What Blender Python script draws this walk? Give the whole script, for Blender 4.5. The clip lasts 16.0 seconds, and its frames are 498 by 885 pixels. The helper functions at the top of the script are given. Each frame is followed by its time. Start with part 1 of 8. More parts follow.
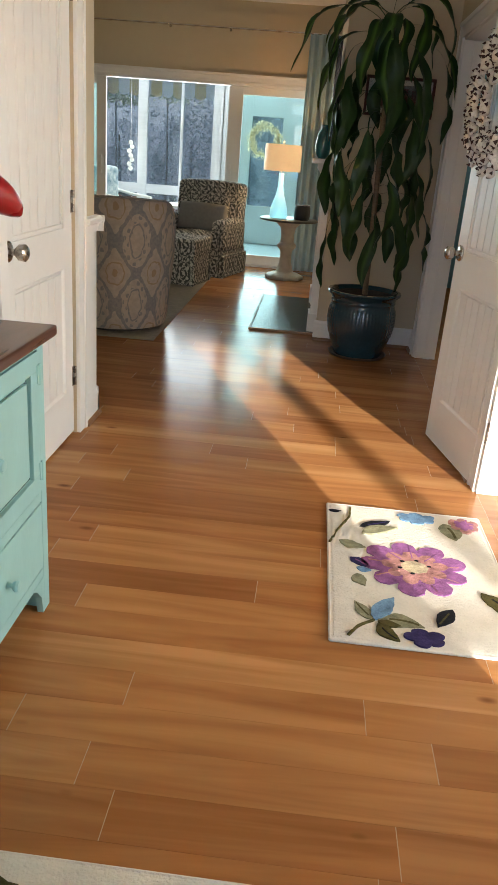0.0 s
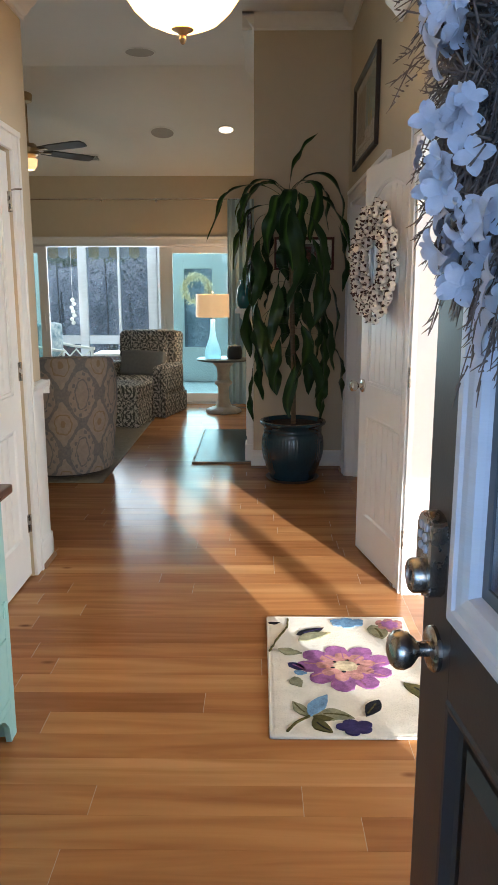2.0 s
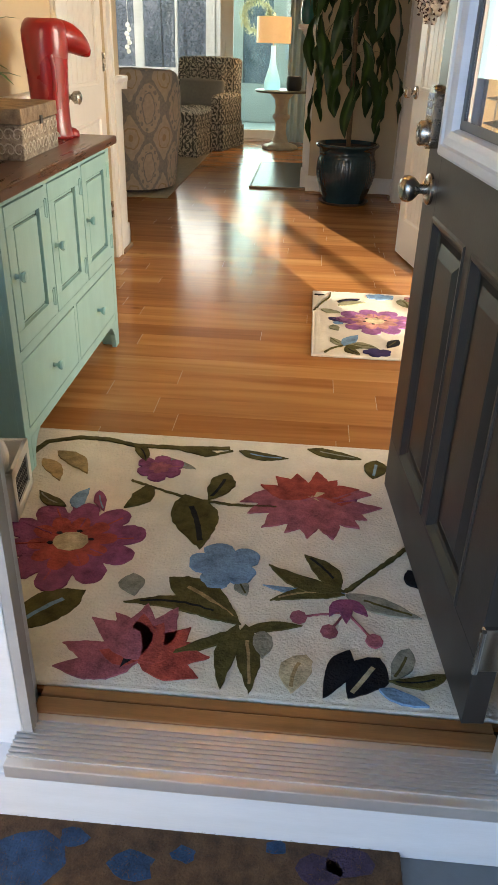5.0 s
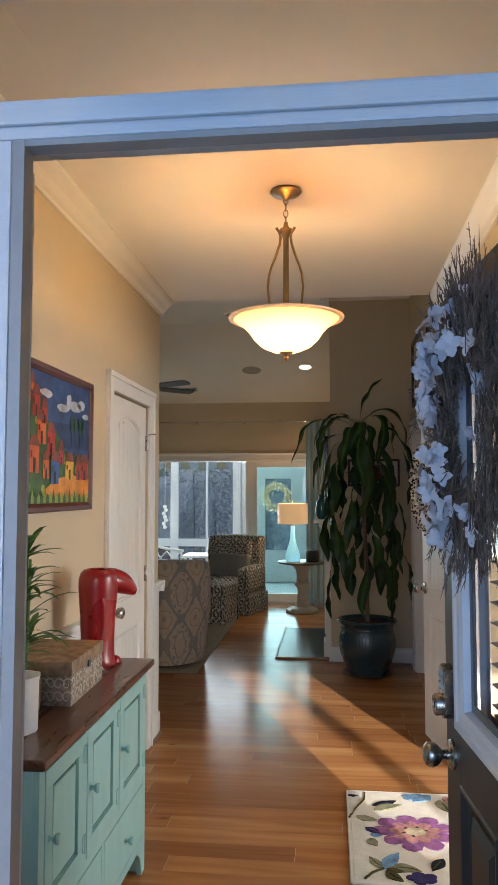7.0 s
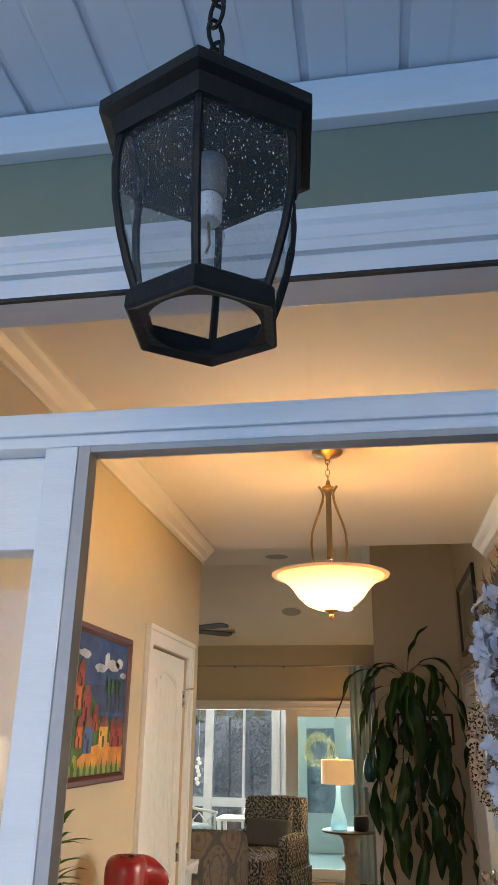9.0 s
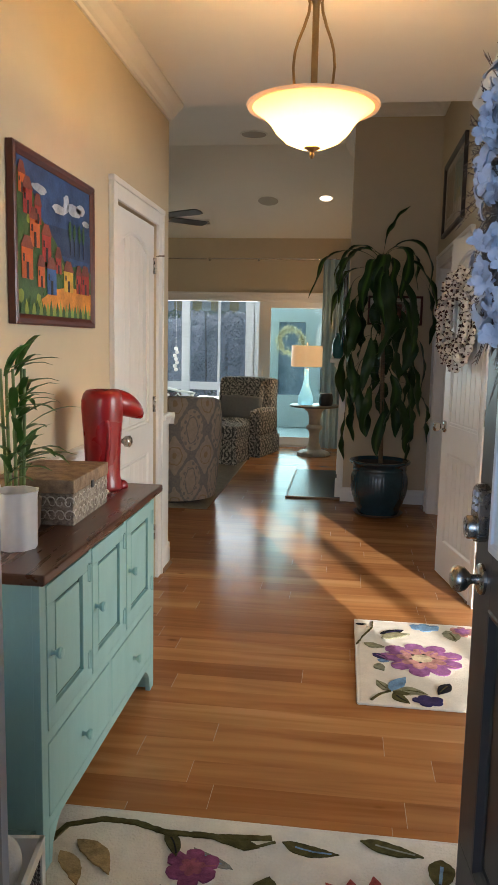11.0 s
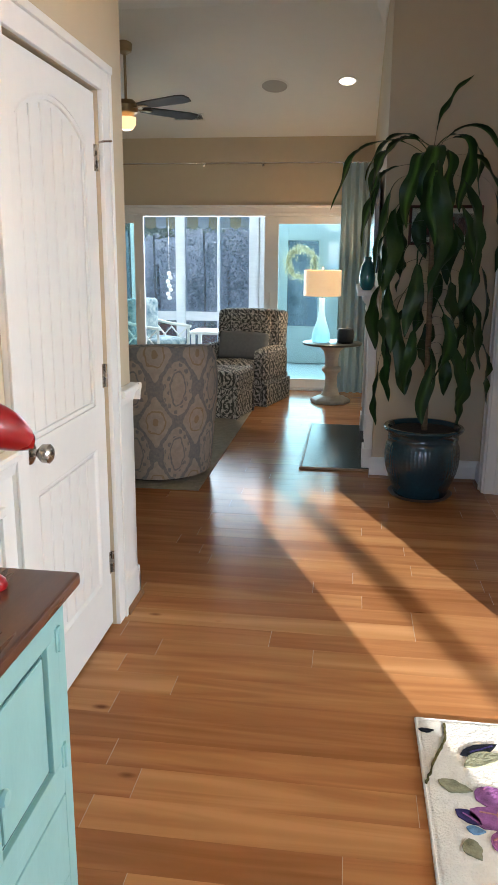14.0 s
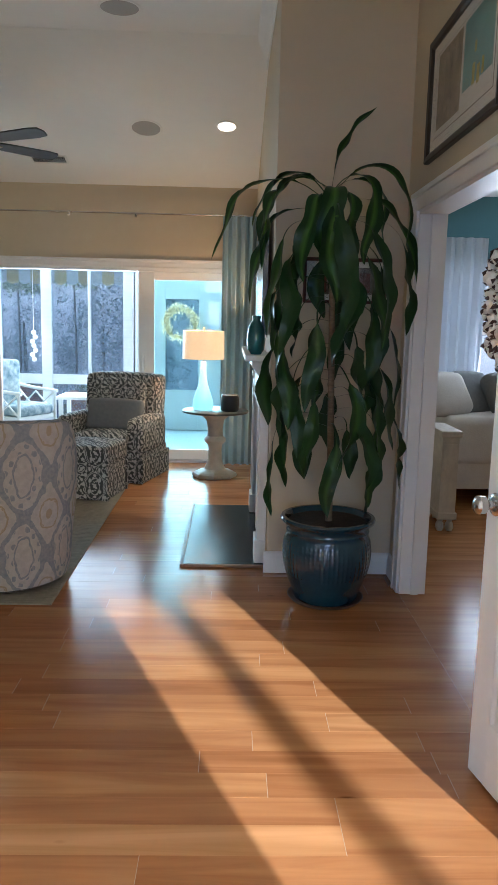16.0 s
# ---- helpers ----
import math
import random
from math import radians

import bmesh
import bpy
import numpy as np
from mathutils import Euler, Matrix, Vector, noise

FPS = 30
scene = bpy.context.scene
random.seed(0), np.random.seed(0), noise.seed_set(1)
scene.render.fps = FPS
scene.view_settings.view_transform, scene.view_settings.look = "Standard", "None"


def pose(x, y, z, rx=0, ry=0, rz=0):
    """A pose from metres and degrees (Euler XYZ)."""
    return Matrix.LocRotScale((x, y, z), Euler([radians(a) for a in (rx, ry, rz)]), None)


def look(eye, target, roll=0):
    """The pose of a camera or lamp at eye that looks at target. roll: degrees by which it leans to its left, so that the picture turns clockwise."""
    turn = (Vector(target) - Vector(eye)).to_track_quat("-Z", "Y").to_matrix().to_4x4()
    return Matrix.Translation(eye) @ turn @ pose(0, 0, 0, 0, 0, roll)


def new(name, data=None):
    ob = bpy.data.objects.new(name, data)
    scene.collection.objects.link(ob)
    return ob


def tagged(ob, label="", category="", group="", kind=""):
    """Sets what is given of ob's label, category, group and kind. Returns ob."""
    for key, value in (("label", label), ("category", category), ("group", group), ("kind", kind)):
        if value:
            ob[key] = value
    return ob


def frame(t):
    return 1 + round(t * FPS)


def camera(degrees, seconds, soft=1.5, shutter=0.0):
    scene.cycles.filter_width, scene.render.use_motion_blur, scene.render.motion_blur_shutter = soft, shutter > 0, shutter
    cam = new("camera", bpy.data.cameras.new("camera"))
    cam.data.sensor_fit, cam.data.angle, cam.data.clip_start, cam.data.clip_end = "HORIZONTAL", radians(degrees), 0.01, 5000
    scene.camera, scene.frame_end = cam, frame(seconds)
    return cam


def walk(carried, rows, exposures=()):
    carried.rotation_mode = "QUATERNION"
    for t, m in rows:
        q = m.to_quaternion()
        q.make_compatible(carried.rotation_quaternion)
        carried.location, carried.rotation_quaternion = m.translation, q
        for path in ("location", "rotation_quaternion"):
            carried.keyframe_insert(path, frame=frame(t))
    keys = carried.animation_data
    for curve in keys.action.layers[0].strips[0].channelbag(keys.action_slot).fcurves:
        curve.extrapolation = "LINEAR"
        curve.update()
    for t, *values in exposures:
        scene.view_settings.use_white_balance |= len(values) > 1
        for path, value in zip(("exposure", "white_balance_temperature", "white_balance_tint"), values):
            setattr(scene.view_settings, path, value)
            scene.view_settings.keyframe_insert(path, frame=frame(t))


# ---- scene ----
cam = camera(37.0, 16.0)
PATH = [
    (0, (-0.359, 0.060, 1.295), (-0.474, 1.919, 0.565), 4.6),
    (0.5, (-0.271, 0.047, 1.344), (-0.251, 1.910, 0.616), 4.6),
    (1, (-0.224, 0.011, 1.338), (-0.093, 1.874, 0.629), 4.2),
    (1.5, (-0.202, -0.031, 1.360), (0.012, 1.847, 0.715), 2.8),
    (2, (-0.240, -0.300, 1.424), (-0.262, 1.660, 1.022), 0.0),
    (2.5, (-0.25, -0.615, 1.491), (-0.416, 1.359, 1.222), 0.1),
    (3, (-0.331, -0.878, 1.339), (-0.395, 1.071, 0.895), 1.3),
    (3.5, (-0.326, -1.011, 1.239), (-0.356, 0.851, 0.508), 3.2),
    (4, (-0.262, -1.073, 1.189), (-0.342, 0.697, 0.261), 3.0),
    (4.2, (-0.255, -1.09, 1.178), (-0.357, 0.653, 0.203), 3.1),
    (6.3, (-0.24, -1.087, 1.315), (-0.392, 0.779, 0.613), -0.3),
    (6.5, (-0.243, -1.095, 1.389), (-0.416, 0.853, 0.966), -0.1),
    (7, (-0.259, -1.17, 1.531), (-0.479, 0.814, 1.662), -0.0),
    (7.5, (-0.269, -1.155, 1.597), (-0.512, 0.758, 2.125), 0.0),
    (8, (-0.281, -1.202, 1.669), (-0.544, 0.599, 2.498), 0.8),
    (8.5, (-0.285, -1.209, 1.683), (-0.565, 0.555, 2.583), 0.8),
    (9, (-0.284, -1.178, 1.631), (-0.587, 0.658, 2.363), 0.8),
    (9.5, (-0.29, -1.135, 1.571), (-0.624, 0.797, 1.964), 0.2),
    (10, (-0.293, -1.118, 1.517), (-0.63, 0.851, 1.629), -0.0),
    (10.2, (-0.28, -1.129, 1.485), (-0.598, 0.845, 1.495), 0.4),
    (12.3, (-0.379, -0.289, 1.384), (-0.581, 1.658, 0.974), 0.9),
    (12.5, (-0.397, -0.205, 1.385), (-0.604, 1.74, 0.967), 0.8),
    (13, (-0.448, 0.048, 1.392), (-0.698, 1.977, 0.927), 0.6),
    (13.5, (-0.436, 0.344, 1.435), (-0.788, 2.253, 0.953), 0.4),
    (14, (-0.459, 0.539, 1.473), (-0.716, 2.464, 0.996), 0.5),
    (14.5, (-0.513, 0.795, 1.456), (-0.477, 2.754, 1.055), 0.5),
    (15, (-0.505, 1.007, 1.469), (-0.395, 2.978, 1.145), 0.5),
    (15.5, (-0.475, 1.236, 1.478), (-0.424, 3.213, 1.181), 0.9),
    (16, (-0.497, 1.444, 1.459), (-0.446, 3.418, 1.141), 1.3),
]
walk(cam, [(t, look(eye, target, roll)) for t, eye, target, roll in PATH], exposures=[(0, 1.5, 6800, 10), (1.5, 1.5, 6600, 10), (2.5, 1.3, 5900, 10), (3.2, 1.72, 5800, 10), (3.6, 1.85, 6000, 12), (4.2, 1.66, 7100, 14), (6.3, 1.6, 9300, 12), (6.6, 1.5, 8600, 12), (7, 1.0, 6600, 12), (7.5, 1.0, 6300, 13), (8.3, 1.18, 8500, 13), (9, 1.15, 7900, 14), (9.6, 1.05, 6500, 12), (10.2, 1.0, 7000, 13), (12.5, 1.5, 6100, 10), (14.5, 1.75, 5900, 10), (16, 1.97, 5500, 10)])

# ---- world, sun and lamps ----
SUN_DIR = Vector((0.385, -0.923, 0.0))
SUN_ELEV = radians(12.7)
world = bpy.data.worlds.new("world")
scene.world = world
world.use_nodes = True
_wn = world.node_tree.nodes
_sky = _wn.new("ShaderNodeTexSky")
_sky.sky_type, _sky.sun_disc = "NISHITA", False
_sky.sun_elevation, _sky.sun_rotation = SUN_ELEV, math.atan2(SUN_DIR.x, SUN_DIR.y)
world.node_tree.links.new(_sky.outputs[0], _wn["Background"].inputs[0])
_wn["Background"].inputs[1].default_value = 0.12


def lamp(name, kind, energy, color, m, size=0.1, size_y=0.1):
    data = bpy.data.lights.new(name, kind)
    data.energy, data.color = energy, color
    if kind == "AREA":
        data.shape, data.size, data.size_y = "RECTANGLE", size, size_y
    elif kind == "SUN":
        data.angle = size
    else:
        data.shadow_soft_size = size
    ob = new(name, data)
    ob.matrix_world = m
    return ob


_sd = Vector((SUN_DIR.x * math.cos(SUN_ELEV), SUN_DIR.y * math.cos(SUN_ELEV), math.sin(SUN_ELEV)))
lamp("sun", "SUN", 5.0, (1.0, 0.975, 0.94), look(_sd * 30, (0, 0, 0)), 0.012)
# the sky's light through the sunroom glass, the office and the bedroom windows
lamp("sky_through_sunroom", "AREA", 80, (0.80, 0.93, 1.0), look((-2.9, 11.455, 1.35), (-2.9, 0, 1.35)), 5.0, 1.9)
lamp("sky_over_porch", "AREA", 45, (0.13, 0.43, 1.0), look((-1.3, -3.70, 1.35), (-0.6, 0.6, 1.7)), 3.6, 2.3)
lamp("sky_through_office_side", "AREA", 75, (0.84, 0.93, 1.0), look((4.55, 1.2, 1.4), (0, 1.6, 1.0)), 2.0, 1.5)
lamp("sky_through_office", "AREA", 42, (0.86, 0.93, 1.0), look((2.75, -3.05, 1.35), (2.75, 9, 1.0)), 1.9, 1.5)
lamp("sky_through_bedroom", "AREA", 15, (0.86, 0.93, 1.0), look((2.6, 8.6, 1.5), (2.0, 0, 0.9)), 1.4, 1.2)
# lamps that are switched on
lamp("pendant_bulb", "POINT", 30, (1.0, 0.69, 0.33), pose(-0.44, 1.85, 2.225), 0.05)
lamp("table_lamp_bulb", "POINT", 4.0, (1.0, 0.66, 0.36), pose(-0.70, 8.45, 1.28), 0.04)
lamp("fan_bulb", "POINT", 1.6, (1.0, 0.78, 0.52), pose(-2.47, 7.32, 2.56), 0.06)
lamp("recessed_bulb", "SPOT", 26, (1.0, 0.85, 0.65), pose(-0.574, 7.97, 3.05), 0.05)

# ---- materials ----


def mat(name, color, rough=0.6, metal=0.0, var=0.08, scale=6.0, bump=0.0, bump_scale=120.0, spec=0.5, stretch=(1, 1, 1), color2=None, coat=0.0):
    """Surface with two scales of tone variation and fine relief."""
    m = bpy.data.materials.new(name)
    m.use_nodes = True
    nt = m.node_tree
    n, link = nt.nodes, nt.links
    b = n["Principled BSDF"]
    b.inputs["Roughness"].default_value = rough
    b.inputs["Metallic"].default_value = metal
    b.inputs["Specular IOR Level"].default_value = spec
    b.inputs["Coat Weight"].default_value = coat
    b.inputs["Coat Roughness"].default_value = 0.08
    tc = n.new("ShaderNodeTexCoord")
    mp = n.new("ShaderNodeMapping")
    mp.inputs["Scale"].default_value = stretch
    link.new(tc.outputs["Object"], mp.inputs["Vector"])
    n1 = n.new("ShaderNodeTexNoise")
    n1.inputs["Scale"].default_value = scale
    n1.inputs["Detail"].default_value = 6
    link.new(mp.outputs[0], n1.inputs["Vector"])
    n2 = n.new("ShaderNodeTexNoise")
    n2.inputs["Scale"].default_value = scale * 9
    n2.inputs["Detail"].default_value = 4
    link.new(mp.outputs[0], n2.inputs["Vector"])
    mx = n.new("ShaderNodeMix")
    mx.data_type = "RGBA"
    c2 = color2 or tuple(max(0.0, c * (1 - 2.2 * var)) for c in color)
    mx.inputs[6].default_value = (*color, 1)
    mx.inputs[7].default_value = (*c2, 1)
    ad = n.new("ShaderNodeMath")
    ad.operation = "MULTIPLY_ADD"
    ad.inputs[1].default_value, ad.inputs[2].default_value = 0.45, 0.0
    link.new(n2.outputs["Fac"], ad.inputs[0])
    ad2 = n.new("ShaderNodeMath")
    ad2.operation = "ADD"
    link.new(ad.outputs[0], ad2.inputs[0])
    link.new(n1.outputs["Fac"], ad2.inputs[1])
    mr = n.new("ShaderNodeMapRange")
    mr.inputs["From Min"].default_value, mr.inputs["From Max"].default_value = 0.45, 1.0
    link.new(ad2.outputs[0], mr.inputs["Value"])
    link.new(mr.outputs[0], mx.inputs["Factor"])
    link.new(mx.outputs[2], b.inputs["Base Color"])
    rr = n.new("ShaderNodeMapRange")
    rr.inputs["To Min"].default_value, rr.inputs["To Max"].default_value = max(0.02, rough * 0.85), min(1.0, rough * 1.15)
    link.new(n1.outputs["Fac"], rr.inputs["Value"])
    link.new(rr.outputs[0], b.inputs["Roughness"])
    if bump:
        n3 = n.new("ShaderNodeTexNoise")
        n3.inputs["Scale"].default_value = bump_scale
        n3.inputs["Detail"].default_value = 3
        link.new(mp.outputs[0], n3.inputs["Vector"])
        bp = n.new("ShaderNodeBump")
        bp.inputs["Strength"].default_value = bump
        bp.inputs["Distance"].default_value = 0.004
        link.new(n3.outputs["Fac"], bp.inputs["Height"])
        link.new(bp.outputs[0], b.inputs["Normal"])
    return m


def nodes_of(m):
    return m.node_tree.nodes, m.node_tree.links, m.node_tree.nodes["Principled BSDF"]


def glass_mat(name, color=(1, 1, 1), rough=0.0, transparent=0.85):
    """Thin pane: mostly clear, with a mirror share that grows at a slant."""
    m = bpy.data.materials.new(name)
    m.use_nodes = True
    nt = m.node_tree
    n, link = nt.nodes, nt.links
    out = n["Material Output"]
    n.remove(n["Principled BSDF"])
    tr = n.new("ShaderNodeBsdfTransparent")
    tr.inputs[0].default_value = (*color, 1)
    gl = n.new("ShaderNodeBsdfGlossy")
    gl.inputs["Roughness"].default_value = rough
    lw = n.new("ShaderNodeLayerWeight")
    lw.inputs[0].default_value = 0.5
    pw = n.new("ShaderNodeMath")
    pw.operation = "POWER"
    pw.inputs[1].default_value = 5.0
    link.new(lw.outputs["Facing"], pw.inputs[0])
    fr = n.new("ShaderNodeMath")
    fr.operation = "MULTIPLY_ADD"
    fr.inputs[1].default_value, fr.inputs[2].default_value = 0.85, 0.03
    link.new(pw.outputs[0], fr.inputs[0])
    mx = n.new("ShaderNodeMixShader")
    link.new(fr.outputs[0], mx.inputs[0])
    link.new(tr.outputs[0], mx.inputs[1])
    link.new(gl.outputs[0], mx.inputs[2])
    link.new(mx.outputs[0], out.inputs[0])
    return m


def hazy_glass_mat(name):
    """Pane with a pale translucent veil mixed in, standing in for haze outside it."""
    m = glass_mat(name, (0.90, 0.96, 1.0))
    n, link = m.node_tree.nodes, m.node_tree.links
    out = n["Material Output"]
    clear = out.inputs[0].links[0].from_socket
    veil = n.new("ShaderNodeBsdfTranslucent")
    veil.inputs[0].default_value = (0.78, 0.88, 0.97, 1)
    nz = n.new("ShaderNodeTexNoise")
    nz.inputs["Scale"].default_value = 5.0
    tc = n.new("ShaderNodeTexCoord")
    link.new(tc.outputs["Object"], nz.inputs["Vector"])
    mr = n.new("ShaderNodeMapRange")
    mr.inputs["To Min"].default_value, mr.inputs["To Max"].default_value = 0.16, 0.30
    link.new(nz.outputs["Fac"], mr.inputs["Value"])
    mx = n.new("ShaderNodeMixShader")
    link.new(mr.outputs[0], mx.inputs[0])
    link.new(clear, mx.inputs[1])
    link.new(veil.outputs[0], mx.inputs[2])
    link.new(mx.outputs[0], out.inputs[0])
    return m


def emit_mat(name, color, strength):
    m = mat(name, color, 0.4)
    n, link, b = nodes_of(m)
    b.inputs["Emission Color"].default_value = (*color, 1)
    b.inputs["Emission Strength"].default_value = strength
    return m


def wood_floor_mat():
    m = mat("oak_floor", (0.36, 0.15, 0.052), 0.19, var=0.2, scale=2.0, spec=0.13, stretch=(0.7, 9, 9))
    n, link, b = nodes_of(m)
    base = b.inputs["Base Color"].links[0].from_node
    info = n.new("ShaderNodeObjectInfo")
    geo = n.new("ShaderNodeNewGeometry")
    ad = n.new("ShaderNodeMath")
    ad.operation = "ADD"
    link.new(info.outputs["Random"], ad.inputs[0])
    link.new(geo.outputs["Random Per Island"], ad.inputs[1])
    fr = n.new("ShaderNodeMath")
    fr.operation = "FRACT"
    link.new(ad.outputs[0], fr.inputs[0])
    # each board has its own stretch of grain
    mp = [x for x in n if x.type == "MAPPING"][0]
    off = n.new("ShaderNodeCombineXYZ")
    mul = n.new("ShaderNodeMath")
    mul.operation = "MULTIPLY"
    mul.inputs[1].default_value = 37.0
    link.new(fr.outputs[0], mul.inputs[0])
    link.new(mul.outputs[0], off.inputs[0])
    link.new(mul.outputs[0], off.inputs[2])
    link.new(off.outputs[0], mp.inputs["Location"])
    ramp = n.new("ShaderNodeValToRGB")
    e = ramp.color_ramp.elements
    e[0].position, e[0].color = 0.0, (0.31, 0.135, 0.050, 1)
    e[1].position, e[1].color = 1.0, (0.48, 0.255, 0.108, 1)
    for p, c in ((0.3, (0.37, 0.170, 0.066, 1)), (0.55, (0.42, 0.205, 0.080, 1)), (0.8, (0.33, 0.138, 0.049, 1))):
        x = e.new(p)
        x.color = c
    link.new(fr.outputs[0], ramp.inputs[0])
    mx = n.new("ShaderNodeMix")
    mx.data_type, mx.blend_type = "RGBA", "MULTIPLY"
    mx.inputs[0].default_value = 1.0
    grain = n.new("ShaderNodeTexNoise")
    grain.inputs["Scale"].default_value = 1.25
    grain.inputs["Distortion"].default_value = 1.6
    grain.inputs["Detail"].default_value = 8
    link.new(mp.outputs[0], grain.inputs["Vector"])
    gr = n.new("ShaderNodeValToRGB")
    gr.color_ramp.elements[0].position, gr.color_ramp.elements[1].position = 0.36, 0.66
    gr.color_ramp.elements[0].color = (0.80, 0.73, 0.66, 1)
    gr.color_ramp.elements[1].color = (1.06, 1.05, 1.04, 1)
    link.new(grain.outputs["Fac"], gr.inputs[0])
    link.new(ramp.outputs[0], mx.inputs[6])
    link.new(gr.outputs[0], mx.inputs[7])
    # cathedral figure: long bent bands along the board
    wmp = n.new("ShaderNodeMapping")
    wmp.inputs["Scale"].default_value = (0.5, 2.6, 2.6)
    link.new(mp.inputs["Vector"].links[0].from_socket, wmp.inputs["Vector"])
    link.new(off.outputs[0], wmp.inputs["Location"])
    wave = n.new("ShaderNodeTexWave")
    wave.bands_direction = "Y"
    wave.inputs["Scale"].default_value = 0.9
    wave.inputs["Distortion"].default_value = 12.0
    wave.inputs["Detail"].default_value = 3.0
    wave.inputs["Detail Scale"].default_value = 0.9
    link.new(wmp.outputs[0], wave.inputs["Vector"])
    wr_ = n.new("ShaderNodeValToRGB")
    wr_.color_ramp.elements[0].position, wr_.color_ramp.elements[0].color = 0.05, (0.76, 0.69, 0.62, 1)
    wr_.color_ramp.elements[1].position, wr_.color_ramp.elements[1].color = 0.62, (1.06, 1.06, 1.05, 1)
    link.new(wave.outputs["Fac"], wr_.inputs[0])
    mw = n.new("ShaderNodeMix")
    mw.data_type, mw.blend_type = "RGBA", "MULTIPLY"
    mw.inputs[0].default_value = 0.32
    link.new(mx.outputs[2], mw.inputs[6])
    link.new(wr_.outputs[0], mw.inputs[7])
    # knots
    vor = n.new("ShaderNodeTexVoronoi")
    vor.inputs["Scale"].default_value = 1.0
    sc = n.new("ShaderNodeMapping")
    sc.inputs["Scale"].default_value = (2.0, 4.4, 4.4)
    tc = [x for x in n if x.type == "TEX_COORD"][0]
    link.new(tc.outputs["Object"], sc.inputs["Vector"])
    link.new(off.outputs[0], sc.inputs["Location"])
    link.new(sc.outputs[0], vor.inputs["Vector"])
    kr = n.new("ShaderNodeValToRGB")
    kr.color_ramp.elements[0].position, kr.color_ramp.elements[0].color = 0.02, (0.34, 0.25, 0.2, 1)
    kr.color_ramp.elements[1].position, kr.color_ramp.elements[1].color = 0.075, (1, 1, 1, 1)
    link.new(vor.outputs["Distance"], kr.inputs[0])
    mk = n.new("ShaderNodeMix")
    mk.data_type, mk.blend_type = "RGBA", "MULTIPLY"
    mk.inputs[0].default_value = 1.0
    link.new(mw.outputs[2], mk.inputs[6])
    link.new(kr.outputs[0], mk.inputs[7])
    link.new(mk.outputs[2], b.inputs["Base Color"])
    bp = n.new("ShaderNodeBump")
    bp.inputs["Strength"].default_value, bp.inputs["Distance"].default_value = 0.06, 0.002
    nz = n.new("ShaderNodeTexNoise")
    nz.inputs["Scale"].default_value = 3.0
    link.new(tc.outputs["Object"], nz.inputs["Vector"])
    mxh = n.new("ShaderNodeMath")
    mxh.operation = "MULTIPLY_ADD"
    mxh.inputs[1].default_value = 6.0
    link.new(nz.outputs["Fac"], mxh.inputs[0])
    link.new(grain.outputs["Fac"], mxh.inputs[2])
    link.new(mxh.outputs[0], bp.inputs["Height"])
    link.new(bp.outputs[0], b.inputs["Normal"])
    return m


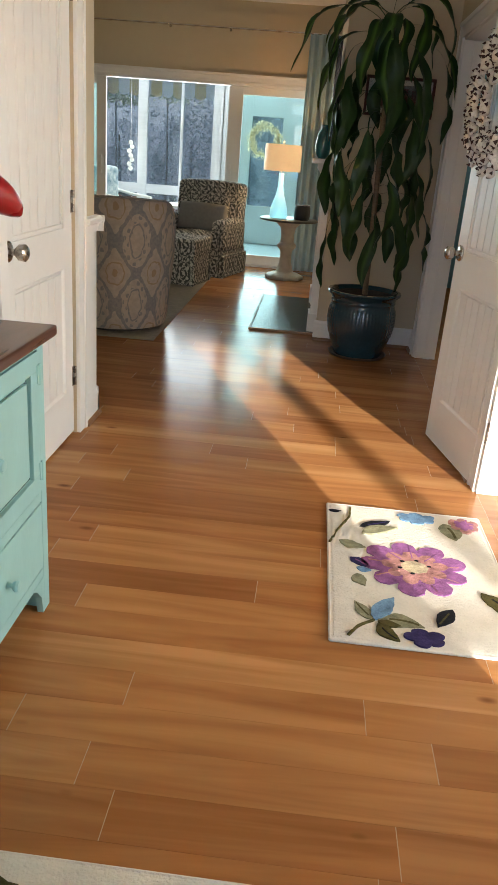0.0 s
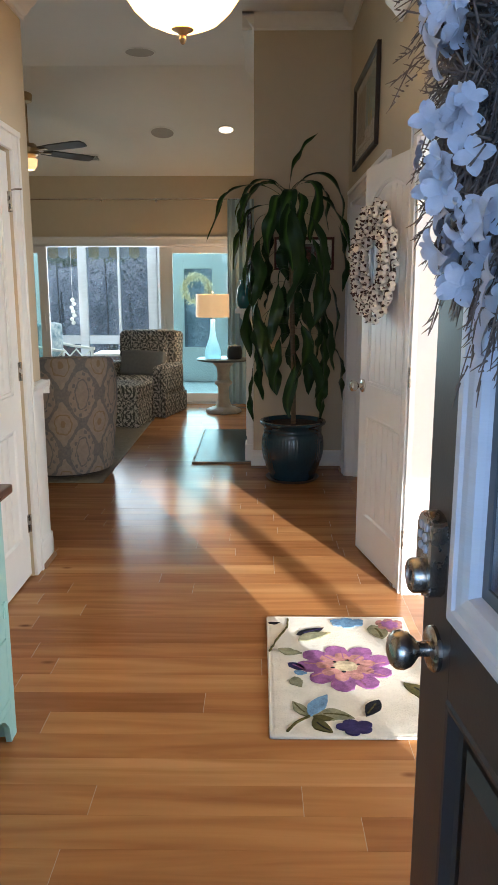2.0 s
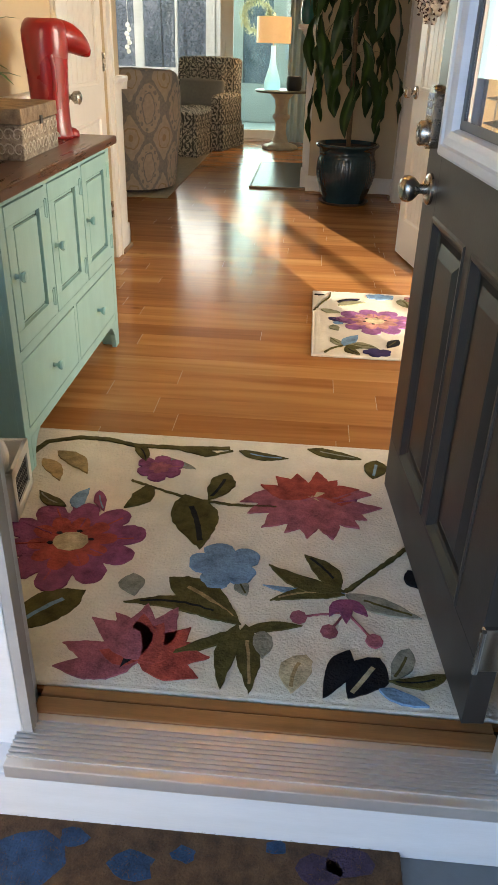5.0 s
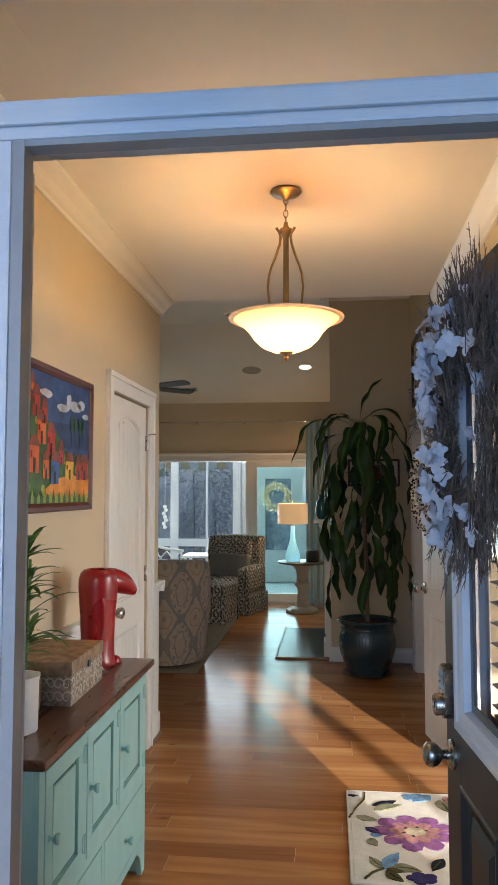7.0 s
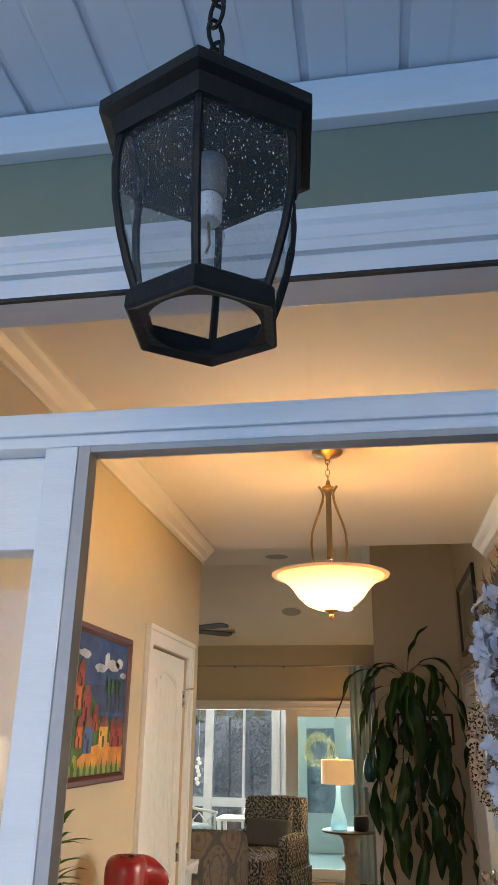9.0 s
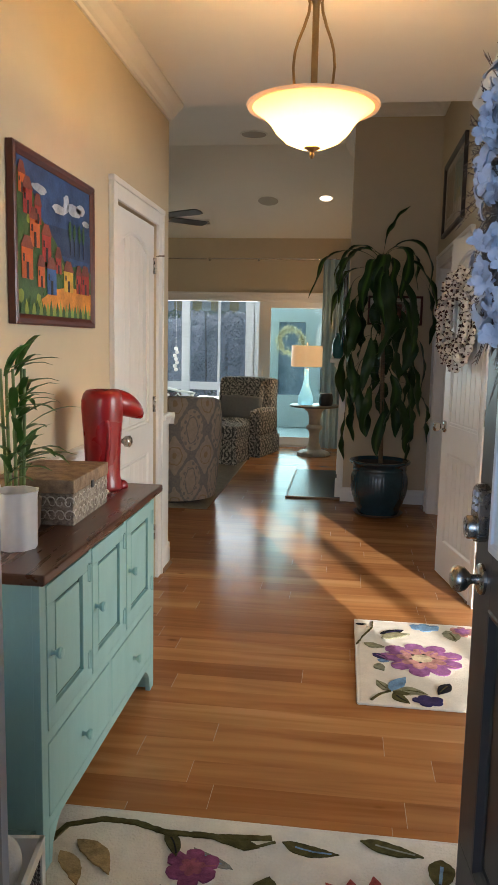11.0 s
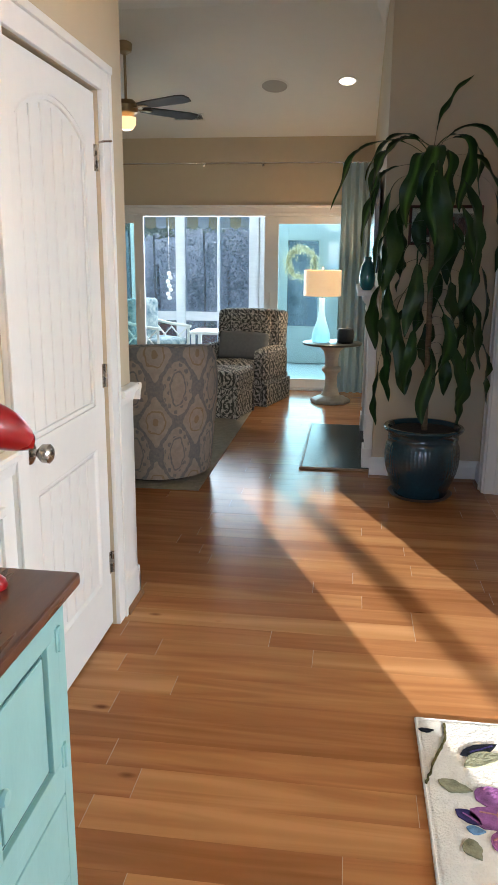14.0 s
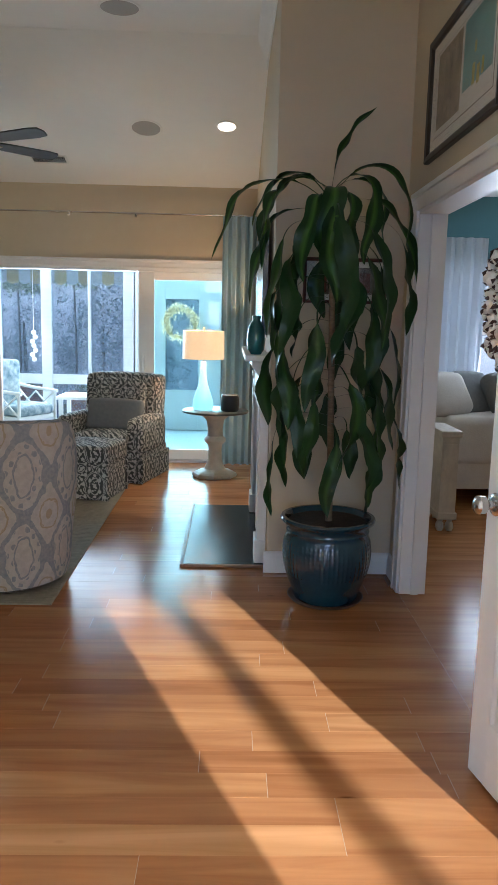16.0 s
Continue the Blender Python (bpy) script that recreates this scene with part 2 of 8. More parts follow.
def damask_mat(name, ground, motif, accent, px=0.17, pz=0.26, uv=False, broad=False):
    """Woven ogee pattern: lattice of curved bands with a scrolled medallion in each."""
    m = mat(name, ground, 0.9, var=0.1, scale=30, bump=0.25, bump_scale=700, spec=0.2)
    n, link, b = nodes_of(m)
    old = b.inputs["Base Color"].links[0].from_socket
    tc = [x for x in n if x.type == "TEX_COORD"][0]
    sep = n.new("ShaderNodeSeparateXYZ")
    wob = n.new("ShaderNodeTexNoise")
    wob.inputs["Scale"].default_value = 22
    mv = n.new("ShaderNodeMix")
    mv.data_type, mv.blend_type = "VECTOR", "MIX"
    mv.inputs[0].default_value = 0.025
    link.new(tc.outputs["Object"], wob.inputs["Vector"])
    link.new(tc.outputs["UV" if uv else "Object"], mv.inputs[4])
    link.new(wob.outputs["Color"], mv.inputs[5])
    link.new(mv.outputs[1], sep.inputs[0])

    def op(kind, a, c=None, d=None):
        x = n.new("ShaderNodeMath")
        x.operation = kind
        for i, v in enumerate((a, c, d)):
            if v is None:
                continue
            if isinstance(v, (int, float)):
                x.inputs[i].default_value = v
            else:
                link.new(v, x.inputs[i])
        return x.outputs[0]
    u = sep.outputs[0] if uv else op("ADD", sep.outputs[0], sep.outputs[1])
    w = sep.outputs[1] if uv else sep.outputs[2]
    a = op("MULTIPLY", u, 2 * math.pi / px)
    c = op("MULTIPLY", w, 2 * math.pi / pz)
    ca, cc = op("COSINE", a), op("COSINE", c)
    rag = op("MULTIPLY", op("COSINE", op("MULTIPLY", a, 3.0)), op("COSINE", op("MULTIPLY", c, 3.0)))
    rag2 = op("MULTIPLY", op("SINE", op("MULTIPLY", a, 4.0)), op("SINE", op("MULTIPLY", c, 5.0)))
    f = op("ADD", op("ADD", op("ADD", ca, op("MULTIPLY", cc, 0.85)), op("MULTIPLY", op("COSINE", op("MULTIPLY", c, 2.0)), 0.18)), op("ADD", op("MULTIPLY", rag, 0.10), op("MULTIPLY", rag2, 0.06)))
    ridge = op("ABSOLUTE", f)
    inner = op("GREATER_THAN", ridge, 0.45)
    petal = op("MULTIPLY", op("GREATER_THAN", rag, 0.42), inner)
    sprig = op("MULTIPLY", op("GREATER_THAN", rag2, 0.62), inner)
    if broad:
        band = op("COMPARE", f, 0.12, 0.30)
        scroll = op("MULTIPLY", op("GREATER_THAN", rag2, 0.45), op("COMPARE", f, -0.62, 0.36))
        ring = op("COMPARE", f, -1.20, 0.09)
        core = op("MULTIPLY", op("ADD", op("COMPARE", f, 1.20, 0.08), op("MULTIPLY", petal, op("GREATER_THAN", f, 1.3))), 0.75)
    else:
        band = op("COMPARE", ridge, 0.16, 0.075)
        scroll = op("MAXIMUM", petal, sprig)
        ring = op("COMPARE", ridge, 1.18, 0.08)
        core = op("COMPARE", ridge, 1.72, 0.06)
    s1 = op("MINIMUM", op("ADD", op("ADD", band, scroll), ring), 1.0)
    if broad:
        worn = n.new("ShaderNodeTexNoise")
        worn.inputs["Scale"].default_value = 60
        link.new(tc.outputs["Object"], worn.inputs["Vector"])
        s1 = op("MULTIPLY", s1, op("MULTIPLY_ADD", worn.outputs["Fac"], 0.9, 0.35))
    m1 = n.new("ShaderNodeMix")
    m1.data_type = "RGBA"
    link.new(s1, m1.inputs[0])
    link.new(old, m1.inputs[6])
    m1.inputs[7].default_value = (*motif, 1)
    m2 = n.new("ShaderNodeMix")
    m2.data_type = "RGBA"
    link.new(core, m2.inputs[0])
    link.new(m1.outputs[2], m2.inputs[6])
    m2.inputs[7].default_value = (*accent, 1)
    link.new(m2.outputs[2], b.inputs["Base Color"])
    return m


M = {
    "tan": mat("tan_wall_paint", (0.57, 0.48, 0.335), 0.75, var=0.03, scale=1.5, bump=0.08, bump_scale=260),
    "ceil": mat("ceiling_paint", (0.84, 0.825, 0.79), 0.8, var=0.02, scale=1.2, bump=0.06, bump_scale=200),
    "white": mat("white_trim_paint", (0.80, 0.785, 0.745), 0.38, var=0.03, scale=3, bump=0.03, bump_scale=90),
    "extwhite": mat("outdoor_white_trim", (0.66, 0.68, 0.72), 0.42, var=0.05, scale=4, bump=0.12, bump_scale=60, stretch=(1, 1, 8)),
    "green": mat("sage_siding_paint", (0.19, 0.22, 0.17), 0.6, var=0.05, scale=3, bump=0.08, bump_scale=80),
    "floor": wood_floor_mat(),
    "gap": mat("floor_gap", (0.06, 0.03, 0.015), 0.8),
    "charcoal": mat("charcoal_door_paint", (0.030, 0.027, 0.026), 0.42, var=0.1, scale=5, bump=0.05, bump_scale=150, spec=0.45),
    "nickel": mat("brushed_nickel", (0.42, 0.38, 0.33), 0.27, metal=1.0, var=0.06, scale=30, bump=0.02, bump_scale=400),
    "chrome": mat("satin_chrome", (0.62, 0.60, 0.57), 0.2, metal=1.0, var=0.03),
    "bronze": mat("aged_brass", (0.40, 0.29, 0.16), 0.32, metal=1.0, var=0.1, scale=20),
    "key": mat("keypad_button", (0.42, 0.43, 0.46), 0.35),
    "black": mat("black_metal", (0.014, 0.014, 0.016), 0.45, var=0.1, scale=12, bump=0.05),
    "teal": mat("seafoam_cabinet_paint", (0.28, 0.50, 0.48), 0.42, var=0.05, scale=4, bump=0.04, bump_scale=60, stretch=(3, 3, 1)),
    "tealgroove": mat("dark_groove_paint", (0.05, 0.11, 0.11), 0.6),
    "topwood": mat("dark_walnut_top", (0.105, 0.040, 0.020), 0.28, var=0.2, scale=3, stretch=(9, 1, 9), coat=0.2),
    "red": mat("red_glazed_ceramic", (0.31, 0.006, 0.010), 0.28, var=0.12, scale=6, bump=0.02, bump_scale=14, coat=0.15),
    "glass": glass_mat("window_glass"),
    "hazyglass": hazy_glass_mat("haze_veil_glass"),
    "tealglass": glass_mat("tinted_door_glass", (0.77, 0.945, 0.945)),
    "blind": mat("white_blind_slat", (0.72, 0.70, 0.66), 0.5),
    "rugcream": mat("cream_wool", (0.70, 0.66, 0.575), 0.95, var=0.08, scale=14, bump=1.0, bump_scale=150, spec=0.1),
    "pot": mat("blue_glazed_pot", (0.014, 0.055, 0.080), 0.18, var=0.2, scale=5, bump=0.05, bump_scale=30, coat=0.4),
    "soil": mat("potting_soil", (0.035, 0.022, 0.015), 0.95, var=0.3, scale=40, bump=1.0, bump_scale=90),
    "leaf": None,
    "stem": mat("plant_cane", (0.22, 0.15, 0.085), 0.7, var=0.25, scale=30, bump=0.4, bump_scale=60, stretch=(1, 1, 4)),
    "slate": mat("slate_hearth", (0.014, 0.020, 0.022), 0.26, var=0.25, scale=5, bump=0.3, bump_scale=24, spec=0.14),
    "greyrug": mat("grey_woven_rug", (0.30, 0.27, 0.21), 0.95, var=0.15, scale=25, bump=0.8, bump_scale=240),
    "curtain": mat("pale_blue_curtain", (0.36, 0.50, 0.56), 0.85, var=0.06, scale=8, bump=0.1, bump_scale=500),
    "tablepaint": mat("distressed_cream_paint", (0.62, 0.57, 0.47), 0.5, var=0.12, scale=14, bump=0.15, bump_scale=40),
    "tabletop": mat("slate_grey_top", (0.06, 0.068, 0.064), 0.3, var=0.1, scale=7),
    "pillow": mat("grey_pillow", (0.17, 0.18, 0.18), 0.9, var=0.08, scale=30, bump=0.2, bump_scale=400),
    "fan": mat("fan_blade_wood", (0.035, 0.03, 0.028), 0.75, var=0.1, scale=8, stretch=(1, 8, 1)),
    "speaker": mat("speaker_grille", (0.42, 0.40, 0.37), 0.8, var=0.05, scale=200),
    "frame": mat("mahogany_frame", (0.10, 0.022, 0.016), 0.35, var=0.15, scale=9, stretch=(1, 6, 6)),
    "blackframe": mat("dark_brown_frame", (0.028, 0.019, 0.014), 0.4, var=0.1, scale=9),
    "paper": mat("mat_board", (0.74, 0.71, 0.63), 0.8, var=0.02),
    "alu": mat("aluminium_sill", (0.60, 0.56, 0.54), 0.4, metal=0.6, var=0.06, scale=8),
    "oakstrip": mat("oak_threshold", (0.28, 0.13, 0.05), 0.4, var=0.2, scale=4, stretch=(1, 12, 12)),
    "jute": mat("brown_coir", (0.15, 0.068, 0.030), 1.0, var=0.3, scale=40, bump=1.0, bump_scale=190),
    "concrete": mat("porch_concrete", (0.17, 0.18, 0.19), 0.85, var=0.12, scale=3, bump=0.25, bump_scale=120),
    "porchceil": mat("porch_board_paint", (0.63, 0.67, 0.74), 0.45, var=0.03, scale=3),
    "grass": mat("lawn", (0.060, 0.095, 0.028), 0.95, var=0.25, scale=3, bump=0.8, bump_scale=60),
}

# ---- mesh helpers ----


def box(bm, x0, y0, z0, x1, y1, z1, bev=0.0, seg=2):
    r = bmesh.ops.create_cube(bm, size=1.0)
    vs = r["verts"]
    for v in vs:
        v.co = Vector(((x0 + x1) / 2 + v.co.x * (x1 - x0), (y0 + y1) / 2 + v.co.y * (y1 - y0), (z0 + z1) / 2 + v.co.z * (z1 - z0)))
    if bev > 0:
        es = list({e for v in vs for e in v.link_edges})
        bmesh.ops.bevel(bm, geom=es, offset=bev, segments=seg, profile=0.6, affect="EDGES", clamp_overlap=True)
    return bm


def boxm(*a, **k):
    return box(bmesh.new(), *a, **k)


def lathe(bm, prof, cx=0.0, cy=0.0, cz=0.0, seg=32, wob=None):
    rings = []
    for r, z in prof:
        ring = []
        for i in range(seg):
            a = 2 * math.pi * i / seg
            rr = r * (wob(a, z) if wob else 1.0)
            ring.append(bm.verts.new((cx + rr * math.cos(a), cy + rr * math.sin(a), cz + z)))
        rings.append(ring)
    for a, b in zip(rings, rings[1:]):
        for i in range(seg):
            j = (i + 1) % seg
            bm.faces.new((a[i], a[j], b[j], b[i]))
    closed = prof[0] == prof[-1]
    if prof[0][0] > 1e-4 and not closed:
        bm.faces.new(list(reversed(rings[0])))
    if prof[-1][0] > 1e-4 and not closed:
        bm.faces.new(rings[-1])
    bmesh.ops.remove_doubles(bm, verts=[v for ring in rings for v in ring], dist=1e-5)
    return bm


def tube(bm, pts, r, seg=8, r1=None):
    """Round bar along points; the radius runs from r to r1."""
    pts = [Vector(p) for p in pts]
    rings = []
    n = len(pts)
    for i, p in enumerate(pts):
        d = (pts[min(i + 1, n - 1)] - pts[max(i - 1, 0)]).normalized()
        ref = Vector((0, 0, 1)) if abs(d.z) < 0.9 else Vector((1, 0, 0))
        u = d.cross(ref).normalized()
        w = d.cross(u)
        rr = r if r1 is None else r + (r1 - r) * i / max(1, n - 1)
        rings.append([bm.verts.new(p + (u * math.cos(2 * math.pi * k / seg) + w * math.sin(2 * math.pi * k / seg)) * rr) for k in range(seg)])
    for a, b in zip(rings, rings[1:]):
        for k in range(seg):
            j = (k + 1) % seg
            bm.faces.new((a[k], b[k], b[j], a[j]))
    bm.faces.new(rings[0])
    bm.faces.new(list(reversed(rings[-1])))
    return bm


def prism(bm, pts, m, depth):
    """Flat outline in local xy, pushed along local z by depth, laid by the pose m."""
    a = [bm.verts.new(m @ Vector((x, y, 0))) for x, y in pts]
    b = [bm.verts.new(m @ Vector((x, y, depth))) for x, y in pts]
    bm.faces.new(list(reversed(a)))
    bm.faces.new(b)
    n = len(pts)
    for i in range(n):
        j = (i + 1) % n
        bm.faces.new((a[i], a[j], b[j], b[i]))
    return bm


def run(bm, prof, p0, p1, out):
    """Moulding: a profile of (out, up) carried in a straight line from p0 to p1."""
    p0, p1, out = Vector(p0), Vector(p1), Vector(out)
    a = [bm.verts.new(p0 + out * x + Vector((0, 0, z))) for x, z in prof]
    b = [bm.verts.new(p1 + out * x + Vector((0, 0, z))) for x, z in prof]
    n = len(prof)
    for i in range(n):
        j = (i + 1) % n
        bm.faces.new((a[i], a[j], b[j], b[i]))
    bm.faces.new(list(reversed(a)))
    bm.faces.new(b)
    return bm


def part(name, bm, material, parent=None, label="", smooth=False):
    me = bpy.data.meshes.new(name)
    bmesh.ops.recalc_face_normals(bm, faces=bm.faces)
    if smooth:
        for f in bm.faces:
            f.smooth = True
        for e in bm.edges:
            if len(e.link_faces) == 2 and e.calc_face_angle(0) > 0.7:
                e.smooth = False
    bm.to_mesh(me)
    bm.free()
    if material:
        me.materials.append(material)
    ob = new(name, me)
    if parent:
        ob.parent = parent
    if label:
        ob["label"] = label
    return ob


def thing(name, m, label, category, group=""):
    ob = new(name)
    ob.matrix_world = m
    ob.empty_display_size = 0.1
    return tagged(ob, label, category, group)


def structure(name, bm, material, label="", smooth=False):
    return tagged(part(name, bm, material, None, label, smooth), kind="structure")


def boxes(name, material, *bs, bev=0.0):
    bm = bmesh.new()
    for b in bs:
        box(bm, *b, bev=bev)
    return structure(name, bm, material)


# ---- the building ----
HALL_L, HALL_R, T = -1.37, 0.45, 0.14
HALL_C, LIV_C = 2.78, 3.38
FRONT, BACK = -0.13, 9.10

boxes("wall_left", M["tan"], (HALL_L - T, -0.03, 0, HALL_L, 2.49, HALL_C), (HALL_L - T, 2.49, 2.045, HALL_L, 3.26, HALL_C), (HALL_L - T, 3.26, 0, HALL_L, 3.55, HALL_C))
boxes("wall_living_near", M["tan"], (-4.7, 3.41, 0, HALL_L - T, 3.55, LIV_C))
boxes("wall_living_left", M["tan"], (-4.84, 3.41, 0, -4.7, BACK + 0.14, LIV_C))
boxes("wall_right", M["tan"], (HALL_R, -0.03, 0, HALL_R + T, 0.95, LIV_C), (HALL_R, 0.95, 2.06, HALL_R + T, 3.05, LIV_C), (HALL_R, 3.05, 0, HALL_R + T, 3.85, LIV_C),
      (HALL_R, 3.85, 2.04, HALL_R + T, 5.36, LIV_C), (HALL_R, 5.36, 0, HALL_R + T, 5.63, LIV_C))
boxes("wall_chimney", M["tan"], (-0.27, 5.63, 0, HALL_R + T, BACK, LIV_C))
boxes("wall_back", M["tan"], (-4.7, BACK, 2.05, HALL_R + T, BACK + 0.14, LIV_C), (-0.2, BACK, 0, HALL_R + T, BACK + 0.14, 2.05), (-4.7, BACK, 0, -4.25, BACK + 0.14, 2.05))
boxes("ceiling_hall", M["ceil"], (HALL_L - T, -0.03, HALL_C, HALL_R, 3.60, HALL_C + 0.1))
boxes("wall_header", M["tan"], (-4.7, 3.46, HALL_C + 0.1, HALL_R, 3.60, LIV_C))
bm = boxm(-4.84, 3.41, LIV_C, HALL_R + T, 6.85, LIV_C + 0.1)
vs = [bm.verts.new(p) for p in ((-4.84, 6.85, LIV_C), (-4.84, BACK + 0.1, 2.739), (HALL_R + T, BACK + 0.1, 2.739), (HALL_R + T, 6.85, LIV_C))]
ws = [bm.verts.new(v.co + Vector((0, 0, 0.1))) for v in vs]
bm.faces.new(vs)
bm.faces.new(ws)
for i in range(4):
    bm.faces.new((vs[i], vs[(i + 1) % 4], ws[(i + 1) % 4], ws[i]))
structure("ceiling_living", bm, M["ceil"])
# office to the right; unseen, it juts forward to keep sun off the porch
boxes("wall_office_porch", M["green"], (0.50, -3.30, -0.2, 0.64, FRONT, 3.0))
boxes("wall_office_front", M["tan"], (0.50, -3.44, -0.2, 1.85, -3.30, 3.0), (2.725, -3.44, -0.2, 2.815, -3.30, 3.0), (3.75, -3.44, -0.2, 4.7, -3.30, 3.0),
      (1.85, -3.44, -0.2, 2.725, -3.30, 0.55), (2.815, -3.44, -0.2, 3.75, -3.30, 0.55), (1.85, -3.44, 2.12, 2.725, -3.30, 3.0), (2.815, -3.44, 2.12, 3.75, -3.30, 3.0))
boxes("wall_office_right", M["tan"], (4.7, -3.44, -0.2, 4.84, 0.2, 3.0), (4.7, 2.2, -0.2, 4.84, 9.7, 3.0), (4.7, 0.2, -0.2, 4.84, 2.2, 0.6), (4.7, 0.2, 2.15, 4.84, 2.2, 3.0))
boxes("wall_office_back", M["tan"], (HALL_R + T, 3.40, 0, 4.7, 3.54, 2.9))
boxes("ceiling_office", M["ceil"], (0.50, -3.44, 2.9, 4.84, 3.54, 3.0))
boxes("floor_office", M["floor"], (HALL_R, -3.44, -0.2, 4.84, 3.40, -0.001))
# bedroom behind the hall's right wall
M["bedwall"] = mat("bedroom_teal_paint", (0.10, 0.23, 0.27), 0.75, var=0.03, scale=2)
boxes("wall_bedroom_back", M["bedwall"], (HALL_R + T, 8.8, 0, 1.30, 8.94, 2.9), (1.30, 8.8, 0, 3.2, 8.94, 0.7), (1.30, 8.8, 2.12, 3.2, 8.94, 2.9), (3.2, 8.8, 0, 4.7, 8.94, 2.9))
boxes("ceiling_bedroom", M["ceil"], (HALL_R + T, 3.54, 2.7, 4.84, 8.94, 2.8))
boxes("floor_bedroom", M["floor"], (HALL_R, 3.40, -0.2, 4.84, 9.0, -0.001))
# sunroom behind the sliding doors
boxes("floor_sunroom", mat("sunroom_tile", (0.34, 0.38, 0.40), 0.3, var=0.08, scale=3), (-6.5, BACK + 0.02, -0.2, 1.2, 11.62, -0.005))
boxes("ceiling_sunroom", M["ceil"], (-6.5, BACK + 0.14, 2.34, 1.2, 11.62, 2.42))
boxes("wall_sunroom_side", M["extwhite"], (-6.62, BACK, -0.2, -6.5, 11.62, 2.42), (1.2, BACK, -0.2, 1.32, 11.62, 2.42))


def window_frame_grid(name, xs, zs, y0, y1, w, material, pane):
    """Window wall: posts at xs, rails at zs, real panes between them."""
    root = tagged(new(name), "white painted sunroom window with clear panes", "window", kind="structure")
    for x, ww in xs:
        part("post", boxm(x - ww / 2, y0, zs[0][0], x + ww / 2, y1, zs[-1][0], bev=0.006), material, root)
    for (z, ww) in zs:
        part("rail", boxm(xs[0][0], y0 + 0.012, z - ww / 2, xs[-1][0], y1 - 0.012, z + ww / 2, bev=0.005), material, root)
    for (xa, _), (xb, _) in zip(xs, xs[1:]):
        for (za, _), (zb, _) in zip(zs, zs[1:]):
            p = part("pane", boxm(xa, (y0 + y1) / 2 - 0.003, za, xb, (y0 + y1) / 2 + 0.003, zb), pane, root)
            p.visible_shadow = False
    return root


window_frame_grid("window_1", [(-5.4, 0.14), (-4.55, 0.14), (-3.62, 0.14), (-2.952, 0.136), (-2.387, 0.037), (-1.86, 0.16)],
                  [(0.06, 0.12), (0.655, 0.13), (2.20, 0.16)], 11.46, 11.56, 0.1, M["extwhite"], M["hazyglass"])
boxes("wall_sunroom_back", M["extwhite"], (-6.5, 11.46, -0.1, -5.45, 11.58, 2.34), (-1.80, 11.46, -0.1, -1.62, 11.58, 2.34), (-0.62, 11.46, -0.1, 1.2, 11.58, 2.34), (-1.62, 11.46, 2.10, -0.62, 11.58, 2.34))

# front wall with door frame, sidelight and transom
boxes("wall_front", M["green"], (-3.0, FRONT + 0.02, -0.2, -1.16, -0.03, 2.9), (-1.16, FRONT + 0.02, 2.47, 0.50, -0.03, 2.9), (0.24, FRONT + 0.02, -0.2, 0.50, -0.03, 2.47), (-1.16, FRONT + 0.02, -0.2, -1.12, -0.03, 2.47))
boxes("porch_frieze", M["extwhite"], (-3.0, FRONT - 0.01, 2.665, 0.50, FRONT + 0.02, 2.76), bev=0.003)
bm = bmesh.new()
casing = [(0.0, 0.0), (0.03, 0.0), (0.03, 0.02), (0.022, 0.03), (0.022, 0.055), (0.03, 0.062), (0.03, 0.085), (0.0, 0.085)]
run(bm, casing, (-1.2, FRONT + 0.02, 2.385), (0.32, FRONT + 0.02, 2.385), (0, -1, 0))
structure("door_casing_top", bm, M["extwhite"])
bm = bmesh.new()
box(bm, -1.12, FRONT - 0.02, 2.048, 0.24, -0.105, 2.108, bev=0.004)
box(bm, -1.12, -0.105, 2.070, 0.24, -0.03, 2.108)       # rail between door and transom
box(bm, -1.12, FRONT - 0.03, 2.066, 0.24, FRONT - 0.02, 2.100, bev=0.004)
box(bm, -1.12, FRONT + 0.005, 2.345, 0.24, -0.03, 2.40, bev=0.004)
structure("door_frame_rail", bm, M["extwhite"])
boxes("transom_seal", M["black"], (-1.12, FRONT + 0.001, 2.338, 0.24, FRONT + 0.010, 2.3445))
bm = bmesh.new()
for x0, x1 in ((-0.778, -0.724), (0.180, 0.24), (-1.16, -1.085)):
    box(bm, x0, FRONT - 0.02, -0.10, x1, -0.105, 2.048, bev=0.004)
for x0, x1 in ((-0.778, -0.738), (0.200, 0.24), (-1.16, -1.085)):
    box(bm, x0, -0.105, -0.10, x1, -0.03, 2.048)
box(bm, 0.20, FRONT - 0.03, -0.12, 0.30, FRONT + 0.02, 2.40, bev=0.005)
box(bm, -1.22, FRONT - 0.03, -0.12, -1.12, FRONT + 0.02, 2.40, bev=0.005)
structure("door_frame_posts", bm, M["extwhite"])
M["weather"] = mat("weather_strip_grey", (0.38, 0.37, 0.37), 0.4, var=0.08, scale=10)
boxes("door_frame_stop", M["weather"], (-0.722, FRONT - 0.02, 0.0, -0.704, -0.118, 2.048), (0.158, FRONT - 0.02, 0, 0.178, -0.118, 2.048), (-0.704, FRONT - 0.018, 2.038, 0.158, -0.118, 2.048))
side = tagged(new("window_2"), "narrow white sidelight with clear glass and lower panel", "window", kind="structure")
bm = bmesh.new()
box(bm, -1.085, FRONT + 0.02, 1.895, -0.778, -0.05, 2.048, bev=0.004)
box(bm, -1.085, FRONT + 0.02, 0.0, -0.778, -0.05, 0.72, bev=0.004)
box(bm, -0.796, FRONT + 0.02, 0.72, -0.778, -0.05, 1.895)
box(bm, -1.085, FRONT + 0.02, 0.72, -1.03, -0.05, 1.895)
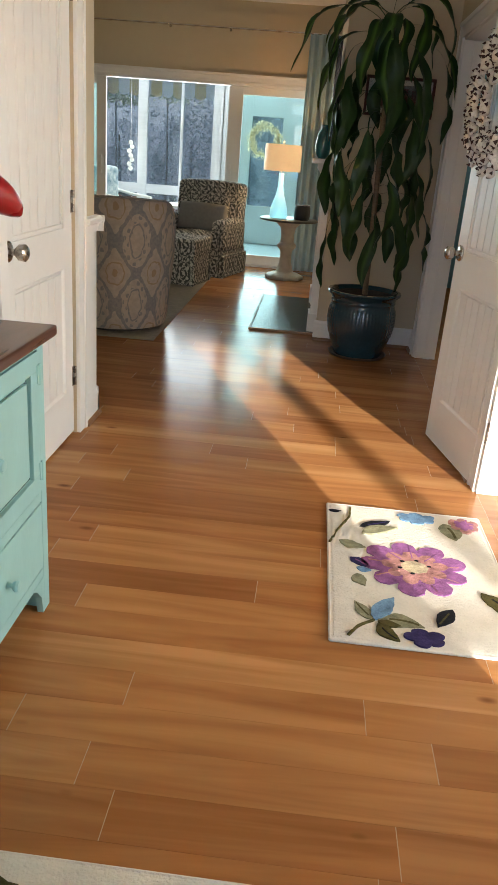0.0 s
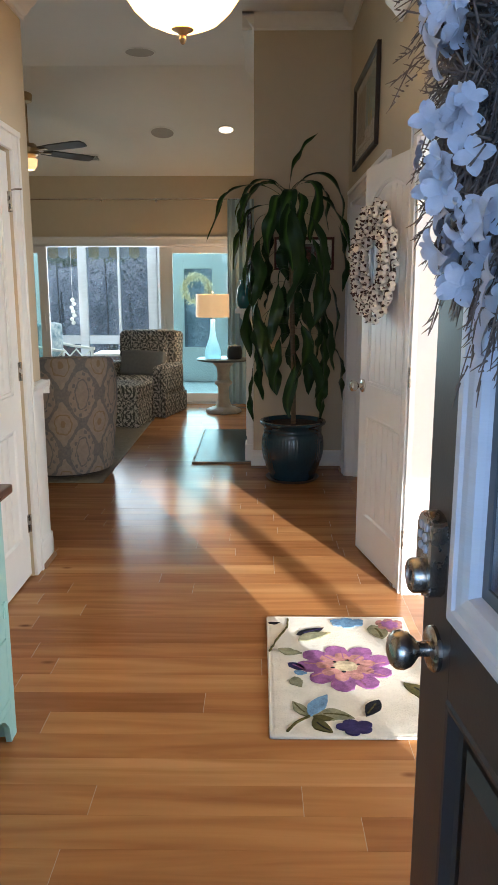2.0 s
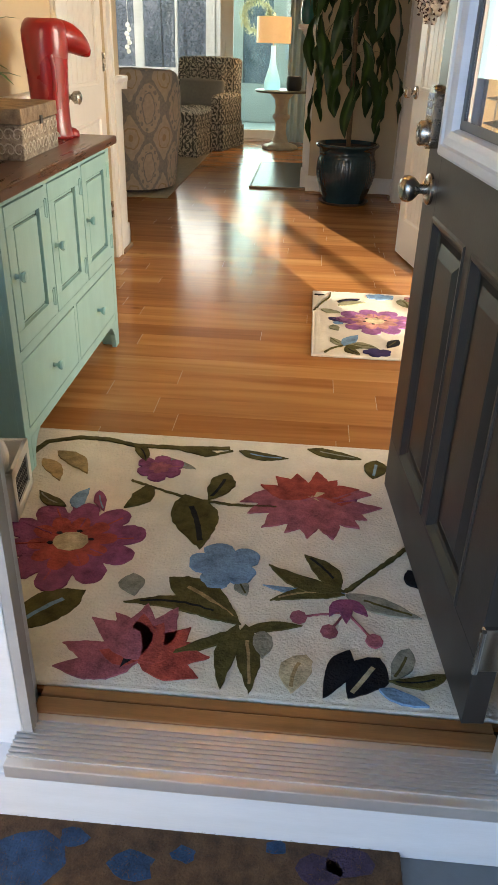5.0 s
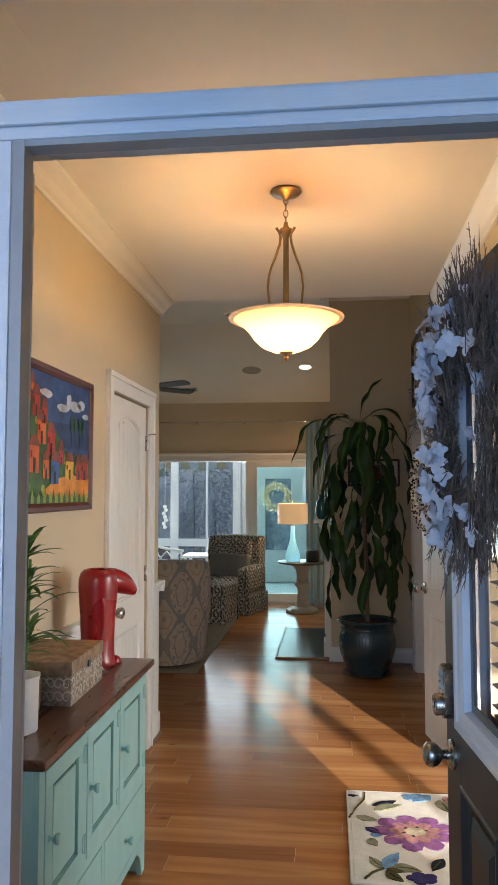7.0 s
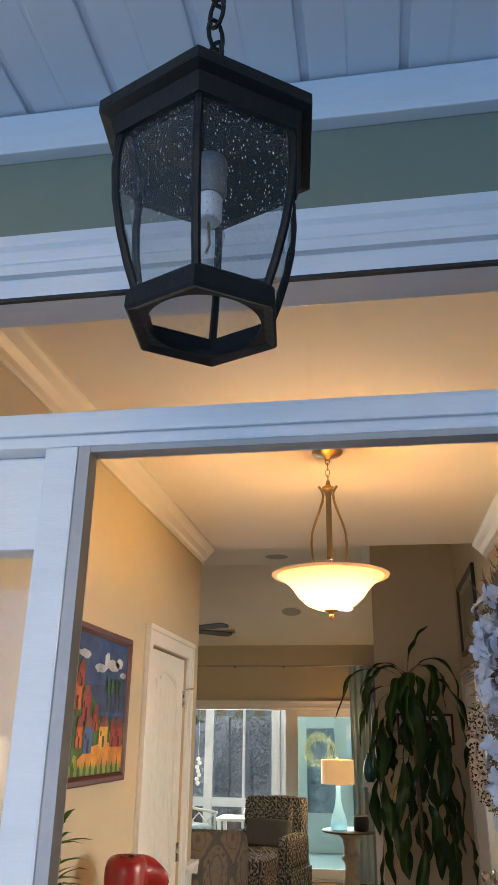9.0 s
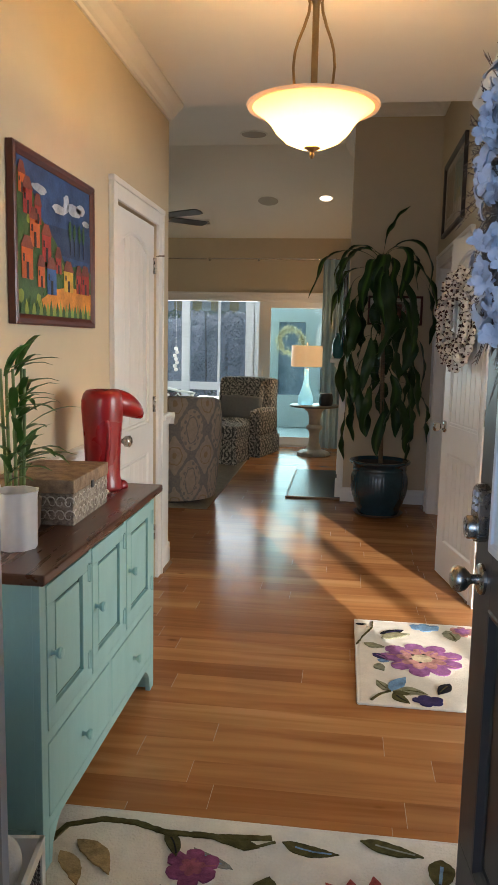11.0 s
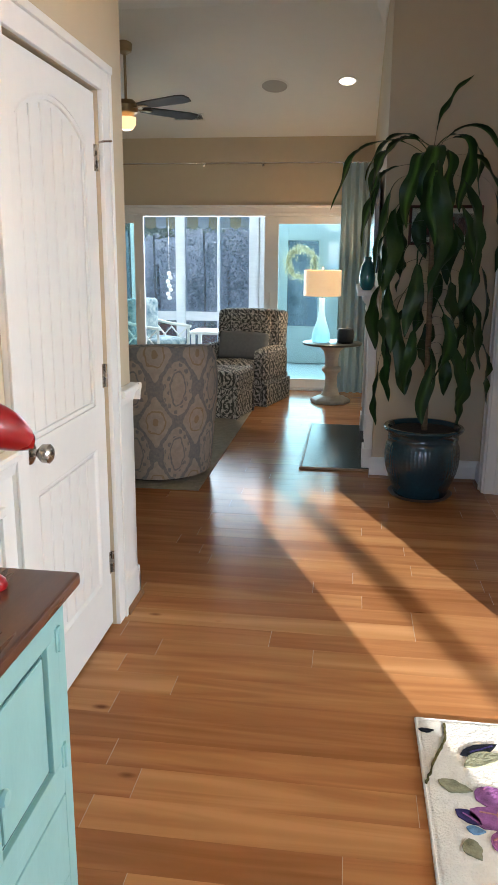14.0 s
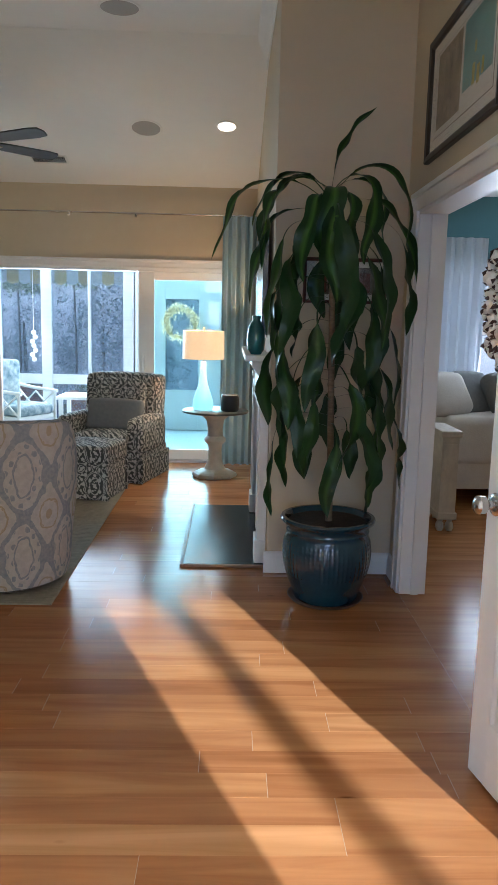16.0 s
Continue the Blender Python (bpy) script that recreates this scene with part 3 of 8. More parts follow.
part("window_frame", bm, M["extwhite"], side)
part("pane", boxm(-1.03, -0.092, 0.72, -0.796, -0.086, 1.895), M["glass"], side).visible_shadow = False
trans = tagged(new("window_3"), "clear glass transom above the front door", "window", kind="structure")
part("pane", boxm(-1.12, -0.092, 2.108, 0.24, -0.086, 2.345), M["glass"], trans).visible_shadow = False
# threshold
boxes("door_sill", M["alu"], (-0.735, -0.225, -0.02, 0.178, -0.10, 0.012), bev=0.003)
bm = bmesh.new()
for i in range(9):
    y = -0.205 + i * 0.0105
    box(bm, -0.735, y, 0.012, 0.178, y + 0.0045, 0.0155)
structure("door_sill_ribs", bm, M["alu"])
boxes("door_sill_strip", M["oakstrip"], (-0.722, -0.10, -0.02, 0.178, -0.062, 0.016), (-0.722, -0.056, -0.02, 0.178, -0.028, 0.010), bev=0.003)
boxes("door_sill_gap", M["gap"], (-0.722, -0.062, -0.02, 0.178, -0.056, 0.006))
boxes("door_sill_riser", M["extwhite"], (-1.2, -0.215, -0.16, 0.50, -0.13, -0.02), bev=0.004)
# porch
boxes("porch_floor", M["concrete"], (-3.6, -4.2, -0.35, 0.50, -0.13, -0.16))
bm = bmesh.new()
x = -3.6
while x < 0.5:
    box(bm, x + 0.008, -3.6, 2.765, x + 0.080, -0.105, 2.80, bev=0.004)
    box(bm, x + 0.084, -3.6, 2.765, x + 0.172, -0.105, 2.80, bev=0.004)
    box(bm, x, -3.6, 2.776, x + 0.18, -0.105, 2.799)
    box(bm, x + 0.078, -3.6, 2.7665, x + 0.086, -0.105, 2.7985)
    x += 0.18
structure("porch_ceiling", bm, M["porchceil"])
boxes("porch_roof", M["porchceil"], (-3.8, -3.8, 2.80, 0.50, -0.03, 3.0))
bm = bmesh.new()
bmesh.ops.create_grid(bm, x_segments=1, y_segments=1, size=400)
for v in bm.verts:
    v.co.z = -0.36
structure("ground", bm, M["grass"])
boxes("roof", mat("roof_shingle", (0.12, 0.11, 0.10), 0.9), (-5.5, -0.03, 3.5, 5.2, 9.3, 3.7))

# mouldings
base_prof = [(0, 0), (0.018, 0), (0.018, 0.10), (0.014, 0.115), (0.012, 0.13), (0.006, 0.14), (0, 0.145)]
shoe_prof = [(0.018, 0), (0.034, 0), (0.031, 0.010), (0.024, 0.017), (0.018, 0.019)]
crown_prof = [(0, 0), (0.012, 0), (0.016, 0.014), (0.03, 0.024), (0.05, 0.05), (0.075, 0.072), (0.085, 0.085), (0.085, 0.10), (0, 0.10)]
bm = bmesh.new()
run(bm, crown_prof, (HALL_L, -0.03, HALL_C - 0.1), (HALL_L, 3.56, HALL_C - 0.1), (1, 0, 0))
run(bm, crown_prof, (HALL_R, -0.03, HALL_C - 0.1), (HALL_R, 3.60, HALL_C - 0.1), (-1, 0, 0))
run(bm, crown_prof, (HALL_L, -0.03, HALL_C - 0.1), (HALL_R, -0.03, HALL_C - 0.1), (0, 1, 0))
run(bm, crown_prof, (-0.27 - 0.085, 5.63, LIV_C - 0.1), (HALL_R, 5.63, LIV_C - 0.1), (0, -1, 0))
run(bm, crown_prof, (-0.27, 5.545, LIV_C - 0.1), (-0.27, 7.25, LIV_C - 0.1), (-1, 0, 0))
run(bm, crown_prof, (HALL_R, 3.60, LIV_C - 0.1), (HALL_R, 5.63, LIV_C - 0.1), (-1, 0, 0))
structure("crown_moulding", bm, M["white"])
bm, bm2 = bmesh.new(), bmesh.new()
for p0, p1, o in (((HALL_L, -0.03, 0), (HALL_L, 2.40, 0), (1, 0, 0)), ((HALL_L, 3.35, 0), (HALL_L, 3.57, 0), (1, 0, 0)), ((HALL_L - 0.2, 3.55, 0), (HALL_L + 0.018, 3.55, 0), (0, 1, 0)),
                  ((-0.29, 5.63, 0), (HALL_R, 5.63, 0), (0, -1, 0)), ((HALL_R, 3.14, 0), (HALL_R, 3.76, 0), (-1, 0, 0)), ((HALL_R, 5.45, 0), (HALL_R, 5.63, 0), (-1, 0, 0)),
                  ((HALL_R, 0, 0), (HALL_R, 0.86, 0), (-1, 0, 0))):
    run(bm, base_prof, p0, p1, o)
    run(bm2, shoe_prof, p0, p1, o)
structure("baseboard", bm, M["white"])
structure("baseboard_shoe", bm2, M["oakstrip"])


def casing_around(name, x, y0, y1, top, out, w=0.09):
    """Door casing on a wall that runs along y."""
    bm = bmesh.new()
    for a, b in ((y0 - w, y0), (y1, y1 + w)):
        lo, hi = (x, x + out * 0.018)
        box(bm, min(lo, hi), a, 0, max(lo, hi), b, top + w, bev=0.004)
    for a, b in ((y0 - w, y0 - w + 0.022), (y1 + w - 0.022, y1 + w)):
        box(bm, min(x + out * 0.018, x + out * 0.026), a, 0, max(x + out * 0.018, x + out * 0.026), b, top + w - 0.001, bev=0.003)
    box(bm, min(x, x + out * 0.0175), y0, top, max(x, x + out * 0.0175), y1, top + w, bev=0.004)
    box(bm, min(x, x + out * 0.03), y0 - w - 0.004, top + w - 0.024, max(x, x + out * 0.03), y1 + w + 0.004, top + w + 0.002, bev=0.004)
    return structure(name, bm, M["white"])


casing_around("door_casing_closet", HALL_L, 2.49, 3.26, 2.045, 1)
casing_around("door_casing_office", HALL_R, 0.95, 3.05, 2.06, -1)
casing_around("door_casing_bedroom", HALL_R, 3.85, 5.36, 2.04, -1)
bm = bmesh.new()
box(bm, HALL_R - 0.002, 5.345, 0, HALL_R + T + 0.002, 5.362, 2.04)
box(bm, HALL_R - 0.002, 3.848, 0, HALL_R + T + 0.002, 3.865, 2.04)
box(bm, HALL_R - 0.002, 3.865, 2.025, HALL_R + T + 0.002, 5.345, 2.042)
box(bm, HALL_R + 0.06, 5.332, 0, HALL_R + 0.10, 5.345, 2.02)
box(bm, HALL_R - 0.002, 0.948, 0, HALL_R + T + 0.002, 0.965, 2.06)
box(bm, HALL_R - 0.002, 3.035, 0, HALL_R + T + 0.002, 3.052, 2.06)
structure("door_jamb", bm, M["white"])

# wainscot on the hall's left wall
bm = bmesh.new()
rail_prof = [(0, 0), (0.010, 0), (0.014, 0.02), (0.02, 0.035), (0.034, 0.045), (0.036, 0.06), (0.03, 0.068), (0, 0.072)]
for y0, y1 in ((-0.03, 2.40), (3.352, 3.566)):
    box(bm, HALL_L, y0, 0.14, HALL_L + 0.006, y1, 0.90)
    run(bm, rail_prof, (HALL_L + 0.004, y0, 0.895), (HALL_L + 0.004, y1, 0.895), (1, 0, 0))
run(bm, rail_prof, (HALL_L - 0.2, 3.55 + 0.004, 0.895), (HALL_L + 0.04, 3.55 + 0.004, 0.895), (0, 1, 0))
box(bm, HALL_L - 0.2, 3.55, 0.14, HALL_L + 0.006, 3.556, 0.90)
y = 0.1
while y < 2.3:
    y1 = min(y + 0.52, 2.33)
    for a, b, c, d in ((y, 0.22, y1, 0.245), (y, 0.80, y1, 0.825), (y, 0.245, y + 0.025, 0.80), (y1 - 0.025, 0.245, y1, 0.80)):
        box(bm, HALL_L + 0.006, a, b, HALL_L + 0.018, c, d, bev=0.004)
    y += 0.60
structure("wainscot", bm, M["white"])

# ---- doors ----


def frame_box(bm, u0, u1, z0, z1, w0, w1, bw):
    """Rectangular moulding ring in the local x (u) and z plane, from depth w0 to w1, bw wide."""
    for a, b, c, d in ((u0, z0, u1, z0 + bw), (u0, z1 - bw, u1, z1), (u0, z0 + bw, u0 + bw, z1 - bw), (u1 - bw, z0 + bw, u1, z1 - bw)):
        box(bm, a, w0, b, c, w1, d, bev=0.004)


def mitred(bm, u0, u1, z0, z1, prof, w, sgn):
    """Mitred moulding ring: profile of (inward, proud) around a rectangle; it stands on the plane w, towards sgn."""
    rings = []
    for i, p in prof:
        y = w + sgn * p
        rings.append([bm.verts.new(c) for c in ((u0 + i, y, z0 + i), (u1 - i, y, z0 + i), (u1 - i, y, z1 - i), (u0 + i, y, z1 - i))])
    for a, b in zip(rings, rings[1:]):
        for k in range(4):
            j = (k + 1) % 4
            bm.faces.new((a[k], a[j], b[j], b[k]))


def knob_set(parent, u, w, z, sgn, material, r=0.031):
    bm = lathe(bmesh.new(), [(0.0, 0.0), (0.036, 0.0), (0.036, 0.006), (0.032, 0.010), (0.022, 0.012), (0.0, 0.0125)], seg=32)
    bm.transform(pose(u, w, z, 90 * -sgn if sgn < 0 else -90))
    rose = part("rosette", bm, material, parent, smooth=True)
    prof = [(0.0, 0.010), (0.013, 0.010), (0.0115, 0.022), (0.012, 0.028), (0.019, 0.034), (0.027, 0.042), (r, 0.053), (0.029, 0.064), (0.022, 0.071), (0.012, 0.0745), (0.0, 0.075)]
    bm = lathe(bmesh.new(), prof, seg=32)
    bm.transform(pose(u, w, z, 90 * -sgn if sgn < 0 else -90))
    return part("door_knob", bm, material, parent, smooth=True)


# front door, standing open; local x runs from the hinge to the latch, -y is the outer face
fd_dir = math.degrees(math.atan2(0.9957, -0.0924))
fd = tagged(new("door_1"), "open charcoal painted front door with a large glass light", "door", kind="structure")
fd.matrix_world = pose(0.113, -0.046, 0.0, 0, 0, fd_dir)


def fpart(name, bm, material, label="", parent=None, smooth=False):
    # the outer face looks to the hall's left: mirror depth so that +y is outside
    return part(name, bm, material, parent or fd, label, smooth)


OUT = 1  # +y of the leaf is its outer face
W, GL = 0.885, (0.165, 0.735, 0.967, 1.905)
bm = bmesh.new()
box(bm, 0, -0.045, 0.02, W, 0, 0.185, bev=0.002)
box(bm, 0, -0.045, 0.185, 0.145, 0, 2.03, bev=0.002)
box(bm, 0.757, -0.045, 0.185, W, 0, 2.03, bev=0.002)
box(bm, 0.145, -0.045, 0.83, 0.757, 0, 1.0)
box(bm, 0.145, -0.045, 1.875, 0.757, 0, 2.03)
box(bm, 0.428, -0.045, 0.185, 0.474, 0, 0.83)
fpart("leaf", bm, M["charcoal"])
for u0, u1 in ((0.145, 0.428), (0.474, 0.757)):
    bm = bmesh.new()
    box(bm, u0, -0.030, 0.185, u1, -0.014, 0.83)
    mitred(bm, u0, u1, 0.185, 0.83, [(0, 0.014), (0.004, 0.018), (0.012, 0.017), (0.026, 0.004), (0.034, 0.0), (0.05, 0.0), (0.075, 0.010), (0.078, 0.011)], -0.014, 1)
    bm.faces.new([bm.verts.new(p) for p in ((u0 + 0.078, -0.003, 0.263), (u1 - 0.078, -0.003, 0.263), (u1 - 0.078, -0.003, 0.752), (u0 + 0.078, -0.003, 0.752))])
    fpart("panel", bm, M["charcoal"])
bm = bmesh.new()
mitred(bm, GL[0], GL[1], GL[2], GL[3], [(0, 0), (0, 0.016), (0.006, 0.020), (0.022, 0.020), (0.026, 0.015), (0.040, 0.013), (0.052, 0.008), (0.056, -0.002), (0.058, -0.010)], 0.0, 1)
fpart("glass_frame", bm, M["extwhite"], "white painted glass surround")
bm = bmesh.new()
mitred(bm, GL[0], GL[1], GL[2], GL[3], [(0, 0), (0, 0.016), (0.02, 0.018), (0.05, 0.010), (0.058, 0.0)], -0.045, -1)
fpart("inner_glass_frame", bm, M["extwhite"])
bm = bmesh.new()
mitred(bm, GL[0] + 0.054, GL[1] - 0.054, GL[2] + 0.054, GL[3] - 0.054, [(0, 0), (0.0, 0.004), (0.022, 0.004), (0.022, 0.0)], -0.012, 1)
M["seal"] = mat("dark_glass_seal", (0.10, 0.11, 0.12), 0.4)
fpart("glass_seal", bm, M["seal"])
g = fpart("pane", boxm(GL[0] + 0.05, -0.016, GL[2] + 0.05, GL[1] - 0.05, -0.010, GL[3] - 0.05), M["glass"])
g.visible_shadow = False
z = GL[2] + 0.075
while z < GL[3] - 0.06:
    bm = boxm(GL[0] + 0.05, -0.028, -0.0014, GL[1] - 0.05, 0.028, 0.0014, bev=0.001)
    bm.transform(pose(0, -0.085, z, -9))
    fpart("blind_slat", bm, M["blind"])
    z += 0.047
fpart("blind_rail", boxm(GL[0] + 0.045, -0.112, GL[2] + 0.03, GL[1] - 0.045, -0.062, GL[2] + 0.05, bev=0.004), M["blind"])
fpart("blind_headrail", boxm(GL[0] + 0.04, -0.115, GL[3] - 0.06, GL[1] - 0.04, -0.062, GL[3] - 0.01, bev=0.004), M["blind"])
for u in (0.27, 0.63):
    fpart("blind_cord", tube(bmesh.new(), [(u, -0.062, GL[2] + 0.05), (u, -0.062, GL[3] - 0.06)], 0.0012, 5), M["blind"])
KU = 0.822
knob_set(fd, KU, 0.0, 0.878, 1, M["nickel"])
# keypad deadbolt
bm = bmesh.new()
pts = [(0.034 * math.cos(a) * 1.0, 0.043 + 0.026 * math.sin(a)) for a in [math.pi * i / 12 for i in range(13)]]
pts += [(-0.034, 0.0), (-0.034, -0.035)] + [(0.034 * math.cos(a), -0.043 + 0.022 * math.sin(a)) for a in [math.pi + math.pi * i / 12 for i in range(13)]] + [(0.034, -0.035)]
prism(bm, pts, pose(KU, 0, 1.032, -90) @ pose(0, 0, 0, 180), -0.026)
bmesh.ops.bevel(bm, geom=[e for e in bm.edges], offset=0.003, segments=2, affect="EDGES", clamp_overlap=True)
lock = fpart("keypad_lock", bm, M["nickel"], "brushed nickel keypad deadbolt")
bm = lathe(bmesh.new(), [(0, 0), (0.027, 0), (0.027, 0.018), (0.024, 0.022), (0.016, 0.022), (0.0155, 0.020), (0, 0.020)], seg=32)
bm.transform(pose(KU, 0.024, 1.000, -90))
part("cylinder", bm, M["nickel"], lock, smooth=True)
bm = boxm(-0.002, 0, -0.008, 0.002, 0.002, 0.008)
bm.transform(pose(KU, 0.044, 1.0))
part("keyhole", bm, M["black"], lock)
for i in range(3):
    for k in range(2):
        bm = lathe(bmesh.new(), [(0, 0), (0.0068, 0), (0.0064, 0.003), (0.004, 0.004), (0, 0.004)], seg=16)
        bm.transform(pose(KU + (k - 0.5) * 0.022 + 0.004 * (i == 1), 0.026, 1.078 - i * 0.0165, -90))
        part("key_button", bm, M["key"], lock, smooth=True)
for z in (0.22, 1.05, 1.82):
    bm = boxm(-0.012, -0.046, z - 0.05, 0.002, 0.002, z + 0.05, bev=0.003)
    tube(bm, [(-0.014, 0.004, z - 0.05), (-0.014, 0.004, z + 0.05)], 0.006, 10)
    fpart("hinge", bm, M["chrome"])


def bead_leaf(root, w, h, material, y0=-0.035, arch=True):
    """Two-panel door leaf with an arched, grooved upper panel. Local x across, +y the face."""
    st, rail_b, rail_m, rail_t = 0.105, 0.22, 0.16, 0.11
    zm = 0.86
    bm = bmesh.new()
    box(bm, 0, y0, 0.012, w, -0.012, h)
    panels = [(st, w - st, rail_b, zm - rail_m / 2), (st, w - st, zm + rail_m / 2, h - rail_t - 0.06)]
    for fc, back in ((0.0, -0.012),):
        box(bm, 0, back, 0.012, st, fc, h, bev=0.0015)
        box(bm, w - st, back, 0.012, w, fc, h, bev=0.0015)
        box(bm, st, back, 0.012, w - st, fc, rail_b)
        box(bm, st, back, zm - rail_m / 2, w - st, fc, zm + rail_m / 2)
        # arched head
        z1 = h - rail_t - 0.06
        top = h
        n = 14
        xs = [st + (w - 2 * st) * i / n for i in range(n + 1)]
        zs = [z1 + 0.085 * math.sin(math.pi * i / n) ** 0.75 for i in range(n + 1)]
        lo = [bm.verts.new((x, fc, z)) for x, z in zip(xs, zs)]
        hi = [bm.verts.new((x, fc, top)) for x in xs]
        lb = [bm.verts.new((x, back, z)) for x, z in zip(xs, zs)]
        for i in range(n):
            bm.faces.new((lo[i], lo[i + 1], hi[i + 1], hi[i]))
            bm.faces.new((lo[i], lb[i], lb[i + 1], lo[i + 1]))
    part("leaf", bm, material, root)
    for k, (u0, u1, z0, z1) in enumerate(panels):
        bm = bmesh.new()
        mitred(bm, u0, u1, z0, z1 if k == 0 else z1 + 0.001, [(0, 0.011), (0.006, 0.012), (0.016, 0.004), (0.022, 0.003)], -0.012, 1) if k == 0 else None
        if k:
            for a, b, c, d in ((u0, z0, u1, z0 + 0.018), (u0, z0, u0 + 0.018, z1), (u1 - 0.018, z0, u1, z1)):
                box(bm, a, -0.012, b, c, -0.003, d, bev=0.004)
            xs = [u0 + (u1 - u0) * i / 14 for i in range(15)]
            pts = [(x, -0.008, z1 - 0.008 + 0.085 * math.sin(math.pi * i / 14) ** 0.75) for i, x in enumerate(xs)]
            tube(bm, pts, 0.009, 6)
        part("panel_moulding", bm, material, root)
        n = 6
        bw = (u1 - u0 - 0.05) / n
        for i in range(n):
            a = u0 + 0.025 + i * bw
            zz = z1 + (0.085 * math.sin(math.pi * (i + 0.5) / n) ** 0.75 - 0.03 if k else -0.025)
            part("bead_board", boxm(a + 0.0025, -0.0125, z0 + 0.025, a + bw - 0.0025, -0.0065, zz, bev=0.002), material, root)
    return root


cd = tagged(new("door_2"), "closed white closet door with arched beadboard panel", "door", kind="structure")
cd.matrix_world = pose(HALL_L - 0.012, 3.255, 0.0, 0, 0, -90)
bead_leaf(cd, 0.76, 2.035, M["white"])
knob_set(cd, 0.70, 0.0, 0.915, 1, M["nickel"], 0.028)
for z in (0.28, 1.04, 1.82):
    bm = tube(bmesh.new(), [(-0.004, 0.008, z - 0.045), (-0.004, 0.008, z + 0.045)], 0.006, 10)
    box(bm, -0.02, -0.002, z - 0.045, 0.02, 0.003, z + 0.045)
    part("hinge", bm, M["nickel"], cd)
part("door_stop", tube(bmesh.new(), [(-0.004, 0.012, 1.872), (-0.004, 0.03, 1.876), (-0.014, 0.058, 1.878)], 0.004, 8), M["nickel"], cd)

od = tagged(new("door_3"), "open white office door with beadboard panels", "door", kind="structure")
ang = math.degrees(math.atan2(3.70 - 3.03, 0.315 - 0.445))
od.matrix_world = pose(0.445, 3.03, 0.0, 0, 0, ang)
bead_leaf(od, 0.685, 2.025, M["white"])
knob_set(od, 0.632, 0.0, 0.925, 1, M["chrome"], 0.028)
for z in (0.28, 1.04, 1.82):
    part("hinge", tube(bmesh.new(), [(-0.004, 0.006, z - 0.045), (-0.004, 0.006, z + 0.045)], 0.006, 10), M["nickel"], od)
od2 = tagged(new("door_4"), "open white office door leaf folded to the wall", "door", kind="structure")
od2.matrix_world = pose(0.435, 0.265, 0.0, 0, 0, 88)
bead_leaf(od2, 0.68, 2.025, M["white"])
knob_set(od2, 0.06, 0.0, 0.925, 1, M["chrome"], 0.028)

# ---- cabinet and what stands on it ----
cab = thing("cabinet", pose(-1.362, 0.735, 0), "seafoam painted wooden sideboard with a dark wood top", "cabinet")
CD, CW, CH = 0.335, 1.19, 0.835      # depth (x), width (y), height


def cpart(name, bm, material, label="", parent=None, smooth=False):
    return part(name, bm, material, parent or cab, label, smooth)


bm = bmesh.new()
box(bm, 0.0, 0.033, 0.13, CD - 0.021, CW - 0.033, 0.80)
box(bm, CD - 0.019, 0.032, 0.785, CD - 0.001, CW - 0.032, 0.805)            # face frame
box(bm, CD - 0.019, 0.032, 0.355, CD - 0.001, CW - 0.032, 0.385)
box(bm, CD - 0.019, 0.032, 0.11, CD - 0.001, CW - 0.032, 0.145)
for y in (0.03, CW - 0.07):
    box(bm, CD - 0.02, y, 0.0, CD, y + 0.04, 0.806, bev=0.002)
for y in (0.405, 0.765):
    box(bm, CD - 0.02, y - 0.013, 0.385, CD, y + 0.013, 0.785)
box(bm, CD - 0.02, CW / 2 - 0.013, 0.145, CD, CW / 2 + 0.013, 0.355)
box(bm, 0.0, 0.03, 0, 0.05, 0.055, 0.13)
box(bm, 0.0, CW - 0.055, 0, 0.05, CW - 0.03, 0.13)
for y in (0.03, CW - 0.055):
    prism(bm, [(0.06, 0.13), (0.30, 0.13), (0.315, 0.08), (0.315, 0.0), (0.27, 0.0), (0.255, 0.06), (0.22, 0.11), (0.06, 0.11)], pose(0, y + 0.025, 0, 90), 0.025)
for y, s in ((0.07, 1), (CW - 0.07, -1)):
    prism(bm, [(0, 0.115), (s * 0.09, 0.115), (s * 0.055, 0.095), (s * 0.025, 0.06), (s * 0.012, 0.0), (0, 0.0)], pose(CD, y, 0, 90, 0, 90), -0.018)
cpart("body", bm, M["teal"])
cpart("top", boxm(-0.004, -0.005, 0.806, CD + 0.028, CW + 0.005, 0.835, bev=0.008, seg=3), M["topwood"], "dark stained wooden top")
# darker teal sheet behind the fronts, seen in the gaps
cpart("recess", boxm(CD - 0.022, 0.07, 0.145, CD - 0.018, CW - 0.07, 0.785), M["tealgroove"])


def small_knob(parent, y, z, x=CD):
    bm = lathe(bmesh.new(), [(0, 0), (0.009, 0), (0.006, 0.006), (0.006, 0.012), (0.013, 0.018), (0.016, 0.025), (0.013, 0.031), (0, 0.033)], seg=20)
    bm.transform(pose(x, y, z, 0, 90, 0))
    return part("knob", bm, M["teal"], parent, smooth=True)


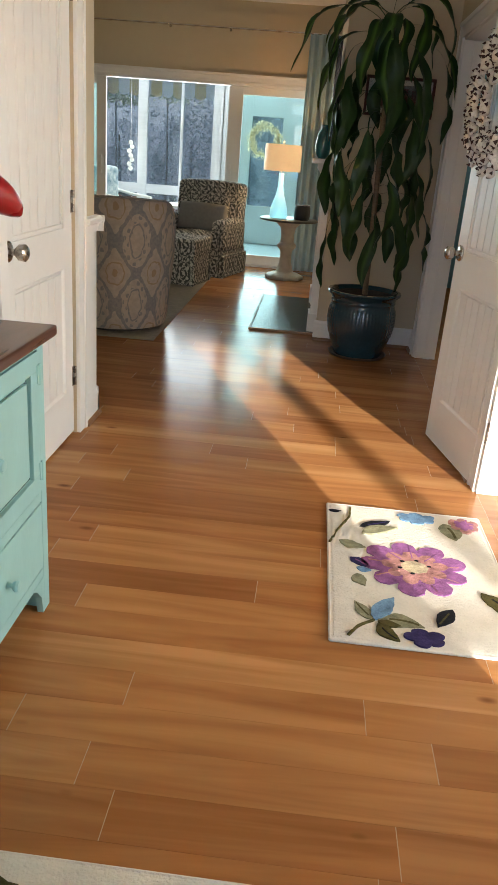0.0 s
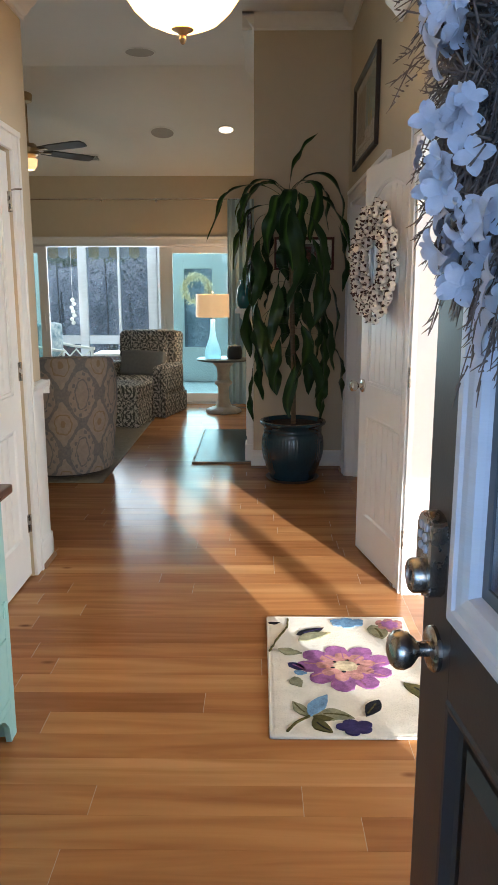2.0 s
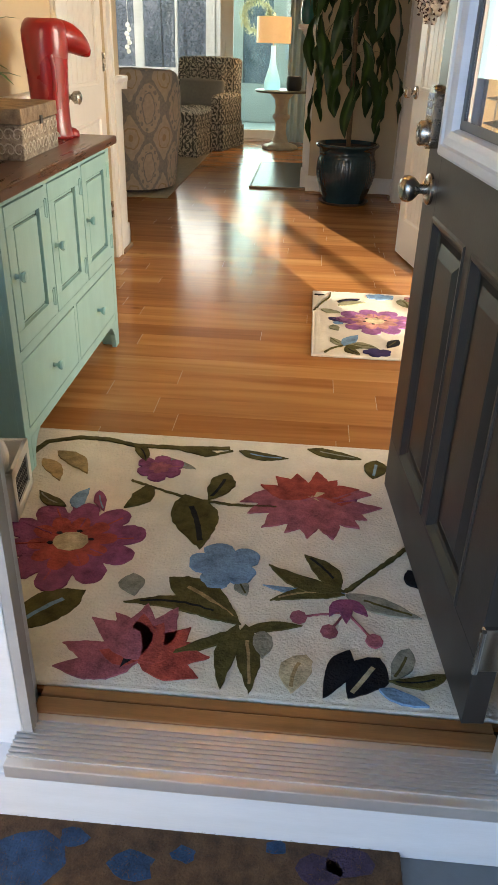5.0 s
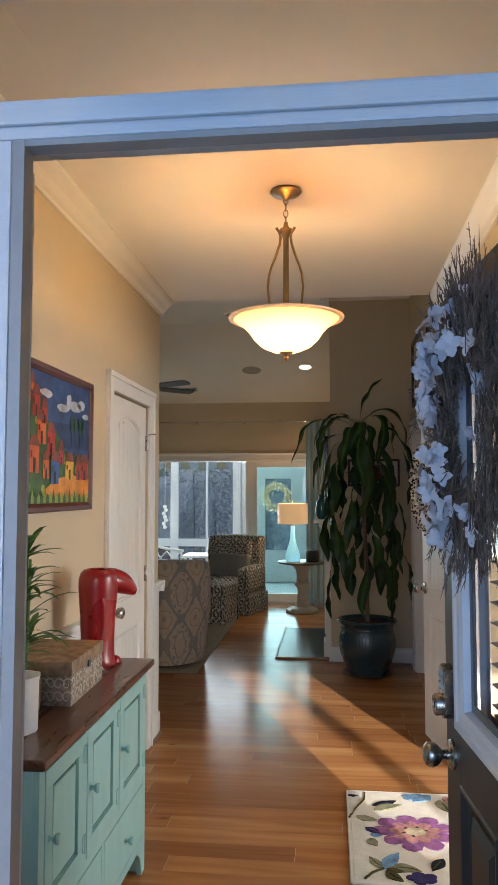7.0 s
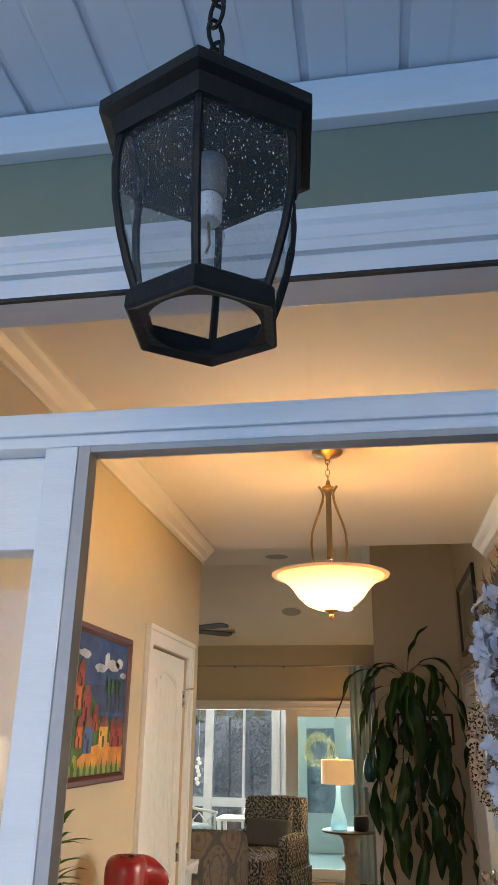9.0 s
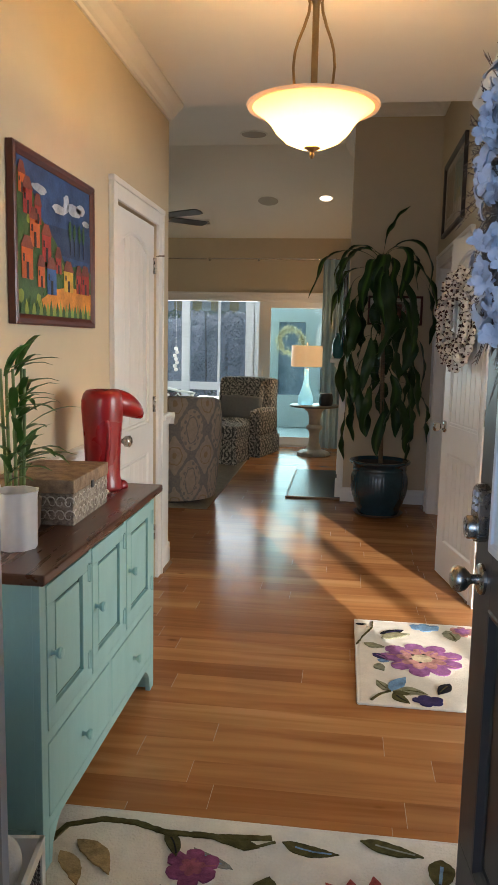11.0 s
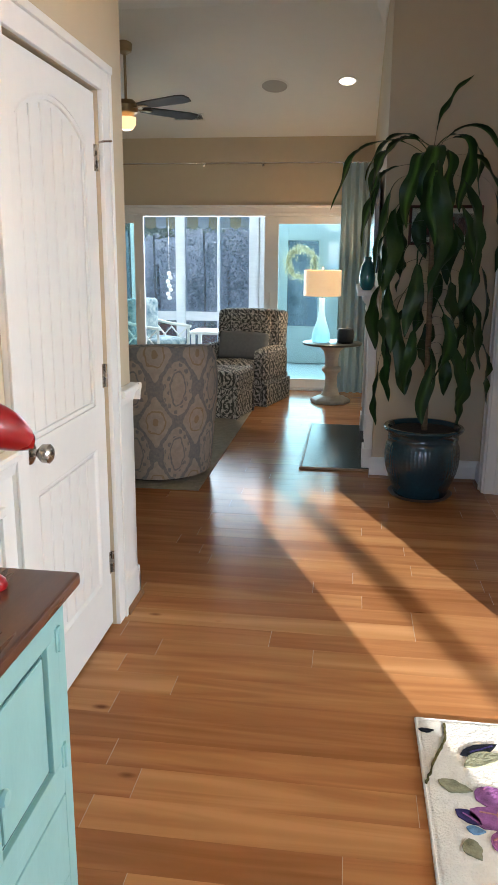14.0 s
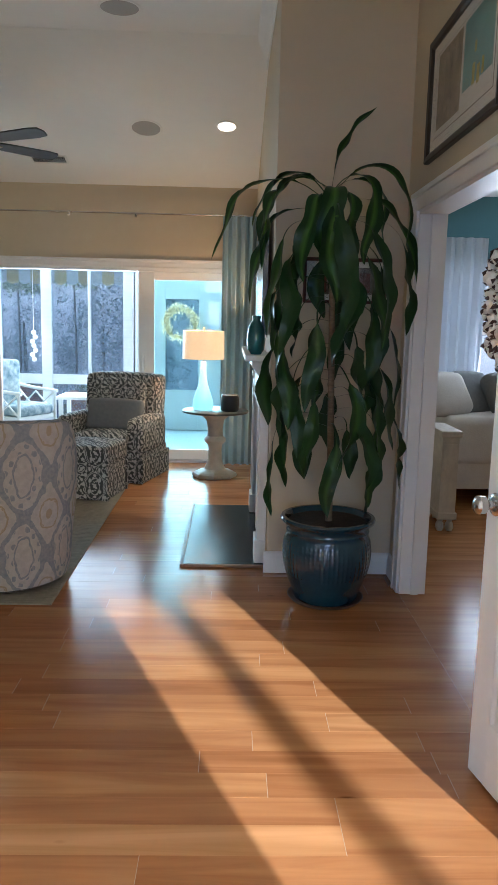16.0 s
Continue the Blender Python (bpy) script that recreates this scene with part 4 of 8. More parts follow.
for i, (y0, y1) in enumerate(((0.073, 0.389), (0.421, 0.749), (0.781, 1.117))):
    bm = bmesh.new()
    z0, z1 = 0.389, 0.781
    fw = 0.052
    for a, b, c, d in ((y0, z0, y1, z0 + fw), (y0, z1 - fw, y1, z1), (y0, z0 + fw, y0 + fw, z1 - fw), (y1 - fw, z0 + fw, y1, z1 - fw)):
        box(bm, CD - 0.016, a, b, CD + 0.002, c, d, bev=0.002)
    box(bm, CD - 0.018, y0 + fw, z0 + fw, CD - 0.010, y1 - fw, z1 - fw)
    dr = cpart("door", bm, M["teal"])
    bm = bmesh.new()
    box(bm, CD - 0.010, y0 + fw + 0.016, z0 + fw + 0.016, CD - 0.002, y1 - fw - 0.016, z1 - fw - 0.016, bev=0.0075)
    part("raised_panel", bm, M["teal"], dr)
    # two darker teal lines around the raised panel
    bm = bmesh.new()
    for e in (0.004, 0.013):
        for a, b, c, d in ((y0 + fw + e, z0 + fw + e, y1 - fw - e, z0 + fw + e + 0.002), (y0 + fw + e, z1 - fw - e - 0.002, y1 - fw - e, z1 - fw - e), (y1 - fw - e - 0.002, z0 + fw + e, y1 - fw - e, z1 - fw - e), (y0 + fw + e, z0 + fw + e, y0 + fw + e + 0.002, z1 - fw - e)):
            box(bm, CD - 0.0105, a, b, CD - 0.0085, c, d)
    part("worn_edge", bm, M["tealgroove"], dr)
    small_knob(dr, y0 + 0.026, 0.60 - 0.005, CD + 0.002)
    for z in (0.45, 0.72):
        bm = boxm(CD + 0.001, y1 - 0.012, z - 0.025, CD + 0.005, y1 + 0.012, z + 0.025, bev=0.001)
        tube(bm, [(CD + 0.005, y1, z - 0.028), (CD + 0.005, y1, z + 0.028)], 0.004, 8)
        part("hinge", bm, M["teal"], dr)
for y0, y1 in ((0.073, CW / 2 - 0.016), (CW / 2 + 0.016, 1.117)):
    d = cpart("drawer", boxm(CD - 0.016, y0, 0.149, CD + 0.001, y1, 0.351, bev=0.003), M["teal"])
    small_knob(d, (y0 + y1) / 2, 0.245, CD + 0.001)

# red bird figure: one plain glazed shape
bm = bmesh.new()
body = [(0.0, 0.0), (0.070, 0.0), (0.074, 0.006), (0.072, 0.02), (0.066, 0.05), (0.066, 0.12), (0.070, 0.20), (0.075, 0.27), (0.078, 0.32), (0.077, 0.35), (0.072, 0.372), (0.062, 0.384), (0.053, 0.388), (0.049, 0.386), (0.047, 0.378), (0.046, 0.34), (0.0, 0.33)]
lathe(bm, body, seg=48, wob=lambda a, z: 1.0 + 0.05 * math.cos(2 * a) * (z < 0.36))
rings, n = [], 16
for i in range(n + 1):                            # heavy beak that bends down to a blunt tip
    t = i / n
    c = Vector((0.020 + 0.160 * t, 0, 0.338 + 0.006 * t - 0.074 * t ** 2.4))
    tilt = 0.05 + 1.0 * t ** 1.6
    k = (1 - t ** 2.8) ** 0.65 if t < 1 else 0.0
    rw, rh = 0.047 * k + 0.007, 0.044 * k + 0.008
    ring = []
    for q in range(24):
        a = 2 * math.pi * q / 24
        p = Vector((rh * math.sin(a) * math.sin(tilt), rw * math.cos(a), rh * math.sin(a) * math.cos(tilt)))
        ring.append(bm.verts.new(c + p))
    rings.append(ring)
for a, b in zip(rings, rings[1:]):
    for q in range(24):
        j = (q + 1) % 24
        bm.faces.new((a[q], a[j], b[j], b[q]))
bm.faces.new(rings[-1])
for s in (-1, 1):                                 # folded wings
    wing = [(-0.022, s * 0.058, 0.275), (-0.014, s * 0.061, 0.24), (-0.012, s * 0.060, 0.17), (-0.022, s * 0.053, 0.10), (-0.040, s * 0.042, 0.06)]
    tube(bm, wing, 0.014, 12, 0.007)
for s in (-1, 1):                                 # feet
    r = bmesh.ops.create_icosphere(bm, subdivisions=2, radius=0.026)
    for v in r["verts"]:
        v.co = Vector((v.co.x * 1.2 + 0.066, v.co.y * 0.9 + s * 0.028, max(0.0, v.co.z * 1.1 + 0.006)))
bird = part("bird_statue", bm, M["red"], None, smooth=True)
bird.matrix_world = pose(-1.200, 1.785, CH + 0.0005, 0, 0, 50) @ Matrix.Scale(0.985, 4)
tagged(bird, "glossy red ceramic bird statue with a long beak", "statue")

carved = mat("carved_whitewash", (0.42, 0.36, 0.29), 0.75, color2=(0.075, 0.05, 0.035), var=0.3, scale=26, bump=1.0, bump_scale=45)
n_, l_, b_ = nodes_of(carved)
for x in n_:
    if x.type == "TEX_NOISE" and x.inputs["Scale"].default_value == 26:
        x.inputs["Distortion"].default_value = 1.6
carvedlid = mat("carved_worn_lid", (0.34, 0.24, 0.15), 0.7, color2=(0.13, 0.08, 0.05), var=0.3, scale=30, bump=1.0, bump_scale=60)
bx = thing("wooden_box", pose(-1.232, 1.385, CH + 0.0005, 0, 0, 1.5), "carved whitewashed wooden box with a brown lid", "box")
bx_w, bx_d, bx_h = 0.125, 0.180, 0.098
part("body", boxm(-bx_w, -bx_d, 0, bx_w, bx_d, bx_h, bev=0.003), carved, bx)
part("lid", boxm(-bx_w - 0.003, -bx_d - 0.003, bx_h + 0.002, bx_w + 0.003, bx_d + 0.003, bx_h + 0.045, bev=0.004), carvedlid, bx, "worn brown carved lid")
rb = random.Random(3)
bm = bmesh.new()
for side in range(4):                              # carved vine scrolls in relief
    L = bx_d if side in (0, 2) else bx_w
    for i in range(18):
        c = -L + (i // 2 + 0.5) * 2 * L / 9
        sc = rb.choice((-1, 1))
        mid = 0.029 + 0.042 * (i % 2)
        pts = []
        for k in range(12):
            a = k * 0.62
            r = 0.020 * (1 - k / 14)
            u, z = c + sc * r * math.cos(a), mid + r * math.sin(a) * 1.1
            pts.append({0: (bx_w, u, z), 2: (-bx_w, u, z), 1: (u, bx_d, z), 3: (u, -bx_d, z)}[side])
        tube(bm, pts, 0.0028, 5, 0.0015)
part("carving", bm, mat("pale_carving", (0.55, 0.50, 0.43), 0.7, var=0.15, scale=40), bx)["kind"] = "stuff"
part("latch", boxm(bx_w + 0.002, -0.012, bx_h - 0.01, bx_w + 0.007, 0.012, bx_h + 0.014, bev=0.002), M["black"], bx)

cup = thing("vase", pose(-1.17, 0.955, CH + 0.0005), "white ribbed ceramic vase on the sideboard", "vase")
part("body", lathe(bmesh.new(), [(0, 0), (0.052, 0), (0.056, 0.006), (0.058, 0.15), (0.062, 0.16), (0.056, 0.16), (0.052, 0.02), (0, 0.02)], seg=40, wob=lambda a, z: 1 + 0.045 * math.cos(8 * a)), mat("white_ceramic", (0.78, 0.77, 0.75), 0.3), cup, smooth=True)


def leaf_strip(bm, base, az, length, width, rise, droop, curl=0.0, n=8, fold=0.25, petiole=0.0):
    """A strap leaf: climbs at rise degrees, then bends down; a folded blade with a tapered end."""
    p = Vector(base)
    ang = radians(rise)
    d_az = Vector((math.cos(az), math.sin(az), 0))
    side = Vector((-math.sin(az), math.cos(az), 0))
    prev = None
    step = length / n
    for i in range(n + 1):
        t = i / n
        w = width * (0.10 if t < petiole else (math.sin(math.pi * min(1, (t - petiole) / (1 - petiole) * 0.92 + 0.06)) ** 0.6))
        if i == n:
            w = 0.001
        tang = d_az * math.cos(ang) + Vector((0, 0, 1)) * math.sin(ang)
        nrm = side.cross(tang)
        s2 = (side * math.cos(curl * t) + nrm * math.sin(curl * t))
        l = bm.verts.new(p - s2 * w / 2 + nrm * w * fold * -0.5)
        c = bm.verts.new(p)
        r = bm.verts.new(p + s2 * w / 2 + nrm * w * fold * -0.5)
        if prev:
            bm.faces.new((prev[0], prev[1], c, l))
            bm.faces.new((prev[1], prev[2], r, c))
        prev = (l, c, r)
        p = p + tang * step
        ang -= radians(droop) / n * (0.4 + 1.5 * t)
        ang = max(ang, radians(-93))
    return bm


def leaf_mat(name, dark, light, edge=0.0):
    m = mat(name, dark, 0.40, var=0.2, scale=9, color2=light, bump=0.15, bump_scale=60, stretch=(1, 1, 0.4))
    return m


M["leaf"] = leaf_mat("dark_green_leaf", (0.018, 0.050, 0.014), (0.035, 0.085, 0.020))
bp_ = thing("bamboo_plant", pose(-1.235, 1.095, CH + 0.0005) @ Matrix.Scale(1.15, 4), "small green potted bamboo on the sideboard", "plant")
part("pot", lathe(bmesh.new(), [(0, 0), (0.05, 0), (0.06, 0.02), (0.064, 0.09), (0.058, 0.095), (0.054, 0.085), (0, 0.08)], seg=32), mat("brown_pot_glaze", (0.12, 0.07, 0.04), 0.4), bp_, smooth=True)
rb = random.Random(11)
bm = bmesh.new()
for i in range(5):
    a = i * 1.3
    tube(bm, [(0.02 * math.cos(a), 0.02 * math.sin(a), 0.06), (0.028 * math.cos(a), 0.028 * math.sin(a), 0.3), (0.03 * math.cos(a), 0.035 * math.sin(a), 0.42)], 0.005, 8, 0.004)
part("stem", bm, mat("bamboo_cane", (0.10, 0.17, 0.04), 0.4), bp_, smooth=True)
bm = bmesh.new()
for i in range(46):
    z = rb.uniform(0.13, 0.43)
    leaf_strip(bm, (0.02 * math.cos(i), 0.02 * math.sin(i), z), rb.uniform(-1.6, 1.9), rb.uniform(0.10, 0.17), rb.uniform(0.016, 0.024), rb.uniform(15, 60), rb.uniform(30, 80), n=5)
part("foliage", bm, leaf_mat("bamboo_leaf", (0.03, 0.11, 0.02), (0.06, 0.17, 0.03)), bp_, smooth=True)

bk = thing("basket", pose(-1.085, 0.60, 0.0155, 0, 0, 8), "white wooden basket with mesh sides and a rolled towel", "basket")
bm = bmesh.new()
for a in ((-0.10, -0.10, 0, 0.10, 0.10, 0.012), (-0.10, -0.10, 0, -0.088, 0.10, 0.15), (-0.10, -0.10, 0.0, 0.10, -0.088, 0.03), (-0.10, -0.10, 0.12, 0.10, -0.088, 0.15), (0.088, -0.10, 0, 0.10, 0.10, 0.03), (0.088, -0.10, 0.12, 0.10, 0.10, 0.15),
          (0.088, -0.10, 0, 0.10, -0.07, 0.15), (0.088, 0.07, 0, 0.10, 0.10, 0.15), (-0.10, 0.088, 0, 0.10, 0.10, 0.15), (0.07, -0.10, 0, 0.10, -0.088, 0.15)):
    box(bm, *a, bev=0.002)
part("frame", bm, M["white"], bk)
bm = bmesh.new()
for i in range(12):
    y = -0.07 + i * 0.0125
    tube(bm, [(0.094, y, 0.03), (0.094, y, 0.12)], 0.001, 4)
for i in range(8):
    z = 0.032 + i * 0.012
    tube(bm, [(0.094, -0.07, z), (0.094, 0.07, z)], 0.001, 4)
part("wire_mesh", bm, M["black"], bk)
bm = bmesh.new()
bmesh.ops.create_icosphere(bm, subdivisions=3, radius=0.055)
for v in bm.verts:
    v.co = Vector((v.co.x * 0.9 + 0.02, v.co.y * 1.0, v.co.z * 1.25 + 0.145)) * (1 + 0.02 * noise.noise(v.co * 20))
part("towel", bm, mat("white_towel", (0.72, 0.71, 0.70), 0.9, bump=0.5, bump_scale=200), bk, smooth=True)

# ---- painting over the sideboard: a village by the sea ----
pnt = thing("painting", pose(HALL_L + 0.003, 1.36, 1.45, 0, 0, 90), "bright painting of a seaside village in a mahogany frame", "painting")
PW, PH = 0.765, 0.57


def art(name, pts, z, material, parent=pnt):
    """A flat painted patch in the picture's own plane; local x along the wall, z up."""
    bm = bmesh.new()
    prism(bm, pts, pose(0, -0.016 - z * 0.0004, 0, 90), 0.0003)
    return part(name, bm, material, parent)


def colour(name, c, rough=0.5, var=0.25, scale=14):
    return mat(name, c, rough, var=var, scale=scale, bump=0.25, bump_scale=120)


bm = bmesh.new()
mitred(bm, 0, PW, 0, PH, [(0, 0), (0, 0.024), (0.006, 0.028), (0.02, 0.026), (0.034, 0.018), (0.036, 0.010)], 0.0, -1)
part("frame", bm, M["frame"], pnt)
C = {k: colour("paint_" + k, v) for k, v in {"sky": (0.030, 0.085, 0.24), "cloud": (0.55, 0.60, 0.68), "sea": (0.022, 0.055, 0.15), "hill": (0.055, 0.13, 0.03), "bush": (0.03, 0.12, 0.02), "yellowgreen": (0.30, 0.38, 0.05),
     "red": (0.46, 0.035, 0.025), "orange": (0.68, 0.13, 0.02), "yellow": (0.75, 0.45, 0.05), "blue": (0.03, 0.12, 0.38), "roof": (0.25, 0.055, 0.035), "dark": (0.02, 0.015, 0.02), "path": (0.80, 0.30, 0.03)}.items()}
part("canvas", boxm(0.03, -0.015, 0.03, PW - 0.03, -0.002, PH - 0.03), C["sky"], pnt)
art("sea", [(0.03, 0.26), (PW - 0.03, 0.26), (PW - 0.03, 0.37), (0.03, 0.345)], 1, C["sea"])
rp = random.Random(5)


def blob(cx, cz, rx, rz, n=14):
    return [(cx + rx * math.cos(2 * math.pi * i / n) * rp.uniform(0.8, 1.15), cz + rz * math.sin(2 * math.pi * i / n) * rp.uniform(0.8, 1.15)) for i in range(n)]


for cx, cz, rx, rz in ((0.40, 0.42, 0.07, 0.018), (0.55, 0.44, 0.08, 0.022), (0.62, 0.455, 0.05, 0.02), (0.47, 0.455, 0.03, 0.035), (0.22, 0.46, 0.06, 0.016), (0.68, 0.41, 0.04, 0.012)):
    art("cloud", blob(cx, cz, rx, rz), 2, C["cloud"])
art("hillside", [(0.03, 0.03), (PW - 0.03, 0.03), (PW - 0.03, 0.22), (0.60, 0.24), (0.47, 0.22), (0.36, 0.30), (0.24, 0.36), (0.14, 0.46), (0.03, 0.50)], 3, C["hill"])
for i in range(84):
    x = rp.uniform(0.05, PW - 0.06)
    top = 0.46 - 0.6 * x if x < 0.4 else 0.23
    z = rp.uniform(0.06, max(0.1, top))
    art("bush", blob(x, z, rp.uniform(0.012, 0.03), rp.uniform(0.014, 0.032), 10), 4 + i % 4, C[rp.choice(("bush", "yellowgreen", "bush", "hill"))])
for x in (0.50, 0.545, 0.60, 0.645):
    art("tree_trunk", [(x - 0.002, 0.27), (x + 0.002, 0.27), (x + 0.002, 0.34), (x - 0.002, 0.34)], 8, C["dark"])
    art("tree_crown", blob(x, 0.36, 0.014, 0.035, 10), 9, C["bush"])
art("path", [(0.24, 0.04), (0.72, 0.05), (0.725, 0.135), (0.50, 0.15), (0.33, 0.13), (0.22, 0.09)], 9, C["path"])
for x, z, w, h, c in ((0.08, 0.36, 0.07, 0.08, "red"), (0.13, 0.26, 0.08, 0.09, "orange"), (0.23, 0.22, 0.08, 0.09, "red"), (0.06, 0.15, 0.09, 0.10, "orange"), (0.27, 0.11, 0.085, 0.09, "blue"), (0.43, 0.13, 0.095, 0.075, "yellow"), (0.56, 0.13, 0.055, 0.07, "red"), (0.62, 0.13, 0.085, 0.075, "red"), (0.045, 0.42, 0.05, 0.06, "orange"), (0.17, 0.34, 0.055, 0.06, "red"), (0.19, 0.13, 0.06, 0.07, "orange"), (0.35, 0.19, 0.055, 0.055, "red")):
    art("house_wall", [(x, z), (x + w, z), (x + w, z + h), (x, z + h)], 10, C[c])
    art("house_roof", [(x - 0.008, z + h), (x + w + 0.008, z + h), (x + w * 0.75, z + h + 0.04), (x + w * 0.25, z + h + 0.04)], 11, C["roof"])
    art("house_door", [(x + w * 0.4, z), (x + w * 0.62, z), (x + w * 0.62, z + h * 0.55), (x + w * 0.4, z + h * 0.55)], 12, C["dark"])
    art("house_window", [(x + w * 0.12, z + h * 0.55), (x + w * 0.26, z + h * 0.55), (x + w * 0.26, z + h * 0.8), (x + w * 0.12, z + h * 0.8)], 12, C["dark"])
for i in range(22):
    x = 0.06 + i * 0.03
    art("grass_tuft", [(x - 0.018, 0.035), (x + 0.018, 0.035), (x + 0.012, 0.06), (x, 0.075 + 0.01 * (i % 3)), (x - 0.012, 0.06)], 13, C["yellowgreen" if i % 2 else "bush"])

# ---- rugs ----
WOOL = {k: mat("wool_" + k, c, 0.95, var=0.3, scale=30, bump=1.0, bump_scale=120, spec=0.1) for k, c in {
    "purple": (0.30, 0.085, 0.19), "coral": (0.44, 0.085, 0.070), "rose": (0.40, 0.13, 0.17), "blue": (0.20, 0.36, 0.55), "olive": (0.105, 0.090, 0.030), "black": (0.012, 0.013, 0.018), "grey": (0.30, 0.31, 0.26),
    "sand": (0.42, 0.30, 0.15), "violet": (0.36, 0.14, 0.34), "peach": (0.55, 0.27, 0.24), "sage": (0.30, 0.29, 0.18), "indigo": (0.045, 0.035, 0.12), "cream": (0.62, 0.52, 0.34)}.items()}
rr = random.Random(21)


class Rug:
    """A tufted rug whose motifs are pile cut a little higher than the ground."""

    def __init__(self, name, x0, y0, x1, y1, label, ground):
        self.root = thing(name, pose((x0 + x1) / 2, (y0 + y1) / 2, 0.0005), label, "rug")
        self.c = ((x0 + x1) / 2, (y0 + y1) / 2)
        self.level = 0
        part("rug_field", boxm(x0 - self.c[0], y0 - self.c[1], 0, x1 - self.c[0], y1 - self.c[1], 0.0092, bev=0.004), ground, self.root)
        # cut pile: a fine uneven nap
        w, d = x1 - x0 - 0.008, y1 - y0 - 0.008
        nx, ny = int(w / 0.0068), int(d / 0.0068)
        bm, prev = bmesh.new(), None
        for j in range(ny + 1):
            row = []
            for i in range(nx + 1):
                x, y = -w / 2 + w * i / nx, -d / 2 + d * j / ny
                h = 0.0104 + 0.0009 * noise.noise(Vector((x * 26, y * 26, 3))) + 0.0018 * noise.noise(Vector((x * 118, y * 96, 0)))
                row.append(bm.verts.new((x, y, 0.006 if i in (0, nx) or j in (0, ny) else h)))
            if prev:
                for i in range(nx):
                    bm.faces.new((prev[i], prev[i + 1], row[i + 1], row[i]))
            prev = row
        part("rug_surface", bm, ground, self.root, smooth=True)
        bm = bmesh.new()
        hx, hy = (x1 - x0) / 2, (y1 - y0) / 2
        for a, b in (((-hx, -hy), (hx, -hy)), ((hx, -hy), (hx, hy)), ((hx, hy), (-hx, hy)), ((-hx, hy), (-hx, -hy))):
            tube(bm, [(a[0], a[1], 0.005), (b[0], b[1], 0.005)], 0.0055, 8)
        part("binding", bm, ground, self.root)

    def patch(self, name, pts, wool):
        self.level = (self.level + 1) % 9
        bm = bmesh.new()
        loop = [Vector(p) for p in pts]
        around = sum((a - b).length for a, b in zip(loop, loop[1:] + loop[:1]))
        if around > 0.12:
            # tufted outlines are never quite clean
            fine = []
            for a, b in zip(loop, loop[1:] + loop[:1]):
                k = max(1, int((b - a).length / 0.009))
                fine += [a.lerp(b, i / k) for i in range(k)]
            amp = min(0.0045, around * 0.008)
            pts = [(p.x + amp * noise.noise(Vector((p.x * 60, p.y * 60, self.level))), p.y + amp * noise.noise(Vector((p.x * 60, p.y * 60, 9 + self.level)))) for p in fine]
        prism(bm, [(x - self.c[0], y - self.c[1]) for x, y in pts], pose(0, 0, 0.0100), 0.0036 + 0.00035 * self.level)
        part(name, bm, WOOL[wool], self.root)

    def leaf(self, a, b, w, wool, vein="black"):
        a, b = Vector(a), Vector(b)
        d = b - a
        n = Vector((-d.y, d.x)).normalized()
        bend = rr.uniform(-0.12, 0.12) * d.length
        L, R = [], []
        for i in range(9):
            t = i / 8
            c = a + d * t + n * bend * math.sin(math.pi * t)
            k = w / 2 * math.sin(math.pi * t ** 0.8) * rr.uniform(0.9, 1.1)
            L.append(c + n * k)
            R.append(c - n * k)
        self.patch("leaf", [tuple(p) for p in L[:-1]] + [tuple(b)] + [tuple(p) for p in reversed(R[1:-1])], wool)
        if vein:
            L = [a + d * (i / 8) + n * (bend * math.sin(math.pi * i / 8) + w * 0.06) for i in range(2, 8)]
            R = [a + d * (i / 8) + n * (bend * math.sin(math.pi * i / 8) - w * 0.06) for i in range(2, 8)]
            self.patch("leaf_vein", [tuple(p) for p in L] + [tuple(p) for p in reversed(R)], vein)

    def stem(self, pts, w, wool="olive"):
        pts = [Vector(p) for p in pts]
        L, R = [], []
        for i, p in enumerate(pts):
            d = pts[min(i + 1, len(pts) - 1)] - pts[max(i - 1, 0)]
            n = Vector((-d.y, d.x)).normalized() * w / 2
            L.append(tuple(p + n))
            R.append(tuple(p - n))
        self.patch("stem", L + R[::-1], wool)

    def bloom(self, c, r0, r1, petals, outer, inner, core, spiky=False, squash=1.0):
        n = petals * 8
        lens = [rr.uniform(0.74, 1.08) if spiky else rr.uniform(0.93, 1.05) for _ in range(petals)]
        for rad, wool, dep, ph in ((r0, outer, 0.30, 0.0), (r1, inner, 0.34, 0.4)):
            pts = []
            for i in range(n):
                a = 2 * math.pi * i / n
                if spiky:
                    q = a * petals / (2 * math.pi) + ph
                    k = lens[int(q) % petals] * (1 - 0.45 * (2 * abs((q % 1) - 0.5)) ** 1.6)
                else:
                    k = 1 - dep * (1 - abs(math.sin(a * petals / 2 + ph)) ** 0.55)
                k *= 1 + 0.05 * math.sin(3 * a + ph)
                pts.append((c[0] + rad * k * math.cos(a), c[1] + rad * k * math.sin(a) * squash))
            self.patch("petals", pts, wool)
        for i in range(petals):
            a = 2 * math.pi * i / petals + 0.2
            p0 = (c[0] + r1 * 0.55 * math.cos(a), c[1] + r1 * 0.55 * math.sin(a) * squash)
            p1 = (c[0] + r0 * (0.6 if spiky else 0.86) * math.cos(a), c[1] + r0 * (0.6 if spiky else 0.86) * math.sin(a) * squash)
            self.stem([p0, p1], 0.004, inner if rr.random() < 0.5 else outer)
